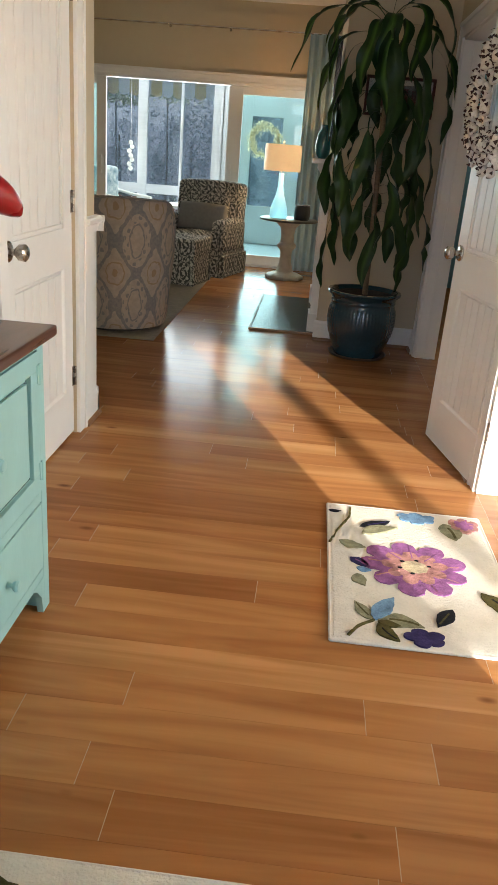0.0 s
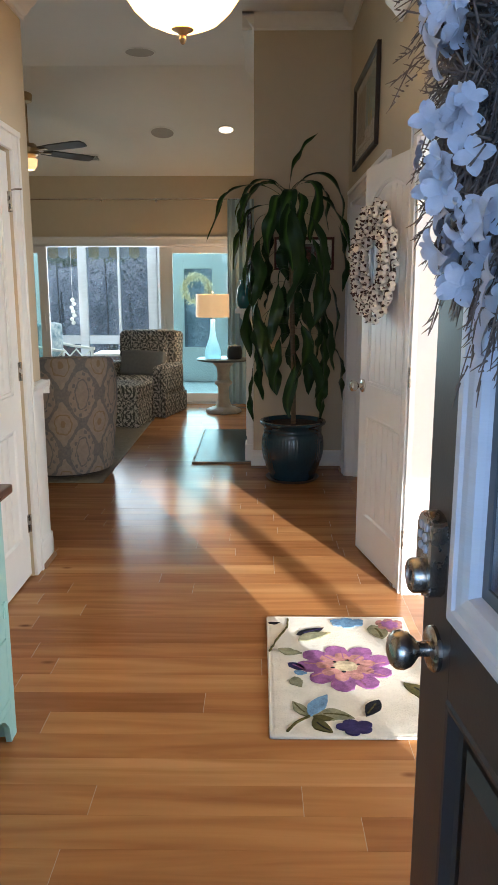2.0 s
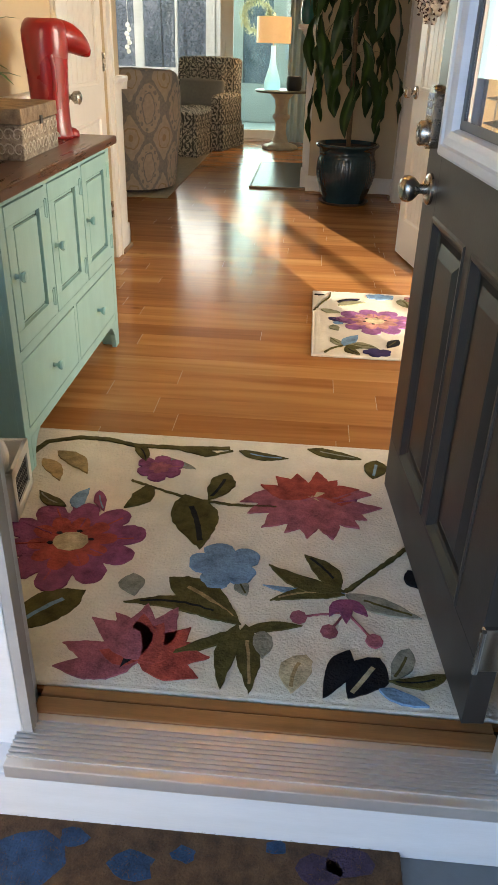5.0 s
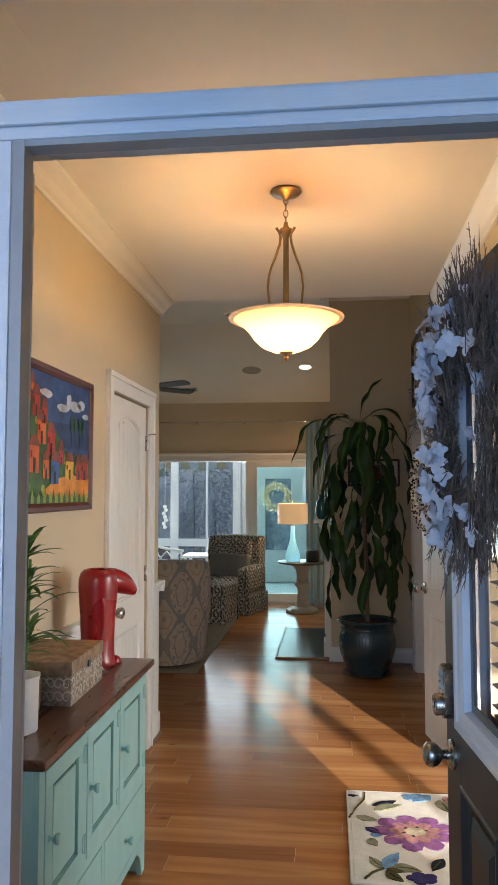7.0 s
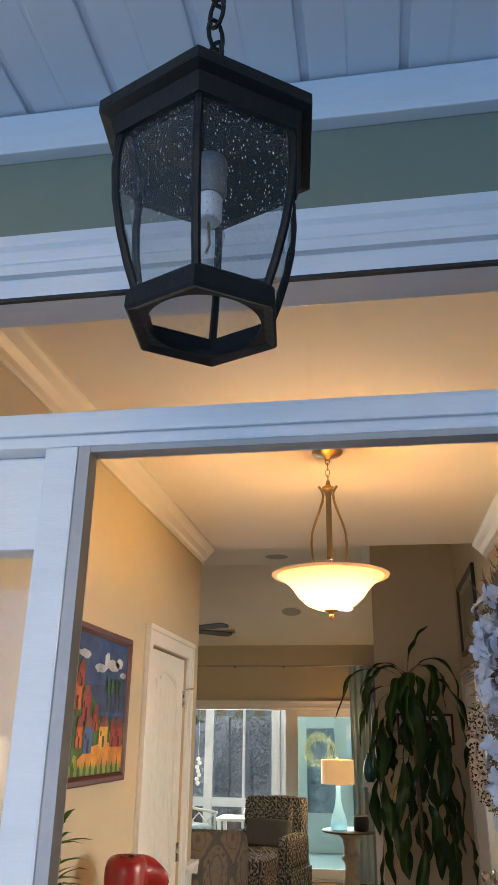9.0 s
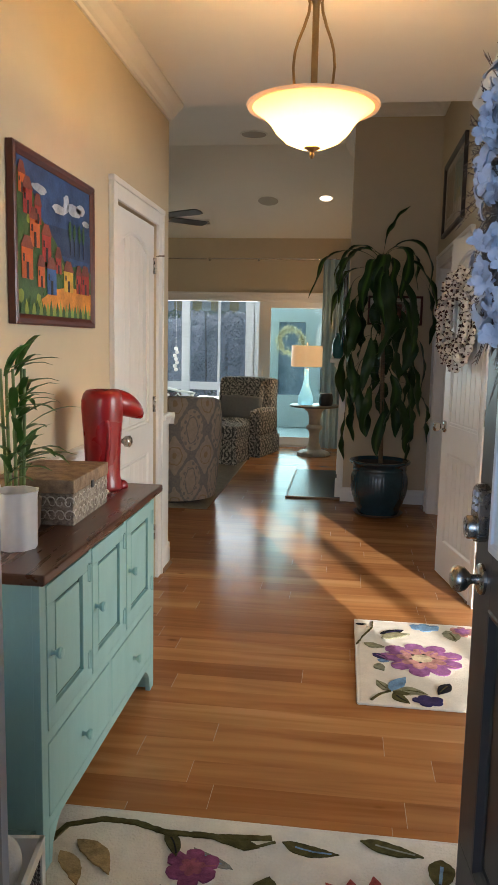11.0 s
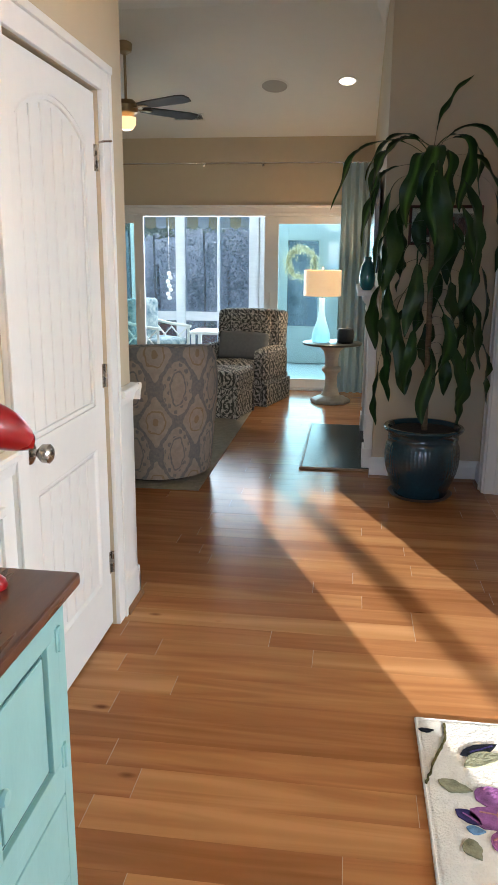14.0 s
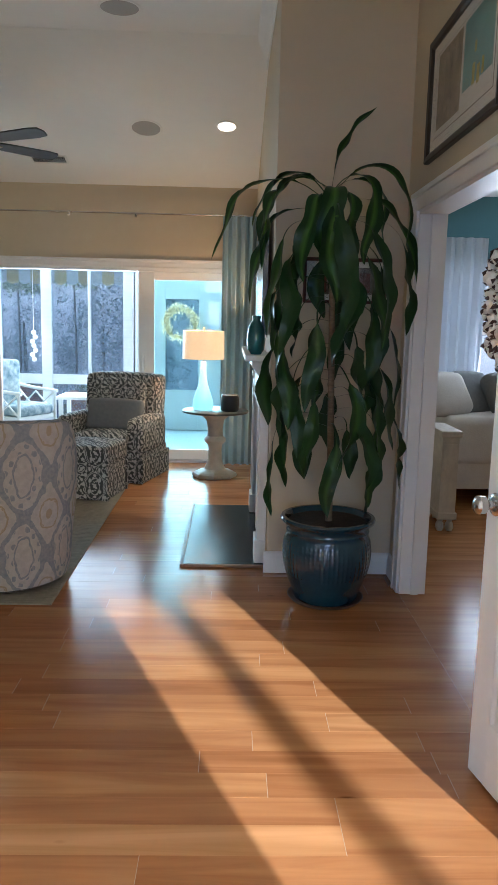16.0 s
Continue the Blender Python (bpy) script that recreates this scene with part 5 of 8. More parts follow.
        if core:
            self.patch("flower_centre", [(c[0] + r1 * 0.42 * math.cos(i * 0.7), c[1] + r1 * 0.36 * math.sin(i * 0.7)) for i in range(9)], core)
            for i in range(6):
                a = i * 1.05 + 0.3
                p = (c[0] + r1 * 0.46 * math.cos(a), c[1] + r1 * 0.40 * math.sin(a))
                self.patch("stamen", [(p[0] + 0.009 * math.cos(j * 1.26 + a), p[1] + 0.006 * math.sin(j * 1.26 + a)) for j in range(5)], "black")


rug = Rug("entry_rug", -1.25, -0.018, 0.36, 1.062, "cream tufted wool rug with large coloured flowers", M["rugcream"])
rug.bloom((-0.81, 0.45), 0.19, 0.115, 10, "purple", "coral", "cream")


def fan(r, c, a0, a1, n, length, w, wool):
    """Pointed petals spread from one point, from a0 to a1 degrees."""
    for i in range(n):
        a = radians(a0 + (a1 - a0) * i / (n - 1) + rr.uniform(-4, 4))
        l = length * rr.uniform(0.85, 1.08)
        r.leaf(c, (c[0] + l * math.cos(a), c[1] + l * math.sin(a)), w, wool, None)


fan(rug, (-0.19, 0.74), 190, 372, 10, 0.205, 0.085, "rose")
fan(rug, (-0.19, 0.735), 25, 190, 7, 0.150, 0.070, "coral")
fan(rug, (-0.19, 0.74), 200, 350, 6, 0.120, 0.050, "coral")
for i in range(9):
    a = 0.4 + i * 0.3
    rug.stem([(-0.15 + 0.03 * math.cos(a), 0.70 + 0.03 * math.sin(a)), (-0.15 + 0.105 * math.cos(a), 0.70 + 0.11 * math.sin(a))], 0.004, "coral" if i % 2 else "purple")
for i in range(8):
    rug.patch("stamen", [(-0.17 + rr.uniform(-0.05, 0.05) + 0.005 * math.cos(j * 1.26), 0.745 + rr.uniform(-0.03, 0.03) + 0.005 * math.sin(j * 1.26)) for j in range(3)], "cream")
rug.bloom((-0.40, 0.40), 0.092, 0.045, 5, "blue", "blue", None)
rug.patch("flower_centre", [(-0.40 + 0.012 * math.cos(i), 0.40 + 0.018 * math.sin(i)) for i in range(6)], "black")
rug.bloom((-0.65, 0.85), 0.075, 0.035, 6, "purple", "rose", None)
rug.patch("flower_centre", [(-0.65 + 0.016 * math.cos(i), 0.85 + 0.012 * math.sin(i)) for i in range(6)], "coral")
fan(rug, (-0.545, 0.055), 70, 190, 6, 0.175, 0.075, "rose")
fan(rug, (-0.545, 0.050), -10, 95, 6, 0.150, 0.070, "coral")
fan(rug, (-0.545, 0.055), 40, 170, 5, 0.100, 0.050, "coral")
rug.leaf((-0.52, 0.12), (-0.58, 0.03), 0.028, "black", None)
rug.bloom((-1.12, 0.13), 0.11, 0.06, 8, "purple", "violet", "cream")
for a, b, w, c, v in (((-0.55, 0.71), (-0.47, 0.46), 0.13, "olive", "black"), ((-0.44, 0.845), (-0.48, 0.69), 0.075, "olive", "black"), ((-0.655, 0.745), (-0.71, 0.62), 0.06, "olive", None), ((-0.72, 0.265), (-0.86, 0.10), 0.10, "olive", "blue"),
                      ((-0.53, 0.335), (-0.34, 0.19), 0.09, "olive", "sand"), ((-0.34, 0.19), (-0.62, 0.235), 0.055, "olive", "black"), ((-0.33, 0.17), (-0.20, 0.20), 0.03, "olive", None), ((-0.34, 0.17), (-0.49, 0.08), 0.03, "olive", None),
                      ((-0.345, 0.19), (-0.365, -0.005), 0.05, "olive", None), ((-0.33, 0.19), (-0.305, -0.01), 0.055, "olive", "sand"), ((-0.62, 0.34), (-0.60, 0.26), 0.06, "grey", None), ((-0.36, 0.345), (-0.335, 0.29), 0.035, "grey", "olive"),
                      ((-0.29, 0.175), (-0.285, 0.09), 0.045, "grey", None), ((-0.19, 0.11), (-0.22, 0.0), 0.07, "cream", "sand"), ((-0.10, 0.33), (-0.29, 0.415), 0.05, "olive", "black"), ((-0.10, 0.325), (-0.30, 0.335), 0.030, "blue", None),
                      ((-0.10, 0.32), (-0.28, 0.28), 0.045, "olive", "sand"), ((-0.10, 0.32), (0.075, 0.255), 0.055, "grey", "olive"), ((-0.11, 0.34), (-0.20, 0.465), 0.06, "olive", "black"), ((-0.095, 0.135), (-0.155, -0.005), 0.055, "black", "olive"),
                      ((-0.03, 0.12), (-0.105, 0.0), 0.085, "black", "cream"), ((0.035, 0.155), (-0.012, 0.055), 0.05, "grey", "olive"), ((0.11, 0.085), (-0.02, 0.055), 0.035, "olive", "black"), ((-0.04, 0.03), (0.06, -0.005), 0.035, "blue", None),
                      ((0.06, 0.43), (0.10, 0.36), 0.05, "black", "olive"), ((-0.42, 0.99), (-0.26, 0.96), 0.05, "olive", "blue"), ((-0.48, 0.955), (-0.62, 0.975), 0.04, "olive", None), ((-0.20, 1.03), (-0.03, 0.985), 0.05, "olive", "grey"),
                      ((0.02, 0.98), (0.0, 0.87), 0.075, "olive", "blue"), ((-0.99, 0.91), (-0.86, 0.79), 0.06, "sand", "cream"), ((-1.02, 0.86), (-0.93, 0.74), 0.05, "sand", None), ((-0.80, 0.70), (-0.76, 0.60), 0.035, "purple", "blue"),
                      ((-0.84, 0.60), (-0.83, 0.71), 0.045, "blue", None), ((-0.87, 0.61), (-0.97, 0.68), 0.04, "olive", "grey"), ((-0.75, 0.98), (-0.70, 0.88), 0.04, "olive", "black"), ((-0.54, 0.86), (-0.66, 0.93), 0.03, "grey", "blue")):
    rug.leaf(a, b, w, c, v)
rug.stem([(-1.07, 0.88), (-1.04, 0.97), (-0.95, 1.01), (-0.85, 1.01), (-0.75, 0.98), (-0.60, 0.985), (-0.45, 1.0)], 0.02)
rug.stem([(-0.72, 0.77), (-0.63, 0.73), (-0.53, 0.69), (-0.40, 0.675), (-0.24, 0.68)], 0.007)
rug.stem([(-0.10, 0.33), (-0.03, 0.41), (0.03, 0.48), (0.07, 0.53)], 0.011)
rug.stem([(-0.60, 0.98), (-0.52, 0.94), (-0.44, 0.985)], 0.006)
for a, b in (((-0.10, 0.30), (-0.14, 0.24)), ((-0.10, 0.30), (-0.10, 0.22)), ((-0.10, 0.30), (-0.05, 0.25))):
    rug.leaf(a, b, 0.03, "purple", None)
for c in ((-0.21, 0.23), (-0.14, 0.19), (-0.04, 0.17)):
    rug.patch("bud", [(c[0] + 0.02 * math.cos(i * 0.8), c[1] + 0.022 * math.sin(i * 0.8)) for i in range(8)], "rose")
    rug.stem([(-0.10, 0.26), c], 0.004, "rose")

mat2 = Rug("door_mat", -0.192, 1.868, 0.40, 2.765, "small cream tufted mat with a purple flower", M["rugcream"])
mat2.bloom((0.10, 2.32), 0.185, 0.115, 9, "violet", "peach", "cream", squash=0.95)
for a, b, w, c, v in (((-0.12, 2.345), (-0.055, 2.29), 0.045, "indigo", "violet"), ((-0.10, 2.28), (-0.05, 2.27), 0.03, "blue", None), ((-0.155, 2.46), (-0.06, 2.425), 0.05, "sage", None), ((-0.075, 2.585), (0.045, 2.65), 0.05, "black", "indigo"),
                      ((-0.07, 2.53), (0.07, 2.60), 0.06, "sage", None), ((-0.06, 1.98), (0.012, 2.115), 0.06, "blue", None), ((-0.06, 1.98), (-0.115, 2.075), 0.045, "sage", "olive"), ((-0.05, 1.985), (0.09, 1.97), 0.07, "sage", "olive"),
                      ((-0.05, 1.965), (0.01, 1.885), 0.05, "olive", "black"), ((-0.05, 1.975), (0.02, 1.96), 0.03, "olive", None), ((0.19, 2.08), (0.13, 1.98), 0.05, "black", "olive"), ((0.25, 2.68), (0.28, 2.55), 0.09, "sage", "olive"), ((-0.19, 2.70), (-0.14, 2.70), 0.02, "black", None),
                      ((-0.10, 2.24), (-0.075, 2.17), 0.05, "sage", None), ((0.30, 2.2), (0.37, 2.05), 0.07, "olive", "black")):
    mat2.leaf(a, b, w, c, v)
mat2.stem([(-0.19, 2.44), (-0.15, 2.56), (-0.11, 2.66), (-0.105, 2.74)], 0.007)
mat2.stem([(-0.06, 1.98), (-0.11, 1.94), (-0.14, 1.89)], 0.008)
mat2.bloom((0.085, 1.915), 0.062, 0.04, 5, "indigo", "violet", None, squash=0.7)
mat2.bloom((0.15, 2.70), 0.075, 0.04, 6, "blue", "blue", None, squash=0.6)
mat2.bloom((0.33, 2.68), 0.06, 0.04, 6, "peach", "violet", None)

om = thing("outdoor_mat", pose(-0.45, -0.50, -0.159), "dark brown outdoor mat with faded blue flowers", "mat")
part("rug_field", boxm(-0.45, -0.30, 0, 0.45, 0.325, 0.016, bev=0.005), M["jute"], om)
WOOL["dullblue"] = mat("faded_blue_print", (0.02, 0.07, 0.16), 1.0, var=0.3, scale=30, bump=0.9, bump_scale=190)
WOOL["dullpurple"] = mat("faded_purple_print", (0.06, 0.03, 0.065), 1.0, var=0.3, scale=30, bump=0.9, bump_scale=190)
for x, y, r, c in ((0.35, 0.255, 0.05, "dullpurple"), (0.30, 0.235, 0.05, "dullpurple"), (0.22, 0.27, 0.022, "dullblue"), (-0.04, 0.21, 0.045, "dullblue"), (-0.16, 0.255, 0.03, "dullblue"), (-0.24, 0.2, 0.09, "dullblue"), (0.05, 0.24, 0.025, "dullblue"), (0.15, 0.12, 0.07, "dullpurple")):
    bm = bmesh.new()
    prism(bm, [(x + r * math.cos(i * 0.63) * rr.uniform(0.7, 1.1), y + r * 0.7 * math.sin(i * 0.63) * rr.uniform(0.7, 1.1)) for i in range(10)], pose(0, 0, 0.0155), 0.0018)
    part("print", bm, WOOL[c], om)
fuzz = bmesh.new()
for i in range(5200):
    x, y = rr.uniform(-0.45, 0.45), rr.uniform(-0.05, 0.325)
    a, l = rr.uniform(0, 6.28), rr.uniform(0.006, 0.014)
    p = Vector((x, y, 0.015))
    q = p + Vector((l * math.cos(a), l * math.sin(a), rr.uniform(0.002, 0.010)))
    s = Vector((-math.sin(a), math.cos(a), 0)) * 0.0008
    fuzz.faces.new([fuzz.verts.new(p - s), fuzz.verts.new(p + s), fuzz.verts.new(q)])
part("fibres", fuzz, M["jute"], om)["kind"] = "stuff"

# ---- wreaths ----
wr = thing("door_wreath", fd.matrix_world @ pose(0.47, 0.02, 1.665), "twig wreath with pale lavender flowers on the front door", "wreath")
M["twig"] = mat("dry_twig", (0.25, 0.185, 0.15), 0.85, var=0.3, scale=20)
rw = random.Random(9)
for band in range(4):
    bm = bmesh.new()
    for i in range(210):
        a = rw.uniform(0, 2 * math.pi)
        r = rw.uniform(0.13, 0.21)
        p = Vector((r * math.cos(a), rw.uniform(-0.005, 0.05), r * math.sin(a)))
        tang = Vector((-math.sin(a), 0, math.cos(a))) * rw.choice((1, -1))
        out = Vector((math.cos(a), rw.uniform(0.0, 0.35), math.sin(a)))
        d = (tang * rw.uniform(0.2, 1.0) + out * rw.uniform(0.3, 0.9) + Vector((0, 0, -0.25 if p.z < 0.05 else 0.45))).normalized()
        l = rw.uniform(0.07, 0.16) * (1.35 if p.z > 0.05 else 0.9)
        q = p + d * l * 0.5 + Vector((rw.uniform(-0.02, 0.02), rw.uniform(0, 0.01), rw.uniform(-0.02, 0.02)))
        e = q + d * l * 0.5 + Vector((0, 0, rw.uniform(-0.03, 0.01)))
        for c in (p, q, e):
            c.y = min(max(c.y, -0.012), 0.075)
        tube(bm, [p, q, e], 0.0016, 4, 0.0007)
        for k in range(12):
            b = p.lerp(e, 0.22 + 0.064 * k)
            tube(bm, [b, b + (d + Vector((rw.uniform(-0.9, 0.9), rw.uniform(-0.2, 0.5), rw.uniform(-0.9, 0.9)))) * 0.017], 0.0014, 3, 0.0004)
    part("grass_plume", bm, M["twig"], wr)["kind"] = "stuff"
M["petal"] = mat("pale_lavender_petal", (0.62, 0.62, 0.68), 0.7, var=0.06, scale=40)
bm = bmesh.new()
for k in range(4):
    a = k * math.pi / 2 + 0.3
    n = 6
    prev = None
    for i in range(n + 1):
        t = i / n
        w = 0.021 * math.sin(math.pi * (t * 0.86 + 0.08)) ** 0.7
        c = Vector((0.052 * t * math.cos(a), 0.012 * math.sin(t * 2.6), 0.052 * t * math.sin(a)))
        s = Vector((-math.sin(a), 0, math.cos(a))) * w
        cur = [bm.verts.new(c - s + Vector((0, 0.006 * t, 0))), bm.verts.new(c + Vector((0, -0.003, 0))), bm.verts.new(c + s + Vector((0, 0.006 * t, 0)))]
        if prev:
            bm.faces.new((prev[0], prev[1], cur[1], cur[0]))
            bm.faces.new((prev[1], prev[2], cur[2], cur[1]))
        prev = cur
fl = part("flower", bm, M["petal"], wr, smooth=True)
sol = bm = None
flower_mesh = fl.data
fl.matrix_basis = pose(0.2, 0.07, 0.1, 10, 20, 30) @ Matrix.Scale(0.6, 4)
for i in range(86):
    a = rw.uniform(-1.45, 1.45) if i < 74 else rw.uniform(1.5, 4.8)
    r = rw.uniform(0.14, 0.245)
    ob = new("flower", flower_mesh)
    ob.parent = wr
    ob.matrix_basis = pose(r * math.cos(a), rw.uniform(0.045, 0.085), r * math.sin(a) * 1.2, rw.uniform(-50, 50), rw.uniform(0, 360), rw.uniform(-60, 60)) @ Matrix.Scale(rw.uniform(0.36, 0.60), 4)

cw = thing("cotton_wreath", od.matrix_world @ pose(0.385, 0.03, 1.55), "round wreath of white cotton bolls on the white door", "wreath")
bm = bmesh.new()
for k in range(3):
    pts = [((0.205 + 0.012 * math.sin(5 * i * 0.26 + k * 2)) * math.cos(i * 0.2618), 0.0 + 0.012 * math.cos(4 * i * 0.26 + k * 2), (0.205 + 0.012 * math.cos(5 * i * 0.26 + k * 2)) * math.sin(i * 0.2618)) for i in range(25)]
    tube(bm, pts, 0.006, 6)
part("twig_ring", bm, mat("dark_twig", (0.06, 0.03, 0.02), 0.8), cw)
cotton = mat("cotton_fluff", (0.76, 0.71, 0.64), 0.95, var=0.08, scale=60, bump=0.6, bump_scale=200)
husk = mat("brown_husk", (0.085, 0.038, 0.028), 0.8, var=0.2, scale=50)
bm = bmesh.new()
for k in range(4):
    a = k * math.pi / 2
    r = bmesh.ops.create_icosphere(bm, subdivisions=2, radius=0.0165)
    for v in r["verts"]:
        v.co = Vector((v.co.x + 0.0105 * math.cos(a), v.co.y * 1.0 + 0.016, v.co.z * 1.0 + 0.0105 * math.sin(a)))
boll = part("boll", bm, cotton, cw, smooth=True)
bm = bmesh.new()
for k in range(4):
    a = k * math.pi / 2 + math.pi / 4
    pts = [(0.002, 0.0), (0.016, 0.010), (0.024, 0.026), (0.021, 0.038)]
    prev = None
    for i, (r, y) in enumerate(pts):
        w = (0.007, 0.013, 0.009, 0.0008)[i]
        c = Vector((r * math.cos(a), y, r * math.sin(a)))
        s = Vector((-math.sin(a), 0, math.cos(a))) * w
        cur = [bm.verts.new(c - s), bm.verts.new(c + s)]
        if prev:
            bm.faces.new((prev[0], prev[1], cur[1], cur[0]))
        prev = cur
hk = part("husk", bm, husk, boll)
rc = random.Random(2)
first = True
for i in range(148):
    a = 2 * math.pi * i / 148 * 4.0 + rc.uniform(-0.05, 0.05)
    ringr = (0.138, 0.182, 0.226, 0.268)[i % 4] + rc.uniform(-0.014, 0.014)
    m = pose(ringr * math.cos(a), (0.010, 0.030, 0.034, 0.012)[i % 4] + rc.uniform(-0.006, 0.008), ringr * math.sin(a), rc.uniform(-40, 40) - 25 * math.sin(a), rc.uniform(0, 360), rc.uniform(-30, 30)) @ Matrix.Scale(rc.uniform(0.75, 1.15), 4)
    if first:
        boll.matrix_basis, first = m, False
        continue
    ob = new("boll", boll.data)
    ob.parent = cw
    ob.matrix_basis = m
    o2 = new("husk", hk.data)
    o2.parent = ob

# ---- lamps ----
pd = thing("pendant_lamp", pose(-0.44, 1.85, 2.05), "brass pendant lamp with a glowing alabaster glass bowl", "lamp")


def ppart(name, bm, material, label="", smooth=True):
    bm.transform(pose(0.44, -1.85, -2.05))
    return part(name, bm, material, pd, label, smooth)


cx, cy = -0.44, 1.85
ppart("canopy", lathe(bmesh.new(), [(0, 0), (0.062, 0), (0.066, -0.006), (0.058, -0.016), (0.022, -0.024), (0.008, -0.04), (0, -0.04)], cx, cy, 2.779), M["bronze"])


def link_mesh(length, r, w):
    bm = bmesh.new()
    pts = []
    for i in range(13):
        a = 2 * math.pi * i / 12
        pts.append((w * math.cos(a), 0, (length / 2) * math.sin(a)))
    tube(bm, pts, r, 6)
    return bm


z = 2.735
i = 0
while z > 2.64:
    bm = link_mesh(0.034, 0.0022, 0.009)
    bm.transform(pose(cx, cy, z, 0, 0, 90 * (i % 2)))
    ppart("chain_link", bm, M["bronze"])
    z -= 0.027
    i += 1
ppart("hub", lathe(bmesh.new(), [(0, 0.06), (0.008, 0.06), (0.010, 0.045), (0.016, 0.035), (0.026, 0.03), (0.028, 0.02), (0.018, 0.010), (0.012, -0.01), (0.012, -0.28), (0, -0.28)], cx, cy, 2.585), M["bronze"])
for k in range(3):
    a = radians(90 + 120 * k)
    pts = []
    for r, z in ((0.045, 2.615), (0.032, 2.60), (0.024, 2.58), (0.028, 2.55), (0.045, 2.50), (0.066, 2.45), (0.078, 2.41), (0.083, 2.36), (0.078, 2.31), (0.070, 2.27), (0.092, 2.245)):
        pts.append((cx + r * math.cos(a), cy + r * math.sin(a), z))
    ppart("arm", tube(bmesh.new(), pts, 0.006, 8, 0.0045), M["bronze"])
for k in range(3):
    a = radians(30 + 120 * k)
    tip = leaf_strip(bmesh.new(), (cx + 0.02 * math.cos(a), cy + 0.02 * math.sin(a), 2.225), a, 0.085, 0.030, 62, 70, n=6)
    ppart("leaf_tip", tip, M["bronze"])
M["bowl"] = emit_mat("glowing_alabaster", (0.95, 0.70, 0.42), 0.10)
_n, _l, _b = nodes_of(M["bowl"])
_t = _n.new("ShaderNodeBsdfTranslucent")
_t.inputs[0].default_value = (1.0, 0.72, 0.42, 1)
_m = _n.new("ShaderNodeMixShader")
_m.inputs[0].default_value = 0.16
_l.new(_b.outputs[0], _m.inputs[1])
_l.new(_t.outputs[0], _m.inputs[2])
_l.new(_m.outputs[0], _n["Material Output"].inputs[0])
ppart("bowl", lathe(bmesh.new(), [(0.234, 0.170), (0.238, 0.178), (0.232, 0.180), (0.205, 0.163), (0.176, 0.143), (0.152, 0.118), (0.130, 0.086), (0.098, 0.057), (0.055, 0.038), (0.0, 0.032)], cx, cy, 2.065, seg=48), M["bowl"], "glowing cream glass bowl")
ppart("finial", lathe(bmesh.new(), [(0, 0.0), (0.006, 0.004), (0.010, 0.014), (0.007, 0.022), (0.016, 0.03), (0.030, 0.036), (0.030, 0.041), (0, 0.041)], cx, cy, 2.062), M["bronze"])

iron = mat("matt_black_iron", (0.006, 0.007, 0.010), 0.55, var=0.2, scale=20, bump=0.25, bump_scale=140, spec=0.3)
ln = thing("lantern", pose(-0.408, -0.66, 1.938, 0, 0, 6) @ Matrix.Scale(0.84, 4), "black hexagonal hanging porch lantern with seeded glass", "lantern")


def lpart(name, bm, material, label="", smooth=False):
    bm.transform(pose(0, 0, 0, 0, 0, 30))
    return part(name, bm, material, ln, label, smooth)


lpart("cap", lathe(bmesh.new(), [(0.112, 0.215), (0.124, 0.218), (0.124, 0.232), (0.112, 0.238), (0.0, 0.246)], seg=6), iron)
lpart("dome", lathe(bmesh.new(), [(0.088, 0.238), (0.084, 0.254), (0.070, 0.268), (0.045, 0.277), (0.0, 0.280)], seg=36), iron, smooth=True)
lpart("cap_rim", lathe(bmesh.new(), [(0.094, 0.196), (0.106, 0.196), (0.112, 0.215), (0.094, 0.215), (0.094, 0.196)], seg=6), iron)
cage = [(0.070, 0.020), (0.081, 0.050), (0.091, 0.085), (0.098, 0.120), (0.101, 0.155), (0.100, 0.185), (0.096, 0.208)]
for k in range(6):
    a = k * math.pi / 3
    lpart("rib", tube(bmesh.new(), [(r * math.cos(a), r * math.sin(a), z) for r, z in cage], 0.0046, 8), iron)
seeded = glass_mat("seeded_glass", (0.80, 0.81, 0.82), 0.03)
_n, _l = seeded.node_tree.nodes, seeded.node_tree.links
_df = _n.new("ShaderNodeBsdfDiffuse")
_df.inputs[0].default_value = (0.62, 0.66, 0.70, 1)
_tc = _n.new("ShaderNodeTexCoord")
_vo = _n.new("ShaderNodeTexVoronoi")
_vo.inputs["Scale"].default_value = 330
_mp = _n.new("ShaderNodeMapping")
_mp.inputs["Scale"].default_value = (1.0, 1.0, 0.42)
_l.new(_tc.outputs["Object"], _mp.inputs["Vector"])
_l.new(_mp.outputs[0], _vo.inputs["Vector"])
_rp = _n.new("ShaderNodeValToRGB")
_rp.color_ramp.elements[0].position, _rp.color_ramp.elements[0].color = 0.12, (0.5, 0.5, 0.5, 1)
_rp.color_ramp.elements[1].position, _rp.color_ramp.elements[1].color = 0.26, (0.035, 0.035, 0.035, 1)
_l.new(_vo.outputs["Distance"], _rp.inputs[0])
_mx = _n.new("ShaderNodeMixShader")
_l.new(_rp.outputs[0], _mx.inputs[0])
_l.new(_n["Material Output"].inputs[0].links[0].from_socket, _mx.inputs[1])
_l.new(_df.outputs[0], _mx.inputs[2])
_l.new(_mx.outputs[0], _n["Material Output"].inputs[0])
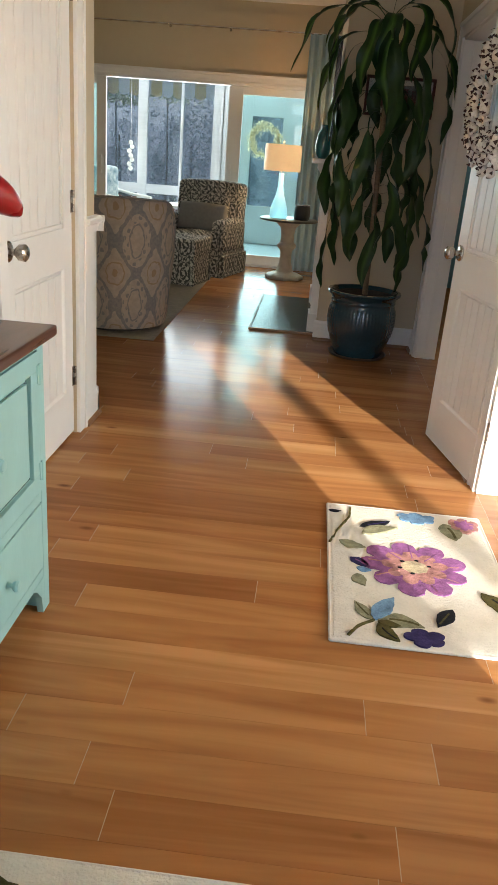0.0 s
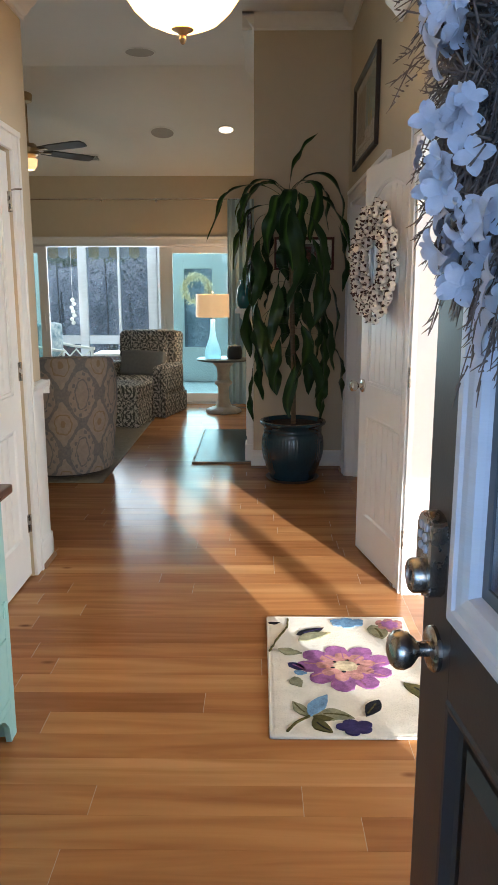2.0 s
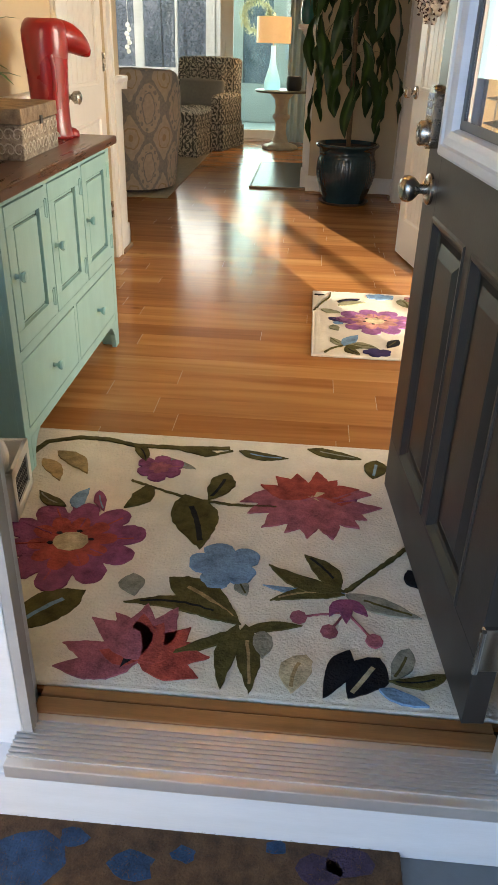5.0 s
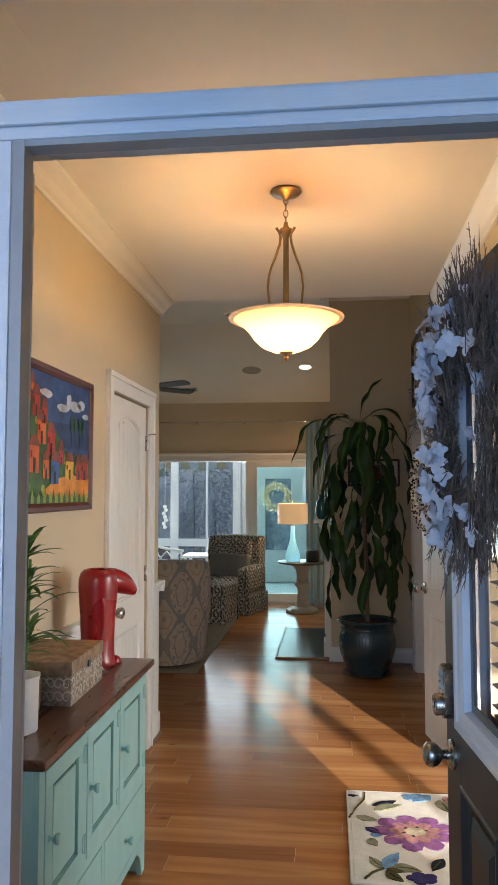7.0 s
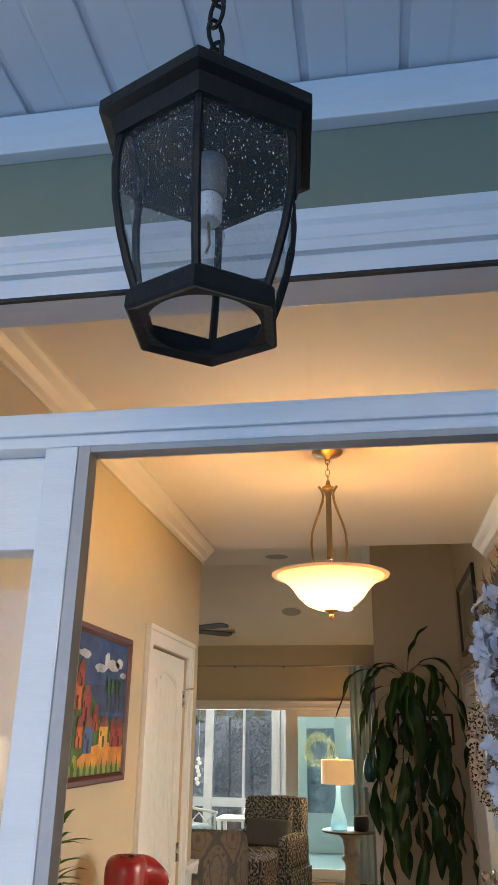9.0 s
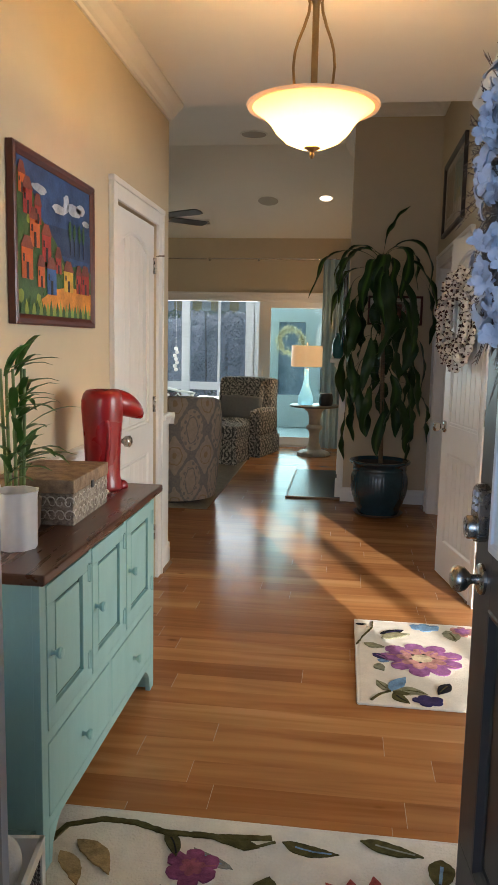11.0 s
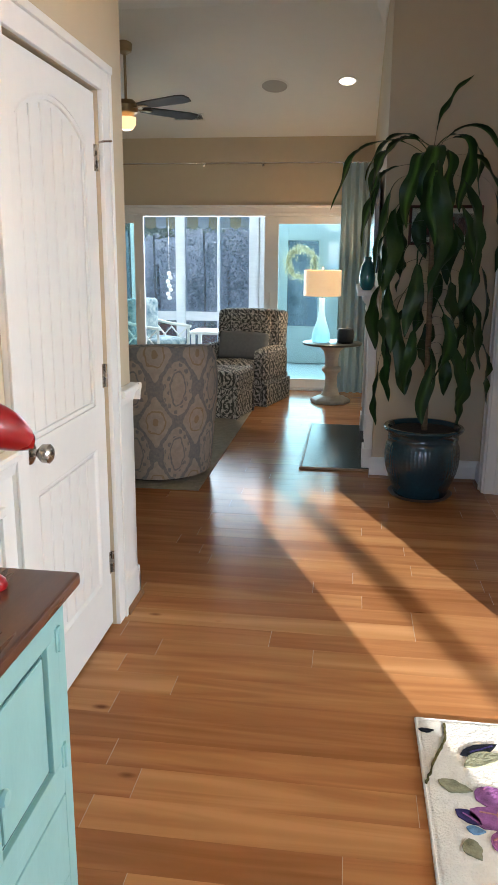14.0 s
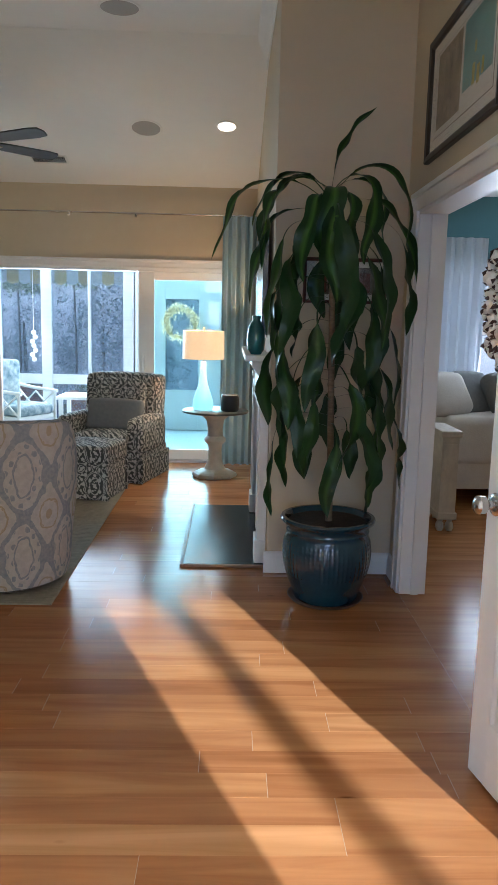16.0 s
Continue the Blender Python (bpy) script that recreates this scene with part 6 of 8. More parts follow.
for k in range(6):
    a0, a1 = k * math.pi / 3, (k + 1) * math.pi / 3
    bm = bmesh.new()
    prev = None
    for r, z in cage:
        cur = [bm.verts.new((r * math.cos(a0), r * math.sin(a0), z)), bm.verts.new((r * math.cos(a1), r * math.sin(a1), z))]
        if prev:
            bm.faces.new((prev[0], prev[1], cur[1], cur[0]))
        prev = cur
    p = lpart("pane", bm, seeded)
    p.visible_shadow = False
lpart("bottom_ring", lathe(bmesh.new(), [(0.078, 0.0), (0.081, 0.003), (0.080, 0.020), (0.074, 0.027), (0.067, 0.027), (0.066, 0.022), (0.068, 0.004), (0.078, 0.0)], seg=6), iron)
bm, prev = bmesh.new(), None
for i in range(37):
    a = radians(10 * i)
    ro = 0.077 * math.cos(math.pi / 6) / math.cos((a % (math.pi / 3)) - math.pi / 6)
    cur = [bm.verts.new((r * math.cos(a), r * math.sin(a), z)) for r, z in ((ro, 0.004), (0.056, 0.004), (0.056, 0.009), (ro, 0.009))]
    if prev:
        for k in range(4):
            bm.faces.new((prev[k], prev[(k + 1) % 4], cur[(k + 1) % 4], cur[k]))
    prev = cur
lpart("base_plate", bm, iron)
lpart("socket", lathe(bmesh.new(), [(0, 0.158), (0.015, 0.158), (0.018, 0.165), (0.018, 0.205), (0, 0.21)], seg=20), mat("grey_socket", (0.16, 0.17, 0.18), 0.5), smooth=True)
lpart("screw_base", lathe(bmesh.new(), [(0, 0.126)] + [(0.0125 + 0.0018 * (q % 2), 0.128 + 0.003 * q) for q in range(11)] + [(0, 0.160)], seg=24), M["extwhite"], smooth=True)
lpart("bulb", lathe(bmesh.new(), [(0, 0.060), (0.003, 0.064), (0.009, 0.080), (0.016, 0.098), (0.018, 0.110), (0.015, 0.121), (0.012, 0.127), (0, 0.127)], seg=24), glass_mat("bulb_glass", (0.94, 0.95, 0.95)), smooth=True)
lpart("filament", tube(bmesh.new(), [(0, 0, 0.127), (0.002, 0, 0.100), (-0.002, 0, 0.088)], 0.0016, 6), M["bronze"], smooth=True)
lpart("loop", tube(bmesh.new(), [(0.011 * math.cos(i * 0.52), 0, 0.293 + 0.014 * math.sin(i * 0.52)) for i in range(13)], 0.003, 6), iron)
z, i = 0.322, 0
while z < 0.97:
    bm = link_mesh(0.044, 0.0028, 0.0115)
    bm.transform(pose(0, 0, z, 0, 0, 90 * (i % 2) + 20))
    lpart("chain_link", bm, iron)
    z += 0.035
    i += 1
lpart("canopy", lathe(bmesh.new(), [(0, 0), (0.012, 0.0), (0.02, 0.012), (0.055, 0.02), (0.06, 0.028), (0, 0.028)], 0, 0, 0.957, seg=28), iron, smooth=True)

# ---- tall plant in the corner ----
pl = thing("potted_plant", pose(0.03, 5.275, 0), "tall drooping corn plant in a blue glazed pot", "plant")
part("saucer", lathe(bmesh.new(), [(0, 0.001), (0.185, 0.001), (0.205, 0.022), (0.195, 0.022), (0.18, 0.010), (0, 0.010)], seg=48), mat("terracotta_saucer", (0.12, 0.06, 0.035), 0.6), pl, smooth=True)
def pot_wave(a, z):
    """Fine waffle of ribs and rows round the belly."""
    if not 0.15 < z < 0.345:
        return 1.0
    return 1.0 + 0.011 * max(0.0, math.sin(60 * a)) * (0.35 + 0.65 * abs(math.sin((z - 0.15) * math.pi / 0.024)))


belly = [(0.20 + 0.034 * math.sin(math.pi * min(1.0, (z - 0.10) / 0.33)), z) for z in [0.15 + 0.006 * i for i in range(33)]]
pot = part("pot", lathe(bmesh.new(), [(0, 0.012), (0.165, 0.012), (0.175, 0.03), (0.174, 0.045), (0.190, 0.08), (0.203, 0.11)] + belly + [(0.222, 0.352), (0.217, 0.37), (0.222, 0.385), (0.218, 0.395), (0.226, 0.42), (0.248, 0.435), (0.252, 0.447), (0.246, 0.457), (0.228, 0.457), (0.214, 0.44), (0.205, 0.40), (0.0, 0.40)], seg=240, wob=pot_wave), M["pot"], pl, "blue glazed ribbed ceramic pot", smooth=True)
bm = bmesh.new()
bmesh.ops.create_circle(bm, cap_ends=True, segments=40, radius=0.21, matrix=pose(0, 0, 0.43))
part("soil", bm, M["soil"], pl)
part("cane", tube(bmesh.new(), [(0.005, 0.0, 0.40), (0.0, 0.0, 0.8), (-0.015, 0, 1.3), (-0.03, 0, 1.8), (-0.045, 0, 2.05), (-0.045, 0, 2.13)], 0.019, 12, 0.012), M["stem"], pl, smooth=True)
rl = random.Random(17)


def corn_leaf_mat():
    m = leaf_mat("corn_plant_leaf", (0.007, 0.028, 0.006), (0.014, 0.048, 0.010))
    n, link, b = nodes_of(m)
    b.inputs["Specular IOR Level"].default_value = 0.28
    old = b.inputs["Base Color"].links[0].from_socket
    tc = [x for x in n if x.type == "TEX_COORD"][0]
    sep = n.new("ShaderNodeSeparateXYZ")
    link.new(tc.outputs["UV"], sep.inputs[0])
    rp = n.new("ShaderNodeValToRGB")
    rp.color_ramp.elements[0].position, rp.color_ramp.elements[0].color = 0.02, (1, 1, 1, 1)
    rp.color_ramp.elements[1].position, rp.color_ramp.elements[1].color = 0.45, (0, 0, 0, 1)
    link.new(sep.outputs[0], rp.inputs[0])
    fa = n.new("ShaderNodeMath")
    fa.operation = "MULTIPLY"
    link.new(rp.outputs[0], fa.inputs[0])
    link.new(sep.outputs[1], fa.inputs[1])
    mx = n.new("ShaderNodeMix")
    mx.data_type = "RGBA"
    link.new(fa.outputs[0], mx.inputs[0])
    link.new(old, mx.inputs[6])
    mx.inputs[7].default_value = (0.075, 0.17, 0.025, 1)
    link.new(mx.outputs[2], b.inputs["Base Color"])
    return m


def corn_leaf(base, az, length, rise, bend, drop, blade, width, young, turn):
    """A leaf on a thin stalk: leaves the cane at rise degrees, has turned down to drop degrees after bend of its length, and ends in a wavy blade."""
    out = Vector((math.cos(az), math.sin(az), 0))
    side = Vector((-math.sin(az), math.cos(az), 0))
    n = 26
    p = Vector(base)
    sway, sp = rl.uniform(0.1, 0.5), rl.uniform(0, 6.28)
    pts = [p]
    for i in range(n):
        q = min(1.0, (i + 0.5) / n / bend)
        q = q * q * (3 - 2 * q)
        ang = radians(rise + (drop - rise) * q + 9 * math.sin(i * 0.55 + sp) * q)
        p = p + (out * math.cos(ang) + Vector((0, 0, math.sin(ang))) + side * sway * math.sin(i * 0.30 + sp) * q) * (length / n)
        pts.append(p)
    bm = bmesh.new()
    uv = bm.loops.layers.uv.new("blade")
    start = 1.0 - blade
    ph, amp = rl.uniform(0, 6.28), rl.uniform(0.15, 0.34)
    twist = turn
    rows = []
    for i, p in enumerate(pts):
        t = i / n
        tang = (pts[min(i + 1, n)] - pts[max(i - 1, 0)]).normalized()
        k = max(0.0, (t - start) / blade)
        w = 0.008 if k <= 0 else max(0.008, width * math.sin(math.pi * min(1.0, 0.05 + 0.95 * k) ** 0.85) ** 0.75)
        if i == n:
            w = 0.002
        nrm = side.cross(tang).normalized()
        ang = twist * k + 0.5 * amp * math.sin(7 * k + ph)
        s2 = side * math.cos(ang) + nrm * math.sin(ang)
        n2 = nrm * math.cos(ang) - side * math.sin(ang)
        row = []
        for j in range(5):
            u = (j - 2) / 2
            ruff = amp * 0.55 * w * u * u * math.sin(15 * k + ph + (1.7 if u > 0 else 0)) - 0.16 * w * abs(u)
            row.append(bm.verts.new(p + s2 * (u * w / 2) + n2 * ruff))
        rows.append(row)
    for i, (a, b) in enumerate(zip(rows, rows[1:])):
        for j in range(4):
            f = bm.faces.new((a[j], a[j + 1], b[j + 1], b[j]))
            for lp, jj in zip(f.loops, (j, j + 1, j + 1, j)):
                lp[uv].uv = (abs(jj - 2) / 2, young)
    for v in bm.verts:
        if v.co.y > 0.335:
            v.co.y = 0.335 + (v.co.y - 0.335) * 0.05
        if v.co.x > 0.395 and v.co.y > -0.6:
            v.co.x = 0.395 + (v.co.x - 0.395) * 0.1
        if v.co.x < -0.27 and v.co.y > 0.30:
            v.co.y = 0.30
    return bm


corn = corn_leaf_mat()
# the upright young tip and the broad leaves of the crown
TIP = (-0.045, 0.0, 2.12)
part("leaf", corn_leaf(TIP, -0.25, 0.44, 84, 1.0, 40, 0.80, 0.060, 0.5, 0.5), corn, pl, smooth=True)
for az, length, rise, bend, drop, w, turn in ((-1.66, 0.56, 66, 0.55, -94, 0.130, 0.1), (-1.50, 0.66, 30, 0.45, -92, 0.120, 0.2), (-0.25, 0.76, 58, 0.80, -88, 0.085, 0.3), (-3.05, 0.86, 40, 0.85, -72, 0.062, 0.5), (-2.60, 0.66, 52, 0.75, -70, 0.090, -0.3), (-0.75, 0.64, 46, 0.60, -92, 0.105, -0.4),
                                          (-2.80, 0.70, 26, 0.70, -84, 0.095, 0.4), (-2.15, 0.62, 40, 0.60, -90, 0.110, -0.2), (3.0, 0.58, 50, 0.80, -66, 0.075, 0.5), (0.30, 0.58, 44, 0.70, -80, 0.080, -0.4), (-0.05, 0.70, 16, 0.75, -72, 0.095, 0.4), (-1.05, 0.62, 20, 0.50, -92, 0.105, 0.5), (-2.95, 0.74, 10, 0.75, -82, 0.085, 0.3)):
    part("leaf", corn_leaf((TIP[0], TIP[1], TIP[2] - 0.12 * rl.random()), az, length, rise, bend, drop, rl.uniform(0.70, 0.80), w, 0.85, turn), corn, pl, smooth=True)
NL = 50
for i in range(NL):
    t = i / (NL - 1)
    z = 0.90 + 1.12 * t
    az = i * 2.39996 + rl.uniform(-0.35, 0.35)
    length = rl.uniform(0.62, 0.80) * (1.0 + 0.15 * t * t)
    if math.sin(az) > 0.5:
        length *= 0.72
    length = min(length, (z - 0.50) * 1.25 + 0.18)
    part("leaf", corn_leaf((-0.045 * t, 0, z), az, length, rl.uniform(6, 34), rl.uniform(0.52, 0.74), rl.uniform(-97, -82), rl.uniform(0.50, 0.60), rl.uniform(0.072, 0.108), rl.choice((0.0, 0.05, 0.15, 0.35)), rl.uniform(-1.5, 1.5)), corn, pl, smooth=True)

# ---- pictures ----


def framed(name, m, w, h, fw, material, label, blocks):
    root = thing(name, m, label, "picture")
    bm = bmesh.new()
    mitred(bm, 0, w, 0, h, [(0, 0), (0, 0.022), (0.005, 0.026), (fw * 0.7, 0.022), (fw, 0.014), (fw + 0.001, 0.006)], 0.0, -1)
    part("frame", bm, material, root)
    part("mount", boxm(fw, -0.008, fw, w - fw, -0.002, h - fw), M["paper"], root)
    for i, (x0, z0, x1, z1, mt) in enumerate(blocks):
        part("print", boxm(x0, -0.0095 - 0.0004 * i, z0, x1, -0.0075, z1), mt, root)
    p = part("glass", boxm(fw, -0.0135, fw, w - fw, -0.0125, h - fw), M["glass"], root)
    p.visible_shadow = False
    return root


sepia = colour("sepia_print", (0.36, 0.27, 0.15), var=0.35, scale=16)
aqua = colour("aqua_print", (0.13, 0.38, 0.36), var=0.15, scale=10)
fish = colour("yellow_print", (0.62, 0.48, 0.05))
line = colour("print_border", (0.13, 0.11, 0.09), var=0.05)
framed("wall_picture", pose(HALL_R - 0.002, 5.235, 2.24, 0, 0, -90), 1.02, 0.55, 0.04, M["blackframe"], "dark framed print of a sandy shore and yellow fish",
       [(0.10, 0.09, 0.92, 0.465, line), (0.103, 0.093, 0.917, 0.462, M["paper"]), (0.14, 0.12, 0.50, 0.45, sepia), (0.53, 0.12, 0.90, 0.45, aqua), (0.53, 0.12, 0.90, 0.175, M["paper"]), (0.66, 0.17, 0.69, 0.25, fish), (0.72, 0.16, 0.75, 0.23, fish), (0.68, 0.29, 0.70, 0.33, fish), (0.78, 0.18, 0.80, 0.24, fish)])
inkred = colour("reddish_print", (0.30, 0.10, 0.08), var=0.4, scale=25)
inkgrey = colour("grey_print", (0.33, 0.28, 0.24), var=0.4, scale=25)
framed("small_picture", pose(-0.112, 5.628, 1.575, 0, 0, 0), 0.46, 0.245, 0.018, M["frame"], "small framed print with a row of figures in red wood",
       [(0.05, 0.05, 0.41, 0.195, inkgrey), (0.08, 0.06, 0.13, 0.17, inkred), (0.155, 0.06, 0.205, 0.18, inkgrey), (0.23, 0.06, 0.285, 0.175, inkred), (0.31, 0.06, 0.37, 0.165, inkred)])

# ---- living room ----
hearth = thing("hearth", pose(-0.525, 6.5, 0.0005), "black slate hearth slab with an oak edge", "hearth")
part("slab", boxm(-0.243, -0.735, 0, 0.255, 0.745, 0.016, bev=0.003), M["slate"], hearth)
bm = bmesh.new()
box(bm, -0.262, -0.752, 0, -0.243, 0.752, 0.017, bev=0.003)
box(bm, -0.243, -0.752, 0, 0.255, -0.735, 0.017, bev=0.003)
part("edging", bm, M["oakstrip"], hearth)
fp = thing("fireplace", pose(-0.27, 6.5, 0), "white painted fireplace mantel with a black firebox", "fireplace")
for y0, y1 in ((-0.70, -0.52), (0.52, 0.70)):
    bm = bmesh.new()
    box(bm, -0.055, y0, 0.018, -0.001, y1, 1.12, bev=0.004)
    box(bm, -0.070, y0 - 0.012, 0.018, -0.001, y1 + 0.012, 0.16, bev=0.005)
    box(bm, -0.066, y0 - 0.008, 1.06, -0.001, y1 + 0.008, 1.10, bev=0.005)
    box(bm, -0.062, y0 + 0.035, 0.22, -0.055, y1 - 0.035, 1.0, bev=0.003)
    part("pilaster", bm, M["white"], fp)
part("header", boxm(-0.05, -0.52, 0.92, -0.001, 0.52, 1.12, bev=0.003), M["white"], fp)
bm = bmesh.new()
run(bm, [(0, 0), (0.06, 0), (0.065, 0.03), (0.085, 0.06), (0.11, 0.09), (0.11, 0.12), (0, 0.12)], (-0.001, -0.74, 1.12), (-0.001, 0.74, 1.12), (-1, 0, 0))
part("cornice", bm, M["white"], fp)
part("shelf", boxm(-0.15, -0.79, 1.24, -0.001, 0.79, 1.275, bev=0.006), M["white"], fp)
part("surround", boxm(-0.02, -0.52, 0.02, -0.001, 0.52, 0.92), M["slate"], fp)
part("firebox", boxm(-0.026, -0.38, 0.03, -0.02, 0.38, 0.72), M["black"], fp)
tv = thing("television", pose(-0.27, 6.45, 1.72), "flat black television on the chimney wall", "television")
part("screen", boxm(-0.055, -0.58, -0.33, -0.02, 0.58, 0.33, bev=0.005), mat("tv_black", (0.01, 0.01, 0.012), 0.2), tv)
part("bracket", boxm(-0.02, -0.15, -0.15, -0.001, 0.15, 0.15), M["black"], tv)
vs_ = thing("glass_vase", pose(-0.355, 5.85, 1.2755), "teal glass vase on the mantel shelf", "vase")
part("body", lathe(bmesh.new(), [(0, 0), (0.03, 0), (0.05, 0.03), (0.056, 0.09), (0.045, 0.16), (0.022, 0.20), (0.026, 0.225), (0.02, 0.225), (0.016, 0.2), (0.038, 0.155), (0.05, 0.09), (0.044, 0.03), (0, 0.008)], seg=32), mat("teal_glass", (0.02, 0.13, 0.13), 0.1, coat=0.5), vs_, smooth=True)

lr = thing("area_rug", pose(-2.55, 6.75, 0.0005), "grey woven rug under the armchairs", "rug")
bm = boxm(-1.13, -1.64, 0, 1.15, 1.6, 0.009, bev=0.003)
part("weave", bm, M["greyrug"], lr)
bm = bmesh.new()
for i in range(100):
    y = -1.62 + i * 0.0323
    box(bm, -1.12, y, 0.009, 1.14, y + 0.015, 0.0112)
for i in range(30):
    x = 0.10 + i * 0.035
    box(bm, x, -1.62, 0.0112, x + 0.004, 1.58, 0.0125)
part("ribs", bm, M["greyrug"], lr)["kind"] = "stuff"

damask_dark = damask_mat("charcoal_ogee_fabric", (0.060, 0.066, 0.064), (0.42, 0.415, 0.38), (0.42, 0.415, 0.38), 0.215, 0.265)
damask_pale = damask_mat("pale_damask_fabric", (0.40, 0.365, 0.335), (0.17, 0.19, 0.215), (0.27, 0.20, 0.115), 0.30, 0.43, uv=True, broad=True)


def cushion(bm, x0, y0, z0, x1, y1, z1, puff=0.03, bev=0.05):
    b = bmesh.new()
    box(b, x0, y0, z0, x1, y1, z1, bev=bev, seg=4)
    bmesh.ops.subdivide_edges(b, edges=[e for e in b.edges if e.calc_length() > 0.12], cuts=3, use_grid_fill=True)
    cx, cy, cz = (x0 + x1) / 2, (y0 + y1) / 2, (z0 + z1) / 2
    for v in b.verts:
        u, w, k = (v.co.x - cx) / (x1 - x0) * 2, (v.co.y - cy) / (y1 - y0) * 2, (v.co.z - cz) / (z1 - z0) * 2
        v.co.z += puff * k * max(0, 1 - u * u) * max(0, 1 - w * w)
        v.co.y += puff * 0.5 * w * max(0, 1 - u * u) * max(0, 1 - k * k)
    me = bpy.data.meshes.new("tmp")
    b.to_mesh(me)
    b.free()
    bm.from_mesh(me)
    bpy.data.meshes.remove(me)
    return bm


ac = thing("armchair", pose(-1.60, 8.46, 0.0, 0, 0, -15) @ Matrix.Diagonal((1.10, 1.12, 0.97, 1)), "upholstered armchair in charcoal and cream ogee fabric", "armchair")
bm = bmesh.new()
box(bm, -0.37, -0.30, 0.02, 0.37, 0.31, 0.30, bev=0.03, seg=3)
part("base", bm, damask_dark, ac, smooth=True)
bm = bmesh.new()
for x0, x1, y0, y1 in ((-0.385, 0.385, -0.318, -0.30), (-0.388, -0.37, -0.31, 0.31), (0.37, 0.388, -0.31, 0.31)):
    box(bm, x0, y0, 0.004, x1, y1, 0.24, bev=0.004)
for x in (-0.385, 0.385):
    prism(bm, [(-0.02, 0), (0.0, 0.012), (0.02, 0)], pose(x, -0.315, 0.004, 0, 0, 45 if x < 0 else -45), 0.23)
part("skirt", bm, damask_dark, ac)
part("seat_cushion", cushion(bmesh.new(), -0.25, -0.33, 0.29, 0.25, 0.16, 0.44), damask_dark, ac, smooth=True)
for s in (-1, 1):
    bm = bmesh.new()
    cushion(bm, min(s * 0.24, s * 0.385), -0.31, 0.27, max(s * 0.24, s * 0.385), 0.26, 0.60, 0.015, 0.06)
    part("arm", bm, damask_dark, ac, smooth=True)
bm = bmesh.new()
cushion(bm, -0.345, 0.12, 0.30, 0.345, 0.33, 0.97, 0.02, 0.06)
for v in bm.verts:
    v.co.y += (v.co.z - 0.45) * 0.10
part("backrest", bm, damask_dark, ac, smooth=True)
bm = cushion(bmesh.new(), -0.24, 0.04, 0.42, 0.24, 0.16, 0.92, 0.02, 0.05)
for v in bm.verts:
    v.co.y += (v.co.z - 0.45) * 0.12
part("back_cushion", bm, damask_dark, ac, smooth=True)
pw = thing("throw_pillow", ac.matrix_world @ pose(0.02, -0.055, 0.455, -16), "plain grey lumbar pillow on the armchair", "pillow")
bm = cushion(bmesh.new(), -0.25, -0.035, 0.0, 0.25, 0.035, 0.29, 0.015, 0.032)
part("cover", bm, M["pillow"], pw, smooth=True)

ot = thing("ottoman", pose(-1.655, 7.57, 0.013, 0, 0, -11) @ Matrix.Diagonal((1.04, 0.92, 0.985, 1)), "square skirted ottoman in charcoal ogee fabric", "ottoman")
part("top", cushion(bmesh.new(), -0.23, -0.27, 0.30, 0.23, 0.27, 0.45, 0.01, 0.035), damask_dark, ot, smooth=True)
bm = boxm(-0.215, -0.255, 0.004, 0.215, 0.255, 0.32, bev=0.01)
for x, y in ((0.218, -0.258), (-0.218, -0.258), (0.218, 0.258)):
    prism(bm, [(-0.02, -0.006), (0.0, 0.014), (0.02, -0.006)], pose(x, y, 0.004, 0, 0, math.degrees(math.atan2(y, x)) - 90), 0.26)
part("skirt", bm, damask_dark, ot)
bm = bmesh.new()
for x0, y0, x1, y1 in ((-0.22, -0.26, 0.22, -0.26), (0.22, -0.26, 0.22, 0.26), (-0.22, 0.26, 0.22, 0.26), (-0.22, -0.26, -0.22, 0.26)):
    tube(bm, [(x0, y0, 0.315), (x1, y1, 0.315)], 0.006, 8)
part("piping", bm, damask_dark, ot)

sc = thing("swivel_chair", pose(-1.765, 5.52, 0.013) @ Matrix.Diagonal((0.95, 0.95, 1.0, 1)), "barrel swivel chair in pale grey damask fabric", "armchair")
bm = bmesh.new()
N, rings = 44, []
back_az = math.atan2(-0.96, 0.27)
for i in range(N + 1):
    phi = radians(-128 + 256 * i / N)
    d = abs(math.degrees(phi))
    top = 0.925 - 0.24 * min(1, max(0, (d - 60) / 45)) ** 1.2 + 0.008 * math.cos(phi * 3)
    a = back_az + phi
    col = []
    for r, z in ((0.375, 0.03), (0.392, 0.10), (0.405, 0.30), (0.425, 0.52), (0.437, 0.72), (0.437, 0.86), (0.425, 0.985), (0.385, 1.0), (0.335, 0.985), (0.315, 0.9), (0.30, 0.6), (0.29, 0.35)):
        zz = z if z <= 0.03 else 0.03 + (top - 0.03) * z
        col.append(bm.verts.new((r * math.cos(a), r * math.sin(a), zz)))
    rings.append(col)
uvl = bm.loops.layers.uv.new("weave")
arc = 256 / 360 * 2 * math.pi * 0.42
for i, (a, b) in enumerate(zip(rings, rings[1:])):
    for k in range(len(a) - 1):
        f = bm.faces.new((a[k], b[k], b[k + 1], a[k + 1]))
        for lp, (ii, kk) in zip(f.loops, ((i, k), (i + 1, k), (i + 1, k + 1), (i, k + 1))):
            vz = rings[ii][kk].co.z
            lp[uvl].uv = (arc * ii / N, vz if kk < 7 else 2.0 - vz)
bm.faces.new(rings[0])
bm.faces.new(list(reversed(rings[-1])))
part("shell", bm, damask_pale, sc, smooth=True)
bm = lathe(bmesh.new(), [(0, 0.03), (0.36, 0.03), (0.36, 0.27), (0, 0.27)], seg=40)
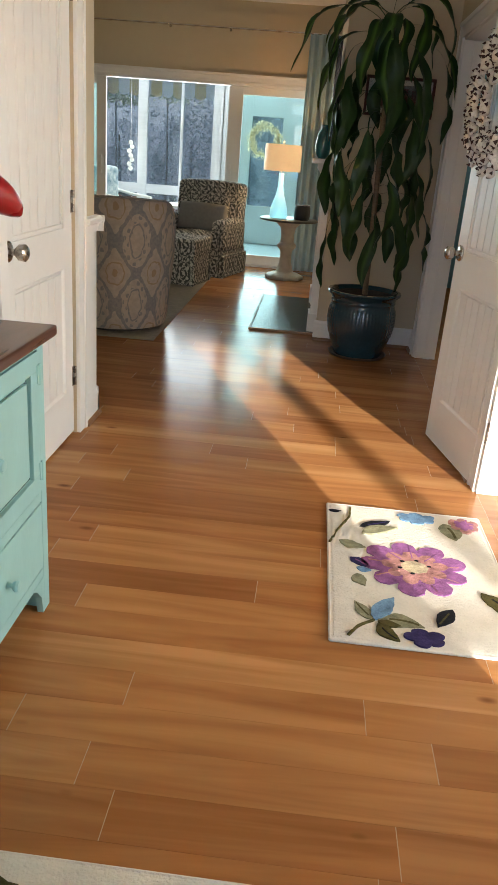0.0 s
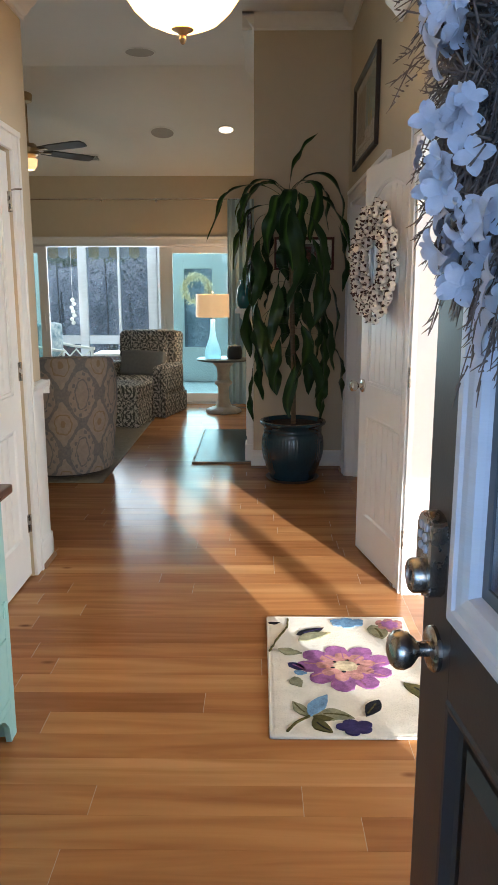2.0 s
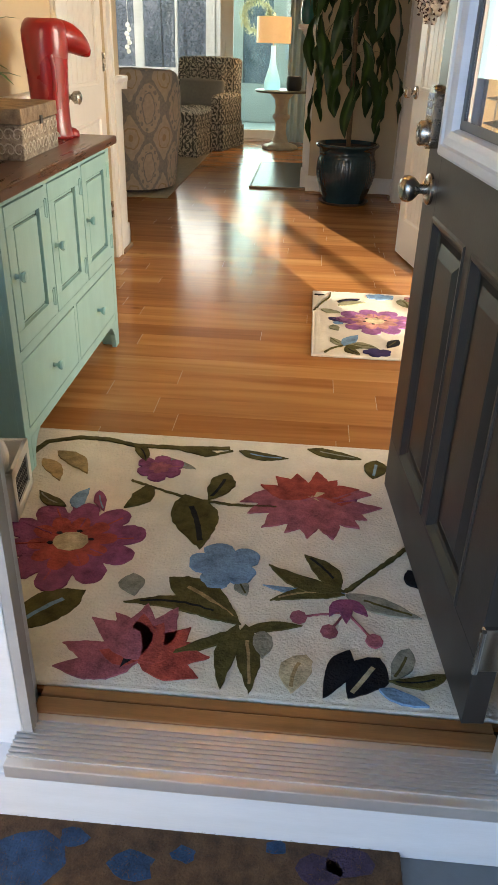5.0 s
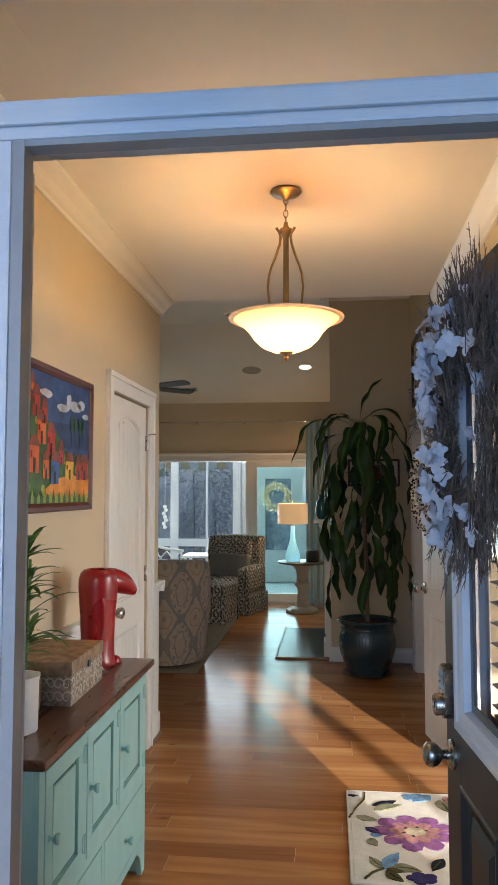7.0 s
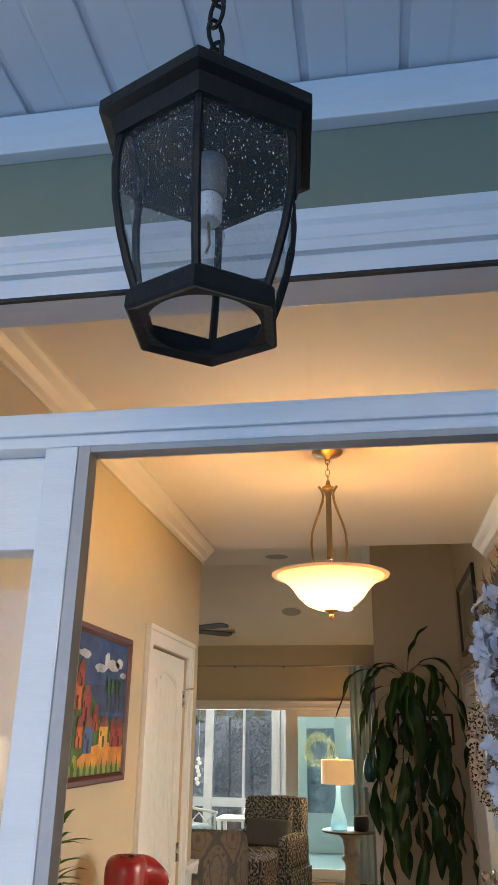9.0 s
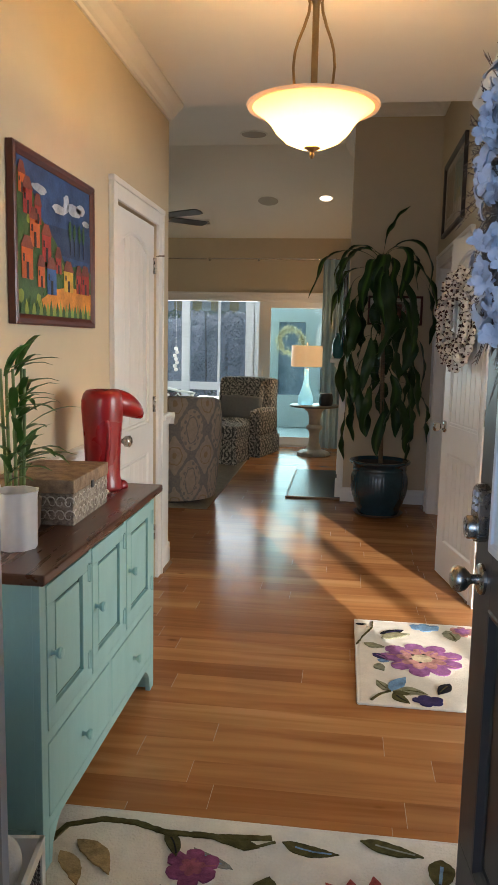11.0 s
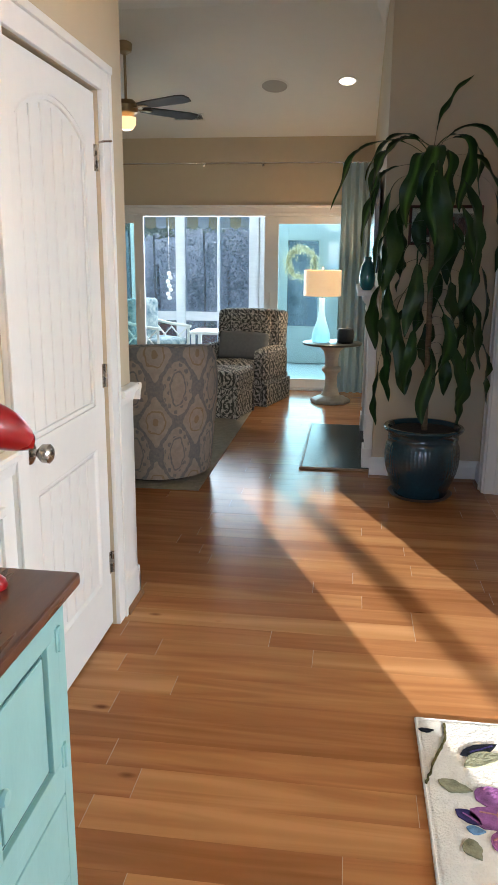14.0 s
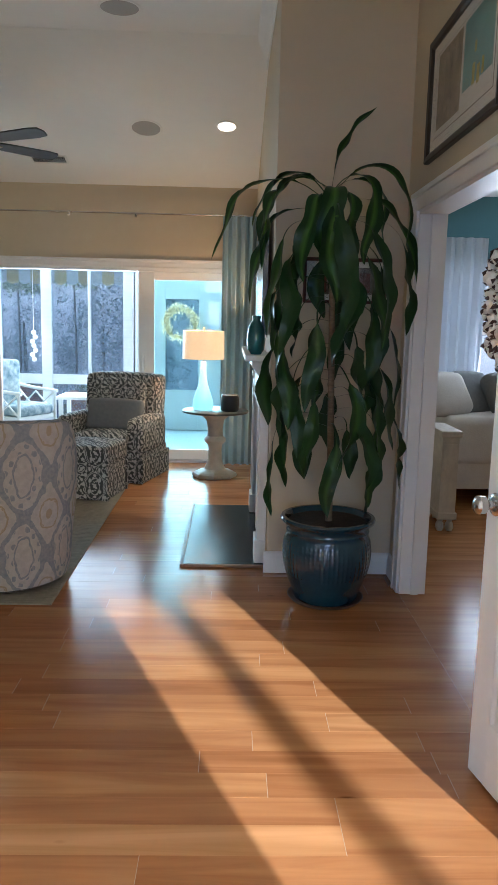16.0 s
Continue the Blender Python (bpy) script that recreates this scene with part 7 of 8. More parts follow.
part("base", bm, damask_pale, sc, smooth=True)
bm = lathe(bmesh.new(), [(0, 0.27), (0.28, 0.27), (0.31, 0.31), (0.31, 0.38), (0.28, 0.42), (0, 0.44)], seg=40)
part("seat_cushion", bm, damask_pale, sc, smooth=True)
part("swivel_plate", lathe(bmesh.new(), [(0, 0.0), (0.30, 0.0), (0.30, 0.028), (0, 0.028)], seg=40), M["black"], sc)

tb = thing("side_table", pose(-0.64, 8.45, 0.0005), "round pedestal table with a cream base and grey top", "table")
part("tabletop", lathe(bmesh.new(), [(0, 0.612), (0.30, 0.612), (0.312, 0.618), (0.314, 0.632), (0.306, 0.638), (0, 0.638)], seg=56), M["tabletop"], tb, smooth=True)
part("pedestal", lathe(bmesh.new(), [(0.10, 0.075), (0.085, 0.11), (0.066, 0.17), (0.062, 0.27), (0.072, 0.31), (0.10, 0.335), (0.104, 0.355), (0.098, 0.37), (0.074, 0.39), (0.07, 0.46), (0.084, 0.54), (0.13, 0.585), (0.15, 0.61), (0, 0.611)], seg=40), M["tablepaint"], tb, smooth=True)
part("base", lathe(bmesh.new(), [(0, 0.0), (0.208, 0.0), (0.214, 0.012), (0.208, 0.034), (0.18, 0.05), (0.13, 0.062), (0.10, 0.075), (0, 0.075)], seg=8), M["tablepaint"], tb)
tl = thing("table_lamp", pose(-0.76, 8.44, 0.6395), "glass table lamp with a lit cream drum shade", "lamp")
part("lamp_base", lathe(bmesh.new(), [(0, 0), (0.088, 0.0), (0.096, 0.02), (0.092, 0.09), (0.07, 0.16), (0.045, 0.23), (0.030, 0.32), (0.026, 0.42), (0.028, 0.45), (0, 0.45)], seg=36), None, tl, "pale aqua glass base given a faint glow", True)
# the base is no light source: its emission stands in for window light
lampglass = emit_mat("glowing_aqua_glass", (0.50, 0.90, 1.0), 0.13)
_n, _l, _b = nodes_of(lampglass)
_b.inputs["Transmission Weight"].default_value = 0.3
_b.inputs["IOR"].default_value = 1.2
tl.children[0].data.materials.append(lampglass)
part("stem", tube(bmesh.new(), [(0, 0, 0.45), (0, 0, 0.76)], 0.006, 10), M["chrome"], tl, smooth=True)
shade = lathe(bmesh.new(), [(0.195, 0.475), (0.192, 0.735), (0.189, 0.735), (0.192, 0.475), (0.195, 0.475)], seg=48)
part("shade", shade, emit_mat("lit_linen_shade", (0.90, 0.58, 0.30), 0.22), tl, "lit cream linen drum shade", True)
part("finial", lathe(bmesh.new(), [(0, 0.75), (0.008, 0.755), (0.01, 0.765), (0, 0.778)], seg=16), M["chrome"], tl, smooth=True)
sp = thing("speaker", pose(-0.505, 8.36, 0.6395), "small black cylindrical speaker on the side table", "speaker")
part("body", lathe(bmesh.new(), [(0, 0), (0.074, 0), (0.084, 0.015), (0.088, 0.07), (0.084, 0.125), (0.074, 0.15), (0.06, 0.154), (0, 0.152)], seg=36), mat("black_mesh_fabric", (0.010, 0.011, 0.014), 0.45, bump=0.4, bump_scale=500), sp, smooth=True)
part("light_ring", lathe(bmesh.new(), [(0.0745, 0.1505), (0.077, 0.151), (0.0745, 0.1525), (0.072, 0.152), (0.0745, 0.1505)], seg=36), M["key"], sp, smooth=True)

# curtain and rod
ct = thing("curtain", pose(-0.40, 9.0, 0.015), "pale blue floor length curtain on a thin rod", "curtain")
bm = bmesh.new()
cols = []
for i in range(73):
    t = i / 72
    x = -0.205 + 0.39 * t
    y = 0.030 * math.sin(t * 2 * math.pi * 5 + 0.5 * math.sin(t * 9)) + 0.008 * math.sin(t * 31)
    col = []
    for k in range(9):
        z = 2.47 * k / 8
        s = 1.0 + 0.10 * math.sin(k * 1.1 + i * 0.1)
        col.append(bm.verts.new((x, y * s, z)))
    cols.append(col)
for a, b in zip(cols, cols[1:]):
    for k in range(8):
        bm.faces.new((a[k], b[k], b[k + 1], a[k + 1]))
part("cloth", bm, M["curtain"], ct, smooth=True)
rod = thing("curtain_rod", pose(-2.3, 9.03, 2.49), "thin silver curtain rod above the sliding doors", "rod")
part("rod", tube(bmesh.new(), [(-1.9, -0.02, 0), (2.06, -0.02, 0)], 0.008, 10), M["chrome"], rod, smooth=True)
for x in (-1.2, 0.17, 0.83, 1.85):
    bm = tube(bmesh.new(), [(x, -0.02, 0), (x, 0.069, 0.0)], 0.005, 8)
    box(bm, x - 0.012, 0.062, -0.025, x + 0.012, 0.07, 0.025)
    part("bracket", bm, M["chrome"], rod)

# sliding glass doors in the back wall
trim_prof = [(0, 0), (0.02, 0), (0.022, 0.02), (0.018, 0.03), (0.018, 0.07), (0.03, 0.08), (0.034, 0.10), (0, 0.10)]
bm = run(bmesh.new(), trim_prof, (-4.3, BACK, 1.96), (-0.15, BACK, 1.96), (0, -1, 0))
structure("trim_slider", bm, M["white"])
boxes("slider_head", M["white"], (-4.25, BACK + 0.001, 1.945, -0.2, BACK + 0.135, 2.052))
boxes("slider_track", M["alu"], (-4.25, BACK + 0.001, 0.0, -0.2, BACK + 0.135, 0.022))


def slider(name, x0, x1, y, st, handle=None):
    root = tagged(new(name), "white framed sliding glass door panel", "door", kind="structure")
    bm = bmesh.new()
    box(bm, x0, y, 0.02, x0 + st, y + 0.045, 1.945, bev=0.004)
    box(bm, x1 - st, y, 0.02, x1, y + 0.045, 1.945, bev=0.004)
    box(bm, x0 + st, y + 0.001, 0.02, x1 - st, y + 0.044, 0.125, bev=0.003)
    box(bm, x0 + st, y + 0.001, 1.865, x1 - st, y + 0.044, 1.945, bev=0.003)
    part("window_frame", bm, M["white"], root)
    p = part("pane", boxm(x0 + st, y + 0.018, 0.125, x1 - st, y + 0.026, 1.865), M["tealglass"], root)
    p.visible_shadow = False
    if handle:
        bm = boxm(handle - 0.012, y - 0.03, 0.92, handle + 0.012, y, 1.12, bev=0.005)
        part("handle", bm, M["white"], root)
    return root


slider("door_5", -1.455, -0.21, BACK + 0.075, 0.16, -1.40)
slider("door_6", -4.2, -2.845, BACK + 0.02, 0.11, -2.90)

# ceiling fixtures
fan = thing("ceiling_fan", pose(-2.47, 7.32, 2.5), "dark bladed ceiling fan with an amber glass light", "fan")
cz = LIV_C - 0.273 * (7.32 - 6.85)
part("canopy", lathe(bmesh.new(), [(0, cz - 2.5 + 0.02), (0.07, cz - 2.5 + 0.02), (0.06, cz - 2.56), (0.02, cz - 2.58), (0, cz - 2.58)], seg=28), M["bronze"], fan, smooth=True)
part("downrod", tube(bmesh.new(), [(0, 0, 0.30), (0, 0, cz - 2.56)], 0.012, 12), M["bronze"], fan, smooth=True)
part("motor", lathe(bmesh.new(), [(0, 0.18), (0.06, 0.18), (0.10, 0.21), (0.105, 0.27), (0.07, 0.31), (0, 0.32)], seg=36), M["bronze"], fan, smooth=True)
part("light_bowl", lathe(bmesh.new(), [(0, 0.06), (0.05, 0.07), (0.08, 0.11), (0.085, 0.17), (0, 0.18)], seg=32), emit_mat("amber_glass", (1.0, 0.62, 0.28), 0.5), fan, smooth=True)
for k in range(5):
    bm = bmesh.new()
    prism(bm, [(0.16, -0.045), (0.3, -0.058), (0.62, -0.066), (0.70, -0.055), (0.72, 0.0), (0.70, 0.055), (0.62, 0.066), (0.3, 0.058), (0.16, 0.045)], pose(0, 0, 0.245, 0, 0, 43 + 72 * k) @ pose(0, 0, 0, -14), 0.010)
    bl = part("blade", bm, M["fan"], fan)
    bm = bmesh.new()
    prism(bm, [(0.08, -0.02), (0.24, -0.03), (0.24, 0.03), (0.08, 0.02)], pose(0, 0, 0.238, 0, 0, 43 + 72 * k), 0.006)
    part("blade_iron", bm, M["bronze"], bl)


def on_slope(x, y):
    """Pose on the underside of the ceiling, local -z into the room."""
    if y < 6.85:
        return pose(x, y, LIV_C)
    return pose(x, y, LIV_C - 0.273 * (y - 6.85), -15.27)


for x, y in ((-1.25, 8.05), (-1.235, 6.47)):
    s = thing("ceiling_speaker", on_slope(x, y), "round grey ceiling speaker grille", "speaker", "ceiling speakers")
    part("grille", lathe(bmesh.new(), [(0, -0.004), (0.118, -0.004), (0.122, -0.001), (0, -0.0005)], seg=44), M["speaker"], s)
    part("rim", lathe(bmesh.new(), [(0.118, -0.001), (0.120, -0.006), (0.132, -0.005), (0.136, -0.0005), (0.118, -0.001)], seg=44), M["ceil"], s, smooth=True)
rl_ = thing("recessed_light", on_slope(-0.574, 7.99), "lit round recessed ceiling light", "lamp")
part("lens", lathe(bmesh.new(), [(0, -0.003), (0.072, -0.003), (0.074, -0.001), (0, -0.0005)], seg=40), emit_mat("lit_lens", (1.0, 0.86, 0.66), 1.2), rl_)
part("trim_ring", lathe(bmesh.new(), [(0.072, -0.001), (0.075, -0.007), (0.09, -0.005), (0.094, -0.0005), (0.072, -0.001)], seg=40), M["white"], rl_, smooth=True)
vt = thing("ceiling_vent", on_slope(-2.2, 8.62), "white slotted ceiling air vent", "vent")
bm = bmesh.new()
frame_pts = ((-0.17, -0.08, 0.17, -0.06), (-0.17, 0.06, 0.17, 0.08), (-0.17, -0.06, -0.15, 0.06), (0.15, -0.06, 0.17, 0.06))
for a, b, c, d in frame_pts:
    box(bm, a, b, -0.008, c, d, -0.0005, bev=0.002)
part("frame", bm, M["white"], vt)
part("backing", boxm(-0.15, -0.06, -0.002, 0.15, 0.06, -0.0006), M["black"], vt)
for i in range(7):
    bm = boxm(-0.15, -0.006, -0.0006, 0.15, 0.006, 0.0006)
    bm.transform(pose(0, -0.05 + i * 0.0165, -0.005, 35))
    part("slat", bm, M["white"], vt)

# ---- sunroom and garden ----


def canvas(name, c, rough, var):
    m = mat(name, c, rough, var=var)
    n, l, b = nodes_of(m)
    t = n.new("ShaderNodeBsdfTranslucent")
    t.inputs[0].default_value = (*c, 1)
    x = n.new("ShaderNodeMixShader")
    x.inputs[0].default_value = 0.5
    l.new(b.outputs[0], x.inputs[1])
    l.new(t.outputs[0], x.inputs[2])
    l.new(x.outputs[0], n["Material Output"].inputs[0])
    return m


sd = tagged(new("door_8"), "white glazed sunroom door with a dried wreath", "door", kind="structure")
bm = bmesh.new()
for a in ((-1.60, 11.48, 0.0, -1.383, 11.53, 2.08), (-0.943, 11.48, 0, -0.64, 11.53, 2.08), (-1.383, 11.481, 0, -0.943, 11.529, 0.54), (-1.383, 11.481, 1.745, -0.943, 11.529, 2.08)):
    box(bm, *a, bev=0.004)
part("window_frame", bm, M["extwhite"], sd)
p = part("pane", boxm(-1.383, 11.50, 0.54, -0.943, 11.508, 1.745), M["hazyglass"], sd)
p.visible_shadow = False
dw = thing("dried_wreath", pose(-1.18, 11.44, 1.43), "dried cream flower wreath on the sunroom door", "wreath")
bm = bmesh.new()
rd = random.Random(4)
for i in range(1100):
    a = rd.uniform(0, 6.283)
    r = 0.195 + rd.gauss(0, 0.026)
    p0 = Vector((r * math.cos(a), rd.uniform(-0.04, 0.0), r * math.sin(a)))
    leaf_strip(bm, p0, rd.uniform(0, 6.28), rd.uniform(0.03, 0.06), 0.015, rd.uniform(-60, 80), 40, n=3)
part("flowers", bm, canvas("dried_straw", (0.56, 0.45, 0.28), 0.85, 0.15), dw)["kind"] = "stuff"

rattan = mat("white_rattan", (0.74, 0.74, 0.70), 0.5, var=0.05, scale=20)
rc_ = thing("rattan_chair", pose(-3.02, 10.30, 0.0, 0, 0, 62), "white rattan armchair with blue leaf cushions", "chair")
for x in (-0.30, 0.30):
    part("front_leg", tube(bmesh.new(), [(x, -0.30, 0), (x, -0.30, 0.60)], 0.018, 10), rattan, rc_, smooth=True)
    part("back_leg", tube(bmesh.new(), [(x, 0.30, 0), (x, 0.31, 0.5), (x, 0.38, 0.92)], 0.018, 10), rattan, rc_, smooth=True)
    part("arm", tube(bmesh.new(), [(x, -0.34, 0.60), (x, 0.0, 0.62), (x, 0.33, 0.66)], 0.02, 10), rattan, rc_, smooth=True)
    part("brace", tube(bmesh.new(), [(x, -0.28, 0.34), (x, 0.0, 0.58), (x, 0.28, 0.34)], 0.012, 8), rattan, rc_, smooth=True)
    part("brace", tube(bmesh.new(), [(x, -0.28, 0.58), (x, 0.0, 0.36), (x, 0.28, 0.60)], 0.012, 8), rattan, rc_, smooth=True)
part("seat_frame", boxm(-0.30, -0.30, 0.28, 0.30, 0.30, 0.33, bev=0.01), rattan, rc_)
leafcloth = mat("blue_leaf_cloth", (0.55, 0.60, 0.58), 0.9, color2=(0.02, 0.10, 0.15), var=0.4, scale=12)
part("seat_cushion", cushion(bmesh.new(), -0.28, -0.30, 0.33, 0.28, 0.24, 0.45), leafcloth, rc_, smooth=True)
part("back_cushion", cushion(bmesh.new(), -0.27, 0.20, 0.42, 0.27, 0.33, 0.95, 0.02, 0.05), leafcloth, rc_, smooth=True)
wt = thing("white_table", pose(-2.30, 10.90, 0.0), "low white sunroom table", "table")
part("tabletop", boxm(-0.35, -0.28, 0.47, 0.35, 0.28, 0.51, bev=0.008), M["white"], wt)
for x in (-0.3, 0.3):
    for y in (-0.23, 0.23):
        part("leg", boxm(x - 0.025, y - 0.025, 0, x + 0.025, y + 0.025, 0.47, bev=0.004), M["white"], wt)
cj = thing("candle_jar", pose(-2.22, 10.80, 0.5105), "small glass candle jar on the sunroom table", "jar")
part("jar", lathe(bmesh.new(), [(0, 0), (0.04, 0), (0.043, 0.01), (0.043, 0.09), (0.035, 0.1), (0, 0.1)], seg=24), mat("wax_white", (0.7, 0.66, 0.56), 0.3), cj, smooth=True)
part("lid", lathe(bmesh.new(), [(0, 0.1), (0.037, 0.1), (0.037, 0.12), (0, 0.12)], seg=24), M["chrome"], cj, smooth=True)
terra = mat("terracotta", (0.42, 0.13, 0.06), 0.8, var=0.15, scale=12)
for x, y, s, c in ((-3.35, 12.1, 1.3, "terra"), (-3.05, 12.0, 1.0, "blue"), (-2.6, 12.15, 1.2, "terra"), (-2.3, 12.0, 0.9, "terra"), (-3.8, 12.1, 1.2, "blue")):
    g = thing("flower_pot", pose(x, y, -0.36), "glazed garden pot with a small leafy plant", "pot", "garden pots")
    part("pot", lathe(bmesh.new(), [(0, 0.0), (0.12 * s, 0), (0.16 * s, 0.3 * s), (0.18 * s, 0.62 * s), (0.19 * s, 0.66 * s), (0.16 * s, 0.66 * s), (0, 0.6 * s)], seg=28), terra if c == "terra" else mat("blue_pot", (0.06, 0.16, 0.35), 0.3), g, smooth=True)
    bm = bmesh.new()
    for i in range(26):
        leaf_strip(bm, (0, 0, 0.6 * s), rd.uniform(0, 6.28), rd.uniform(0.15, 0.3), 0.04, rd.uniform(30, 85), 60, n=4)
    part("leaves", bm, leaf_mat("garden_leaf", (0.05, 0.11, 0.03), (0.09, 0.16, 0.05)), g)


aw = thing("awning", pose(-2.9, 11.75, 1.92), "yellow and white striped awning with a scalloped edge", "awning")
yel = canvas("yellow_canvas", (0.66, 0.48, 0.17), 0.8, var=0.06)
whi = canvas("white_canvas", (0.74, 0.74, 0.71), 0.8, var=0.04)
for i in range(30):
    x = -2.4 + i * 0.16
    bm = bmesh.new()
    prism(bm, [(x, 0.22), (x, 0.03), (x + 0.02, 0.005), (x + 0.08, -0.02), (x + 0.14, 0.005), (x + 0.16, 0.03), (x + 0.16, 0.22)], pose(0, 0, 0, 90), 0.003)
    part("stripe", bm, yel if i % 2 else whi, aw)
for x in (-2.2, 0.0, 2.2):
    part("bracket", tube(bmesh.new(), [(x, -0.15, 0.2), (x, 0.01, 0.2)], 0.012, 8), M["white"], aw)

# leaf colour lifted and blued: the garden's haze is put into it
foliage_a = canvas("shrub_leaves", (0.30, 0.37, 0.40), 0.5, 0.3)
sunleaf = canvas("light_green_leaves", (0.22, 0.30, 0.08), 0.5, 0.3)
bark = mat("bark", (0.09, 0.07, 0.05), 0.9, var=0.3, scale=10, bump=0.8, bump_scale=30)


def crown(bm, c, rx, ry, rz, n, leaf, rnd_):
    """Leaves gathered in clumps, with an uneven outline and gaps."""
    clumps = []
    for _ in range(max(8, n // 90)):
        while True:
            p = Vector((rnd_.uniform(-1, 1), rnd_.uniform(-1, 1), rnd_.uniform(-1, 1)))
            if 0.15 < p.length < 1:
                break
        clumps.append((Vector((c[0] + p.x * rx, c[1] + p.y * ry, c[2] + p.z * rz)), rnd_.uniform(0.18, 0.36)))
    for _ in range(n):
        q, s = rnd_.choice(clumps)
        p = q + Vector((rnd_.gauss(0, rx * s * 0.6), rnd_.gauss(0, ry * s * 0.6), rnd_.gauss(0, rz * s * 0.6)))
        a, b = Vector((rnd_.gauss(0, 1), rnd_.gauss(0, 1), rnd_.gauss(0, 1))).normalized(), Vector((rnd_.gauss(0, 1), rnd_.gauss(0, 1), rnd_.gauss(0, 1))).normalized()
        l = leaf * rnd_.uniform(0.6, 1.3)
        bm.faces.new([bm.verts.new(p - a * l), bm.verts.new(p + b * l * 0.45), bm.verts.new(p + a * l), bm.verts.new(p - b * l * 0.45)])


rt = random.Random(33)
for i in range(9):
    x = -9.0 + i * 1.25 + rt.uniform(-0.3, 0.3)
    sh = thing("shrub", pose(x, 14.6 + rt.uniform(-0.5, 0.6), -0.36), "dense grey-green garden shrub behind the sunroom", "shrub", "garden shrubs")
    bm = bmesh.new()
    h = rt.uniform(2.3, 3.0)
    crown(bm, (0, 0, h * 0.5), 0.95, 0.7, h * 0.52, 3900, 0.036, rt)
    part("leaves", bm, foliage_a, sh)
    part("trunk", tube(bmesh.new(), [(0, 0, 0), (0.04, 0, h * 0.3), (0, 0.05, h * 0.7)], 0.05, 8, 0.02), bark, sh)
# added sheet that glows in place of hazy daylight beyond the shrubs
haze = mat("glowing_backdrop", (0.37, 0.41, 0.51), 0.9, var=0.25, scale=0.5)
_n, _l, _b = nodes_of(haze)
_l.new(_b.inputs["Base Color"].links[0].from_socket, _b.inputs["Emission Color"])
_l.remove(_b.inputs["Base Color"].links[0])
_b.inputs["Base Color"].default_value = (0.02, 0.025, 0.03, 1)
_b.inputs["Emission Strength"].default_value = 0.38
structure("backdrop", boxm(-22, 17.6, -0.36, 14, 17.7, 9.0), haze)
ch = thing("wind_chime", pose(-3.09, 11.34, 2.2), "string of pale shell discs hanging at the sunroom window", "chime")
part("cord", tube(bmesh.new(), [(0, 0, 0.13), (0, 0, -1.30)], 0.0025, 6), M["white"], ch)
for i in range(7):
    bm = bmesh.new()
    bmesh.ops.create_icosphere(bm, subdivisions=2, radius=0.034)
    bm.transform(pose(0.022 * math.sin(i * 2.1), 0, -0.93 - 0.058 * i) @ Matrix.Diagonal((1, 0.35, 1, 1)))
    part("disc", bm, M["white"], ch, smooth=True)
for i in range(8):
    x = -6.2 + i * 0.85 + rt.uniform(-0.2, 0.2)
    sm = thing("small_tree", pose(x, 13.4 + rt.uniform(-0.2, 0.2), -0.36), "slender garden tree with a light green crown", "tree", "slender trees")
    bm = bmesh.new()
    crown(bm, (0, 0, 2.55), 0.62, 0.4, 0.34, 1900, 0.036, rt)
    part("crown", bm, sunleaf, sm)
    part("trunk", tube(bmesh.new(), [(0, 0, 0), (0.03, 0, 1.2), (0, 0.02, 2.5)], 0.022, 8, 0.012), bark, sm)
pm = thing("palm", pose(-4.25, 12.9, -0.36), "small fan palm in the garden", "palm")
bm = bmesh.new()
for i in range(16):
    a = i * 0.39
    leaf_strip(bm, (0, 0, 0.55), a, rt.uniform(0.5, 0.75), 0.045, rt.uniform(35, 80), 60, n=5)
part("fronds", bm, leaf_mat("palm_leaf", (0.10, 0.20, 0.04), (0.16, 0.27, 0.06)), pm)
part("trunk", tube(bmesh.new(), [(0, 0, 0), (0, 0, 0.6)], 0.06, 10, 0.05), bark, pm)

# ---- bedroom and office windows ----
of = tagged(new("window_5"), "white office window with clear panes", "window", kind="structure")
bm = bmesh.new()
for a in ((4.72, 0.2, 0.6, 4.80, 0.27, 2.15), (4.72, 2.13, 0.6, 4.80, 2.2, 2.15), (4.72, 1.17, 0.6, 4.80, 1.23, 2.15), (4.722, 0.27, 0.6, 4.798, 2.13, 0.67), (4.722, 0.27, 2.08, 4.798, 2.13, 2.15), (4.724, 0.27, 1.35, 4.796, 2.13, 1.40)):
    box(bm, *a)
part("window_frame", bm, M["white"], of)
part("pane", boxm(4.757, 0.27, 0.67, 4.763, 2.13, 2.08), M["glass"], of).visible_shadow = False
for i, (xa, xb) in enumerate(((1.85, 2.725), (2.815, 3.75))):
    of = tagged(new("window_%d" % (6 + i)), "white office front window with clear panes", "window", kind="structure")
    part("window_frame", box(boxm(xa, -3.42, 1.31, xb, -3.36, 1.35), xa, -3.42, 0.55, xb, -3.36, 0.60), M["white"], of)
    part("pane", boxm(xa, -3.39, 0.60, xb, -3.384, 2.12), M["glass"], of).visible_shadow = False

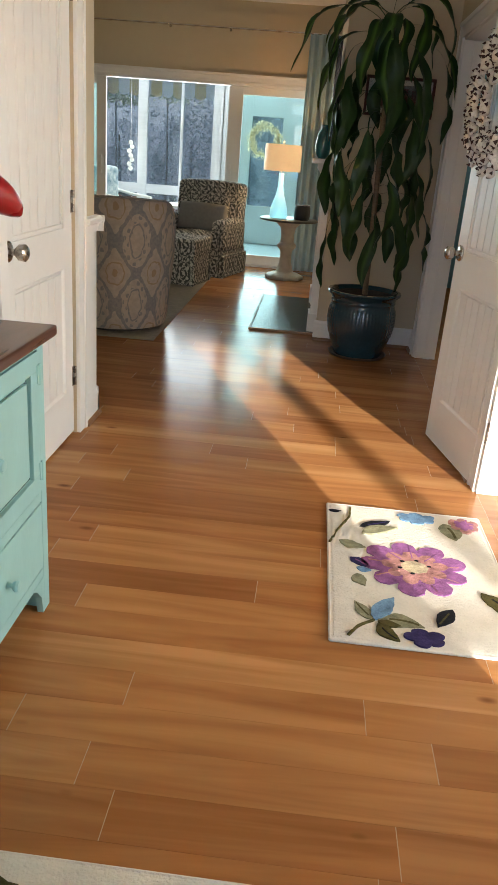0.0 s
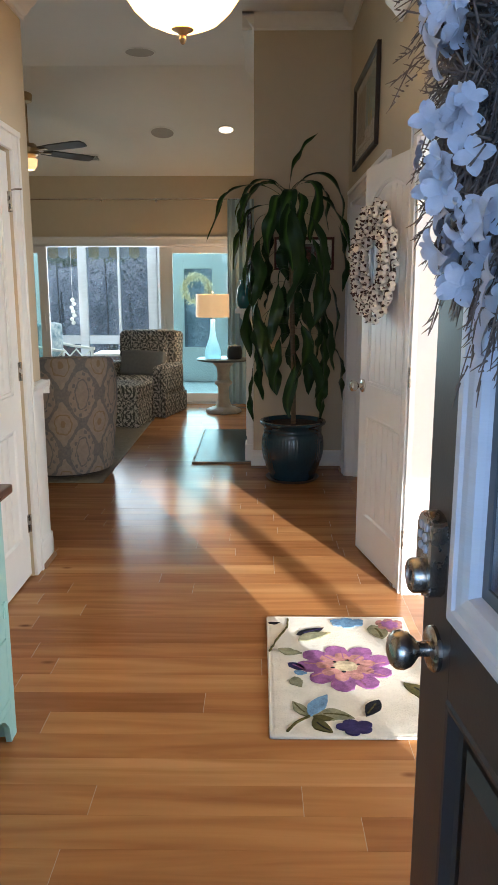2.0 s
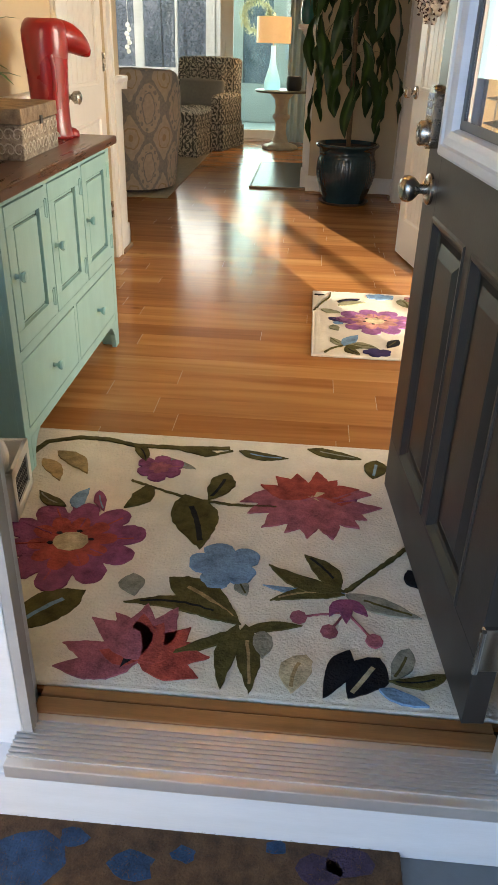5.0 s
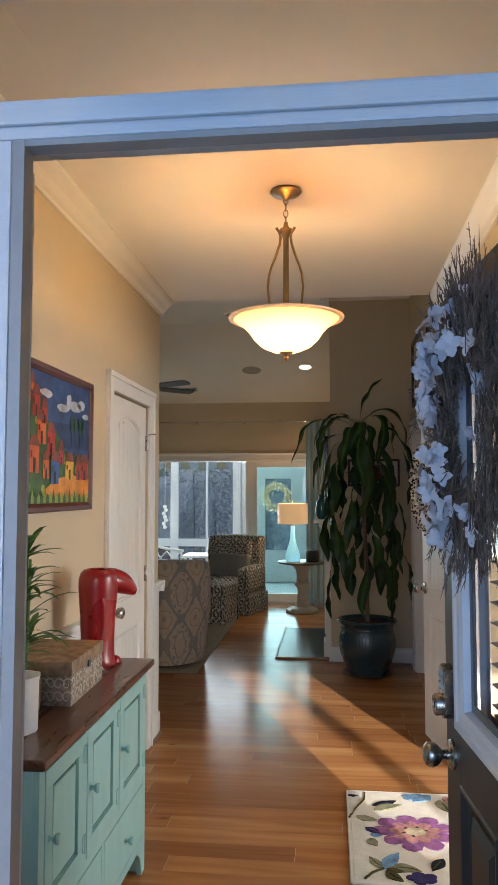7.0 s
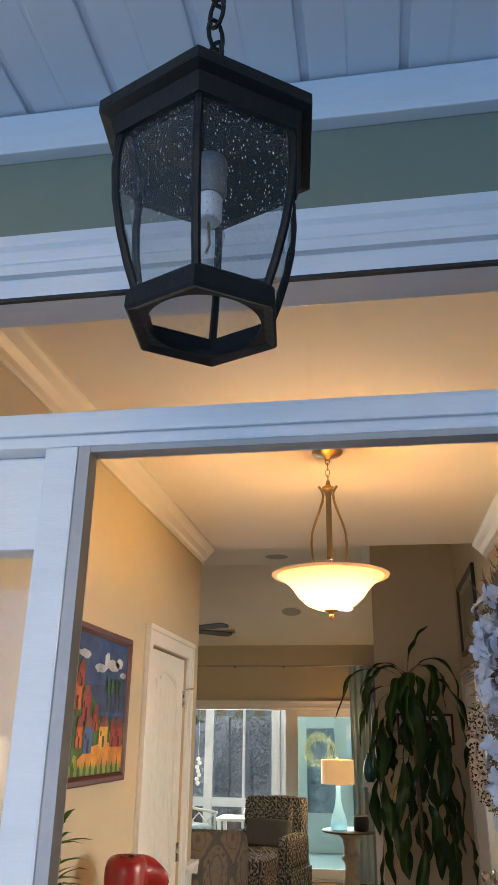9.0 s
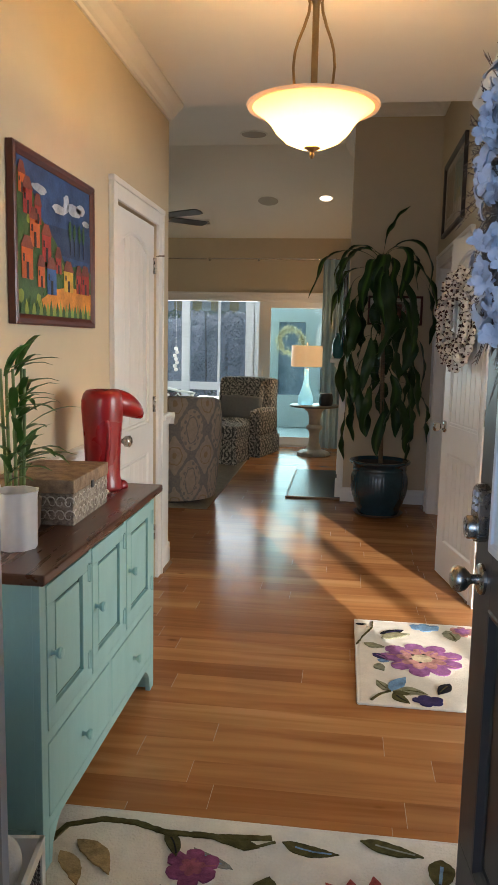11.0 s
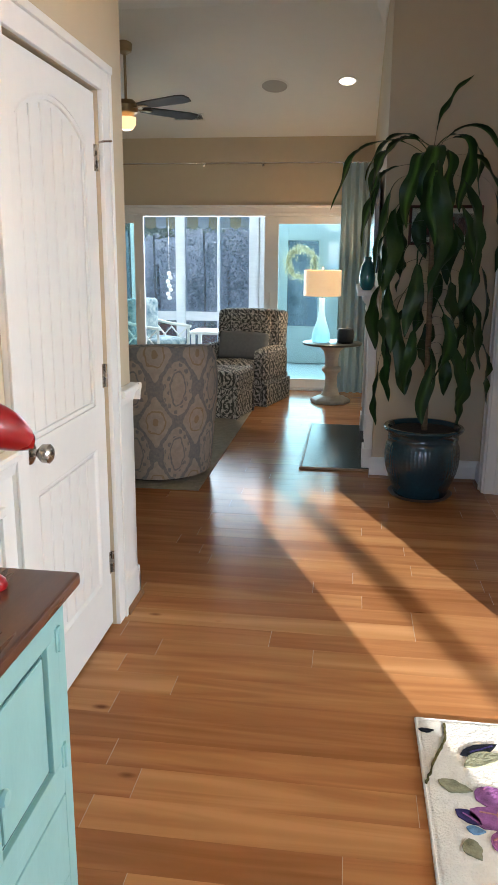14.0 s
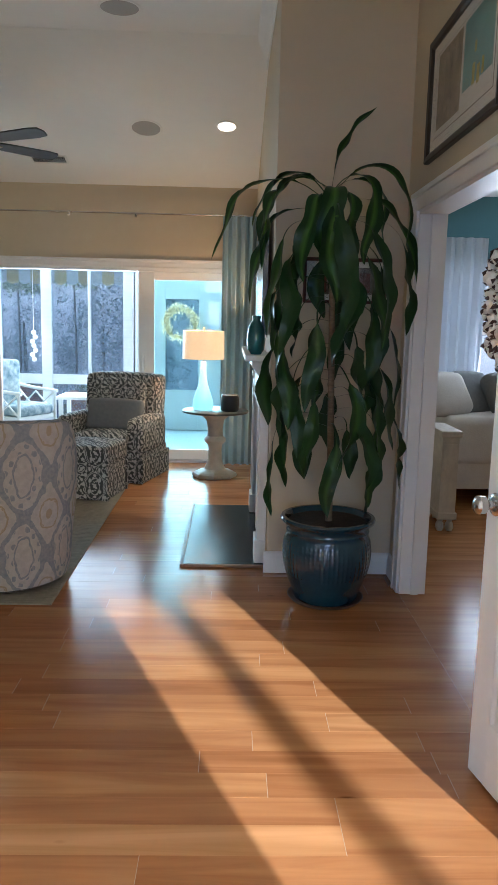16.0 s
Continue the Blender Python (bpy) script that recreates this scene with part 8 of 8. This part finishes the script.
window_frame_grid("window_4", [(1.30, 0.08), (2.25, 0.06), (3.2, 0.08)], [(0.70, 0.08), (1.41, 0.05), (2.12, 0.08)], 8.83, 8.90, 0.1, M["white"], M["glass"])
ns = thing("nightstand", pose(1.01, 6.62, 0) @ Matrix.Diagonal((0.64, 1, 1, 1)), "cream painted nightstand with a turned foot", "nightstand")
part("body", boxm(0.0, 0.0, 0.10, 0.19, 0.44, 0.69, bev=0.006), M["tablepaint"], ns)
part("top", boxm(-0.025, -0.025, 0.69, 0.215, 0.46, 0.735, bev=0.012), M["tablepaint"], ns)
for x in (0.04, 0.15):
    for y in (0.04, 0.40):
        part("foot", lathe(bmesh.new(), [(0, 0), (0.03, 0), (0.045, 0.025), (0.04, 0.055), (0.025, 0.07), (0.045, 0.09), (0.045, 0.10), (0, 0.10)], x, y, 0, seg=20), M["tablepaint"], ns, smooth=True)
part("plinth", boxm(-0.015, -0.015, 0.09, 0.205, 0.45, 0.14, bev=0.006), M["tablepaint"], ns)
part("drawer", boxm(0.025, -0.010, 0.44, 0.165, 0.0, 0.64, bev=0.003), M["tablepaint"], ns)
linen = mat("white_linen", (0.66, 0.64, 0.60), 0.9, var=0.06, scale=6, bump=0.5, bump_scale=90)
bed = thing("bed", pose(2.22, 8.02, 0), "made bed with white linen and a pale skirt", "bed")
part("mattress", cushion(bmesh.new(), -0.95, -0.62, 0.34, 0.95, 0.70, 0.745, 0.012, 0.07), linen, bed, smooth=True)
part("bed_skirt", boxm(-0.93, -0.60, 0.14, 0.93, 0.68, 0.38, bev=0.01), linen, bed)
for x in (-0.88, 0.88):
    for y in (-0.52, 0.62):
        part("leg", boxm(x - 0.03, y - 0.03, 0, x + 0.03, y + 0.03, 0.15), M["blackframe"], bed)
for x, y, z, w, mt, lab in ((1.36, 7.56, 0.752, 0.21, linen, "plump white bed pillow leaning on another"), (1.60, 7.74, 0.752, 0.24, M["pillow"], "charcoal bed pillow behind a white one"), (1.95, 7.72, 0.752, 0.24, M["pillow"], "charcoal bed pillow beside the others")):
    p = thing("bed_pillow", pose(x, y, z, -34, 0, 28), lab, "pillow", "bed pillows")
    part("cover", cushion(bmesh.new(), -w, -0.075, 0.0, w, 0.075, 0.36, 0.03, 0.07), mt, p, smooth=True)
sheer = thing("sheer_curtain", pose(1.72, 8.66, 0.02), "white sheer curtain at the bedroom window", "curtain")
bm = bmesh.new()
prev = None
for i in range(49):
    x = -0.42 + 0.62 * i / 48
    y = 0.03 * math.sin(i * 0.85)
    cur = [bm.verts.new((x, y, 0)), bm.verts.new((x, y, 1.2)), bm.verts.new((x, y * 0.8, 2.28))]
    if prev:
        for k in range(2):
            bm.faces.new((prev[k], cur[k], cur[k + 1], prev[k + 1]))
    prev = cur
shm = mat("sheer_cloth", (0.80, 0.82, 0.86), 0.8, var=0.03)
_n, _l, _b = nodes_of(shm)
_t = _n.new("ShaderNodeBsdfTranslucent")
_t.inputs[0].default_value = (0.85, 0.88, 0.95, 1)
_m = _n.new("ShaderNodeMixShader")
_m.inputs[0].default_value = 0.6
_l.new(_b.outputs[0], _m.inputs[1])
_l.new(_t.outputs[0], _m.inputs[2])
_l.new(_m.outputs[0], _n["Material Output"].inputs[0])
part("cloth", bm, shm, sheer, smooth=True)
bl = thing("window_blind", pose(2.34, 8.76, 1.25), "white slatted blind half lowered", "blind")
for i in range(20):
    part("slat", boxm(-0.42, -0.02, 0.4 + i * 0.024, 0.42, 0.02, 0.403 + i * 0.024), M["blind"], bl)

# ---- floor boards, last ----
floor = boxes("floor", M["gap"], (-4.84, -0.03, -0.2, HALL_R, BACK + 0.02, -0.012))
ROW = 0.128
rnd = random.Random(7)
plank_meshes = {}
# pale board ends: the sun's glint at the joints, put into the colour
M["glint"] = mat("pale_joint_glint", (0.42, 0.28, 0.16), 0.4, var=0.15, scale=8)


def plank_mesh(length):
    key = round(length, 3)
    if key not in plank_meshes:
        me = bpy.data.meshes.new("board")
        bm = bmesh.new()
        w, h, c, e = ROW - 0.0004, 0.012, 0.0003, 0.0010
        # top, a narrow chamfer, sides
        for x0, x1, y0, y1, z in ((0.0, key, 0.0, w, -h), (0.0, key, 0.0, w, -c), (e, key - e, c, w - c, 0.0)):
            for x, y in ((x0, y0), (x1, y0), (x1, y1), (x0, y1)):
                bm.verts.new((x, y, z))
        bm.verts.ensure_lookup_table()
        for r in (0, 4):
            for i in range(4):
                j = (i + 1) % 4
                f = bm.faces.new((bm.verts[r + i], bm.verts[r + j], bm.verts[r + 4 + j], bm.verts[r + 4 + i]))
                f.material_index = 1 if r == 4 and i in (1, 3) else 0
        bm.faces.new([bm.verts[8 + i] for i in range(4)])
        bm.to_mesh(me)
        bm.free()
        me.materials.append(M["floor"])
        me.materials.append(M["glint"])
        plank_meshes[key] = me
    return plank_meshes[key]


LENGTHS = (0.6, 0.8, 1.0, 1.2, 1.4, 1.7)
rest = bmesh.new()
count = 0
y = -0.03
while y < BACK:
    x = HALL_R - rnd.uniform(0.0, 0.7)
    x1 = HALL_R
    while x1 > -4.7:
        length = round(x1 - x, 3)
        if length < 0.12:
            x = x1 - rnd.choice(LENGTHS)
            continue
        x = max(x, -4.78)
        length = round(x1 - x, 3)
        if (x1 < -1.45 and y < 3.4) or length < 0.05:
            break
        inhall = x1 > -1.42 and (y < 5.7 or x1 < -0.2)
        if inhall and y < 6.6 and count < 300:
            ob = new("board", plank_mesh(length))
            ob.location = (x, y, rnd.uniform(-0.0002, 0.0))
            ob.parent = floor
            count += 1
        else:
            vs = [rest.verts.new(p) for p in ((x + 0.001, y, 0), (x1 - 0.001, y, 0), (x1 - 0.001, y + ROW - 0.0015, 0), (x + 0.001, y + ROW - 0.0015, 0))]
            rest.faces.new(vs)
            ws = [rest.verts.new(v.co - Vector((0, 0, 0.012))) for v in vs]
            for i in range(4):
                rest.faces.new((vs[i], ws[i], ws[(i + 1) % 4], vs[(i + 1) % 4]))
        x1 = x
        x = x1 - rnd.choice(LENGTHS)
    y += ROW
ob = part("boards", rest, M["floor"], floor)
ob["kind"] = "stuff"
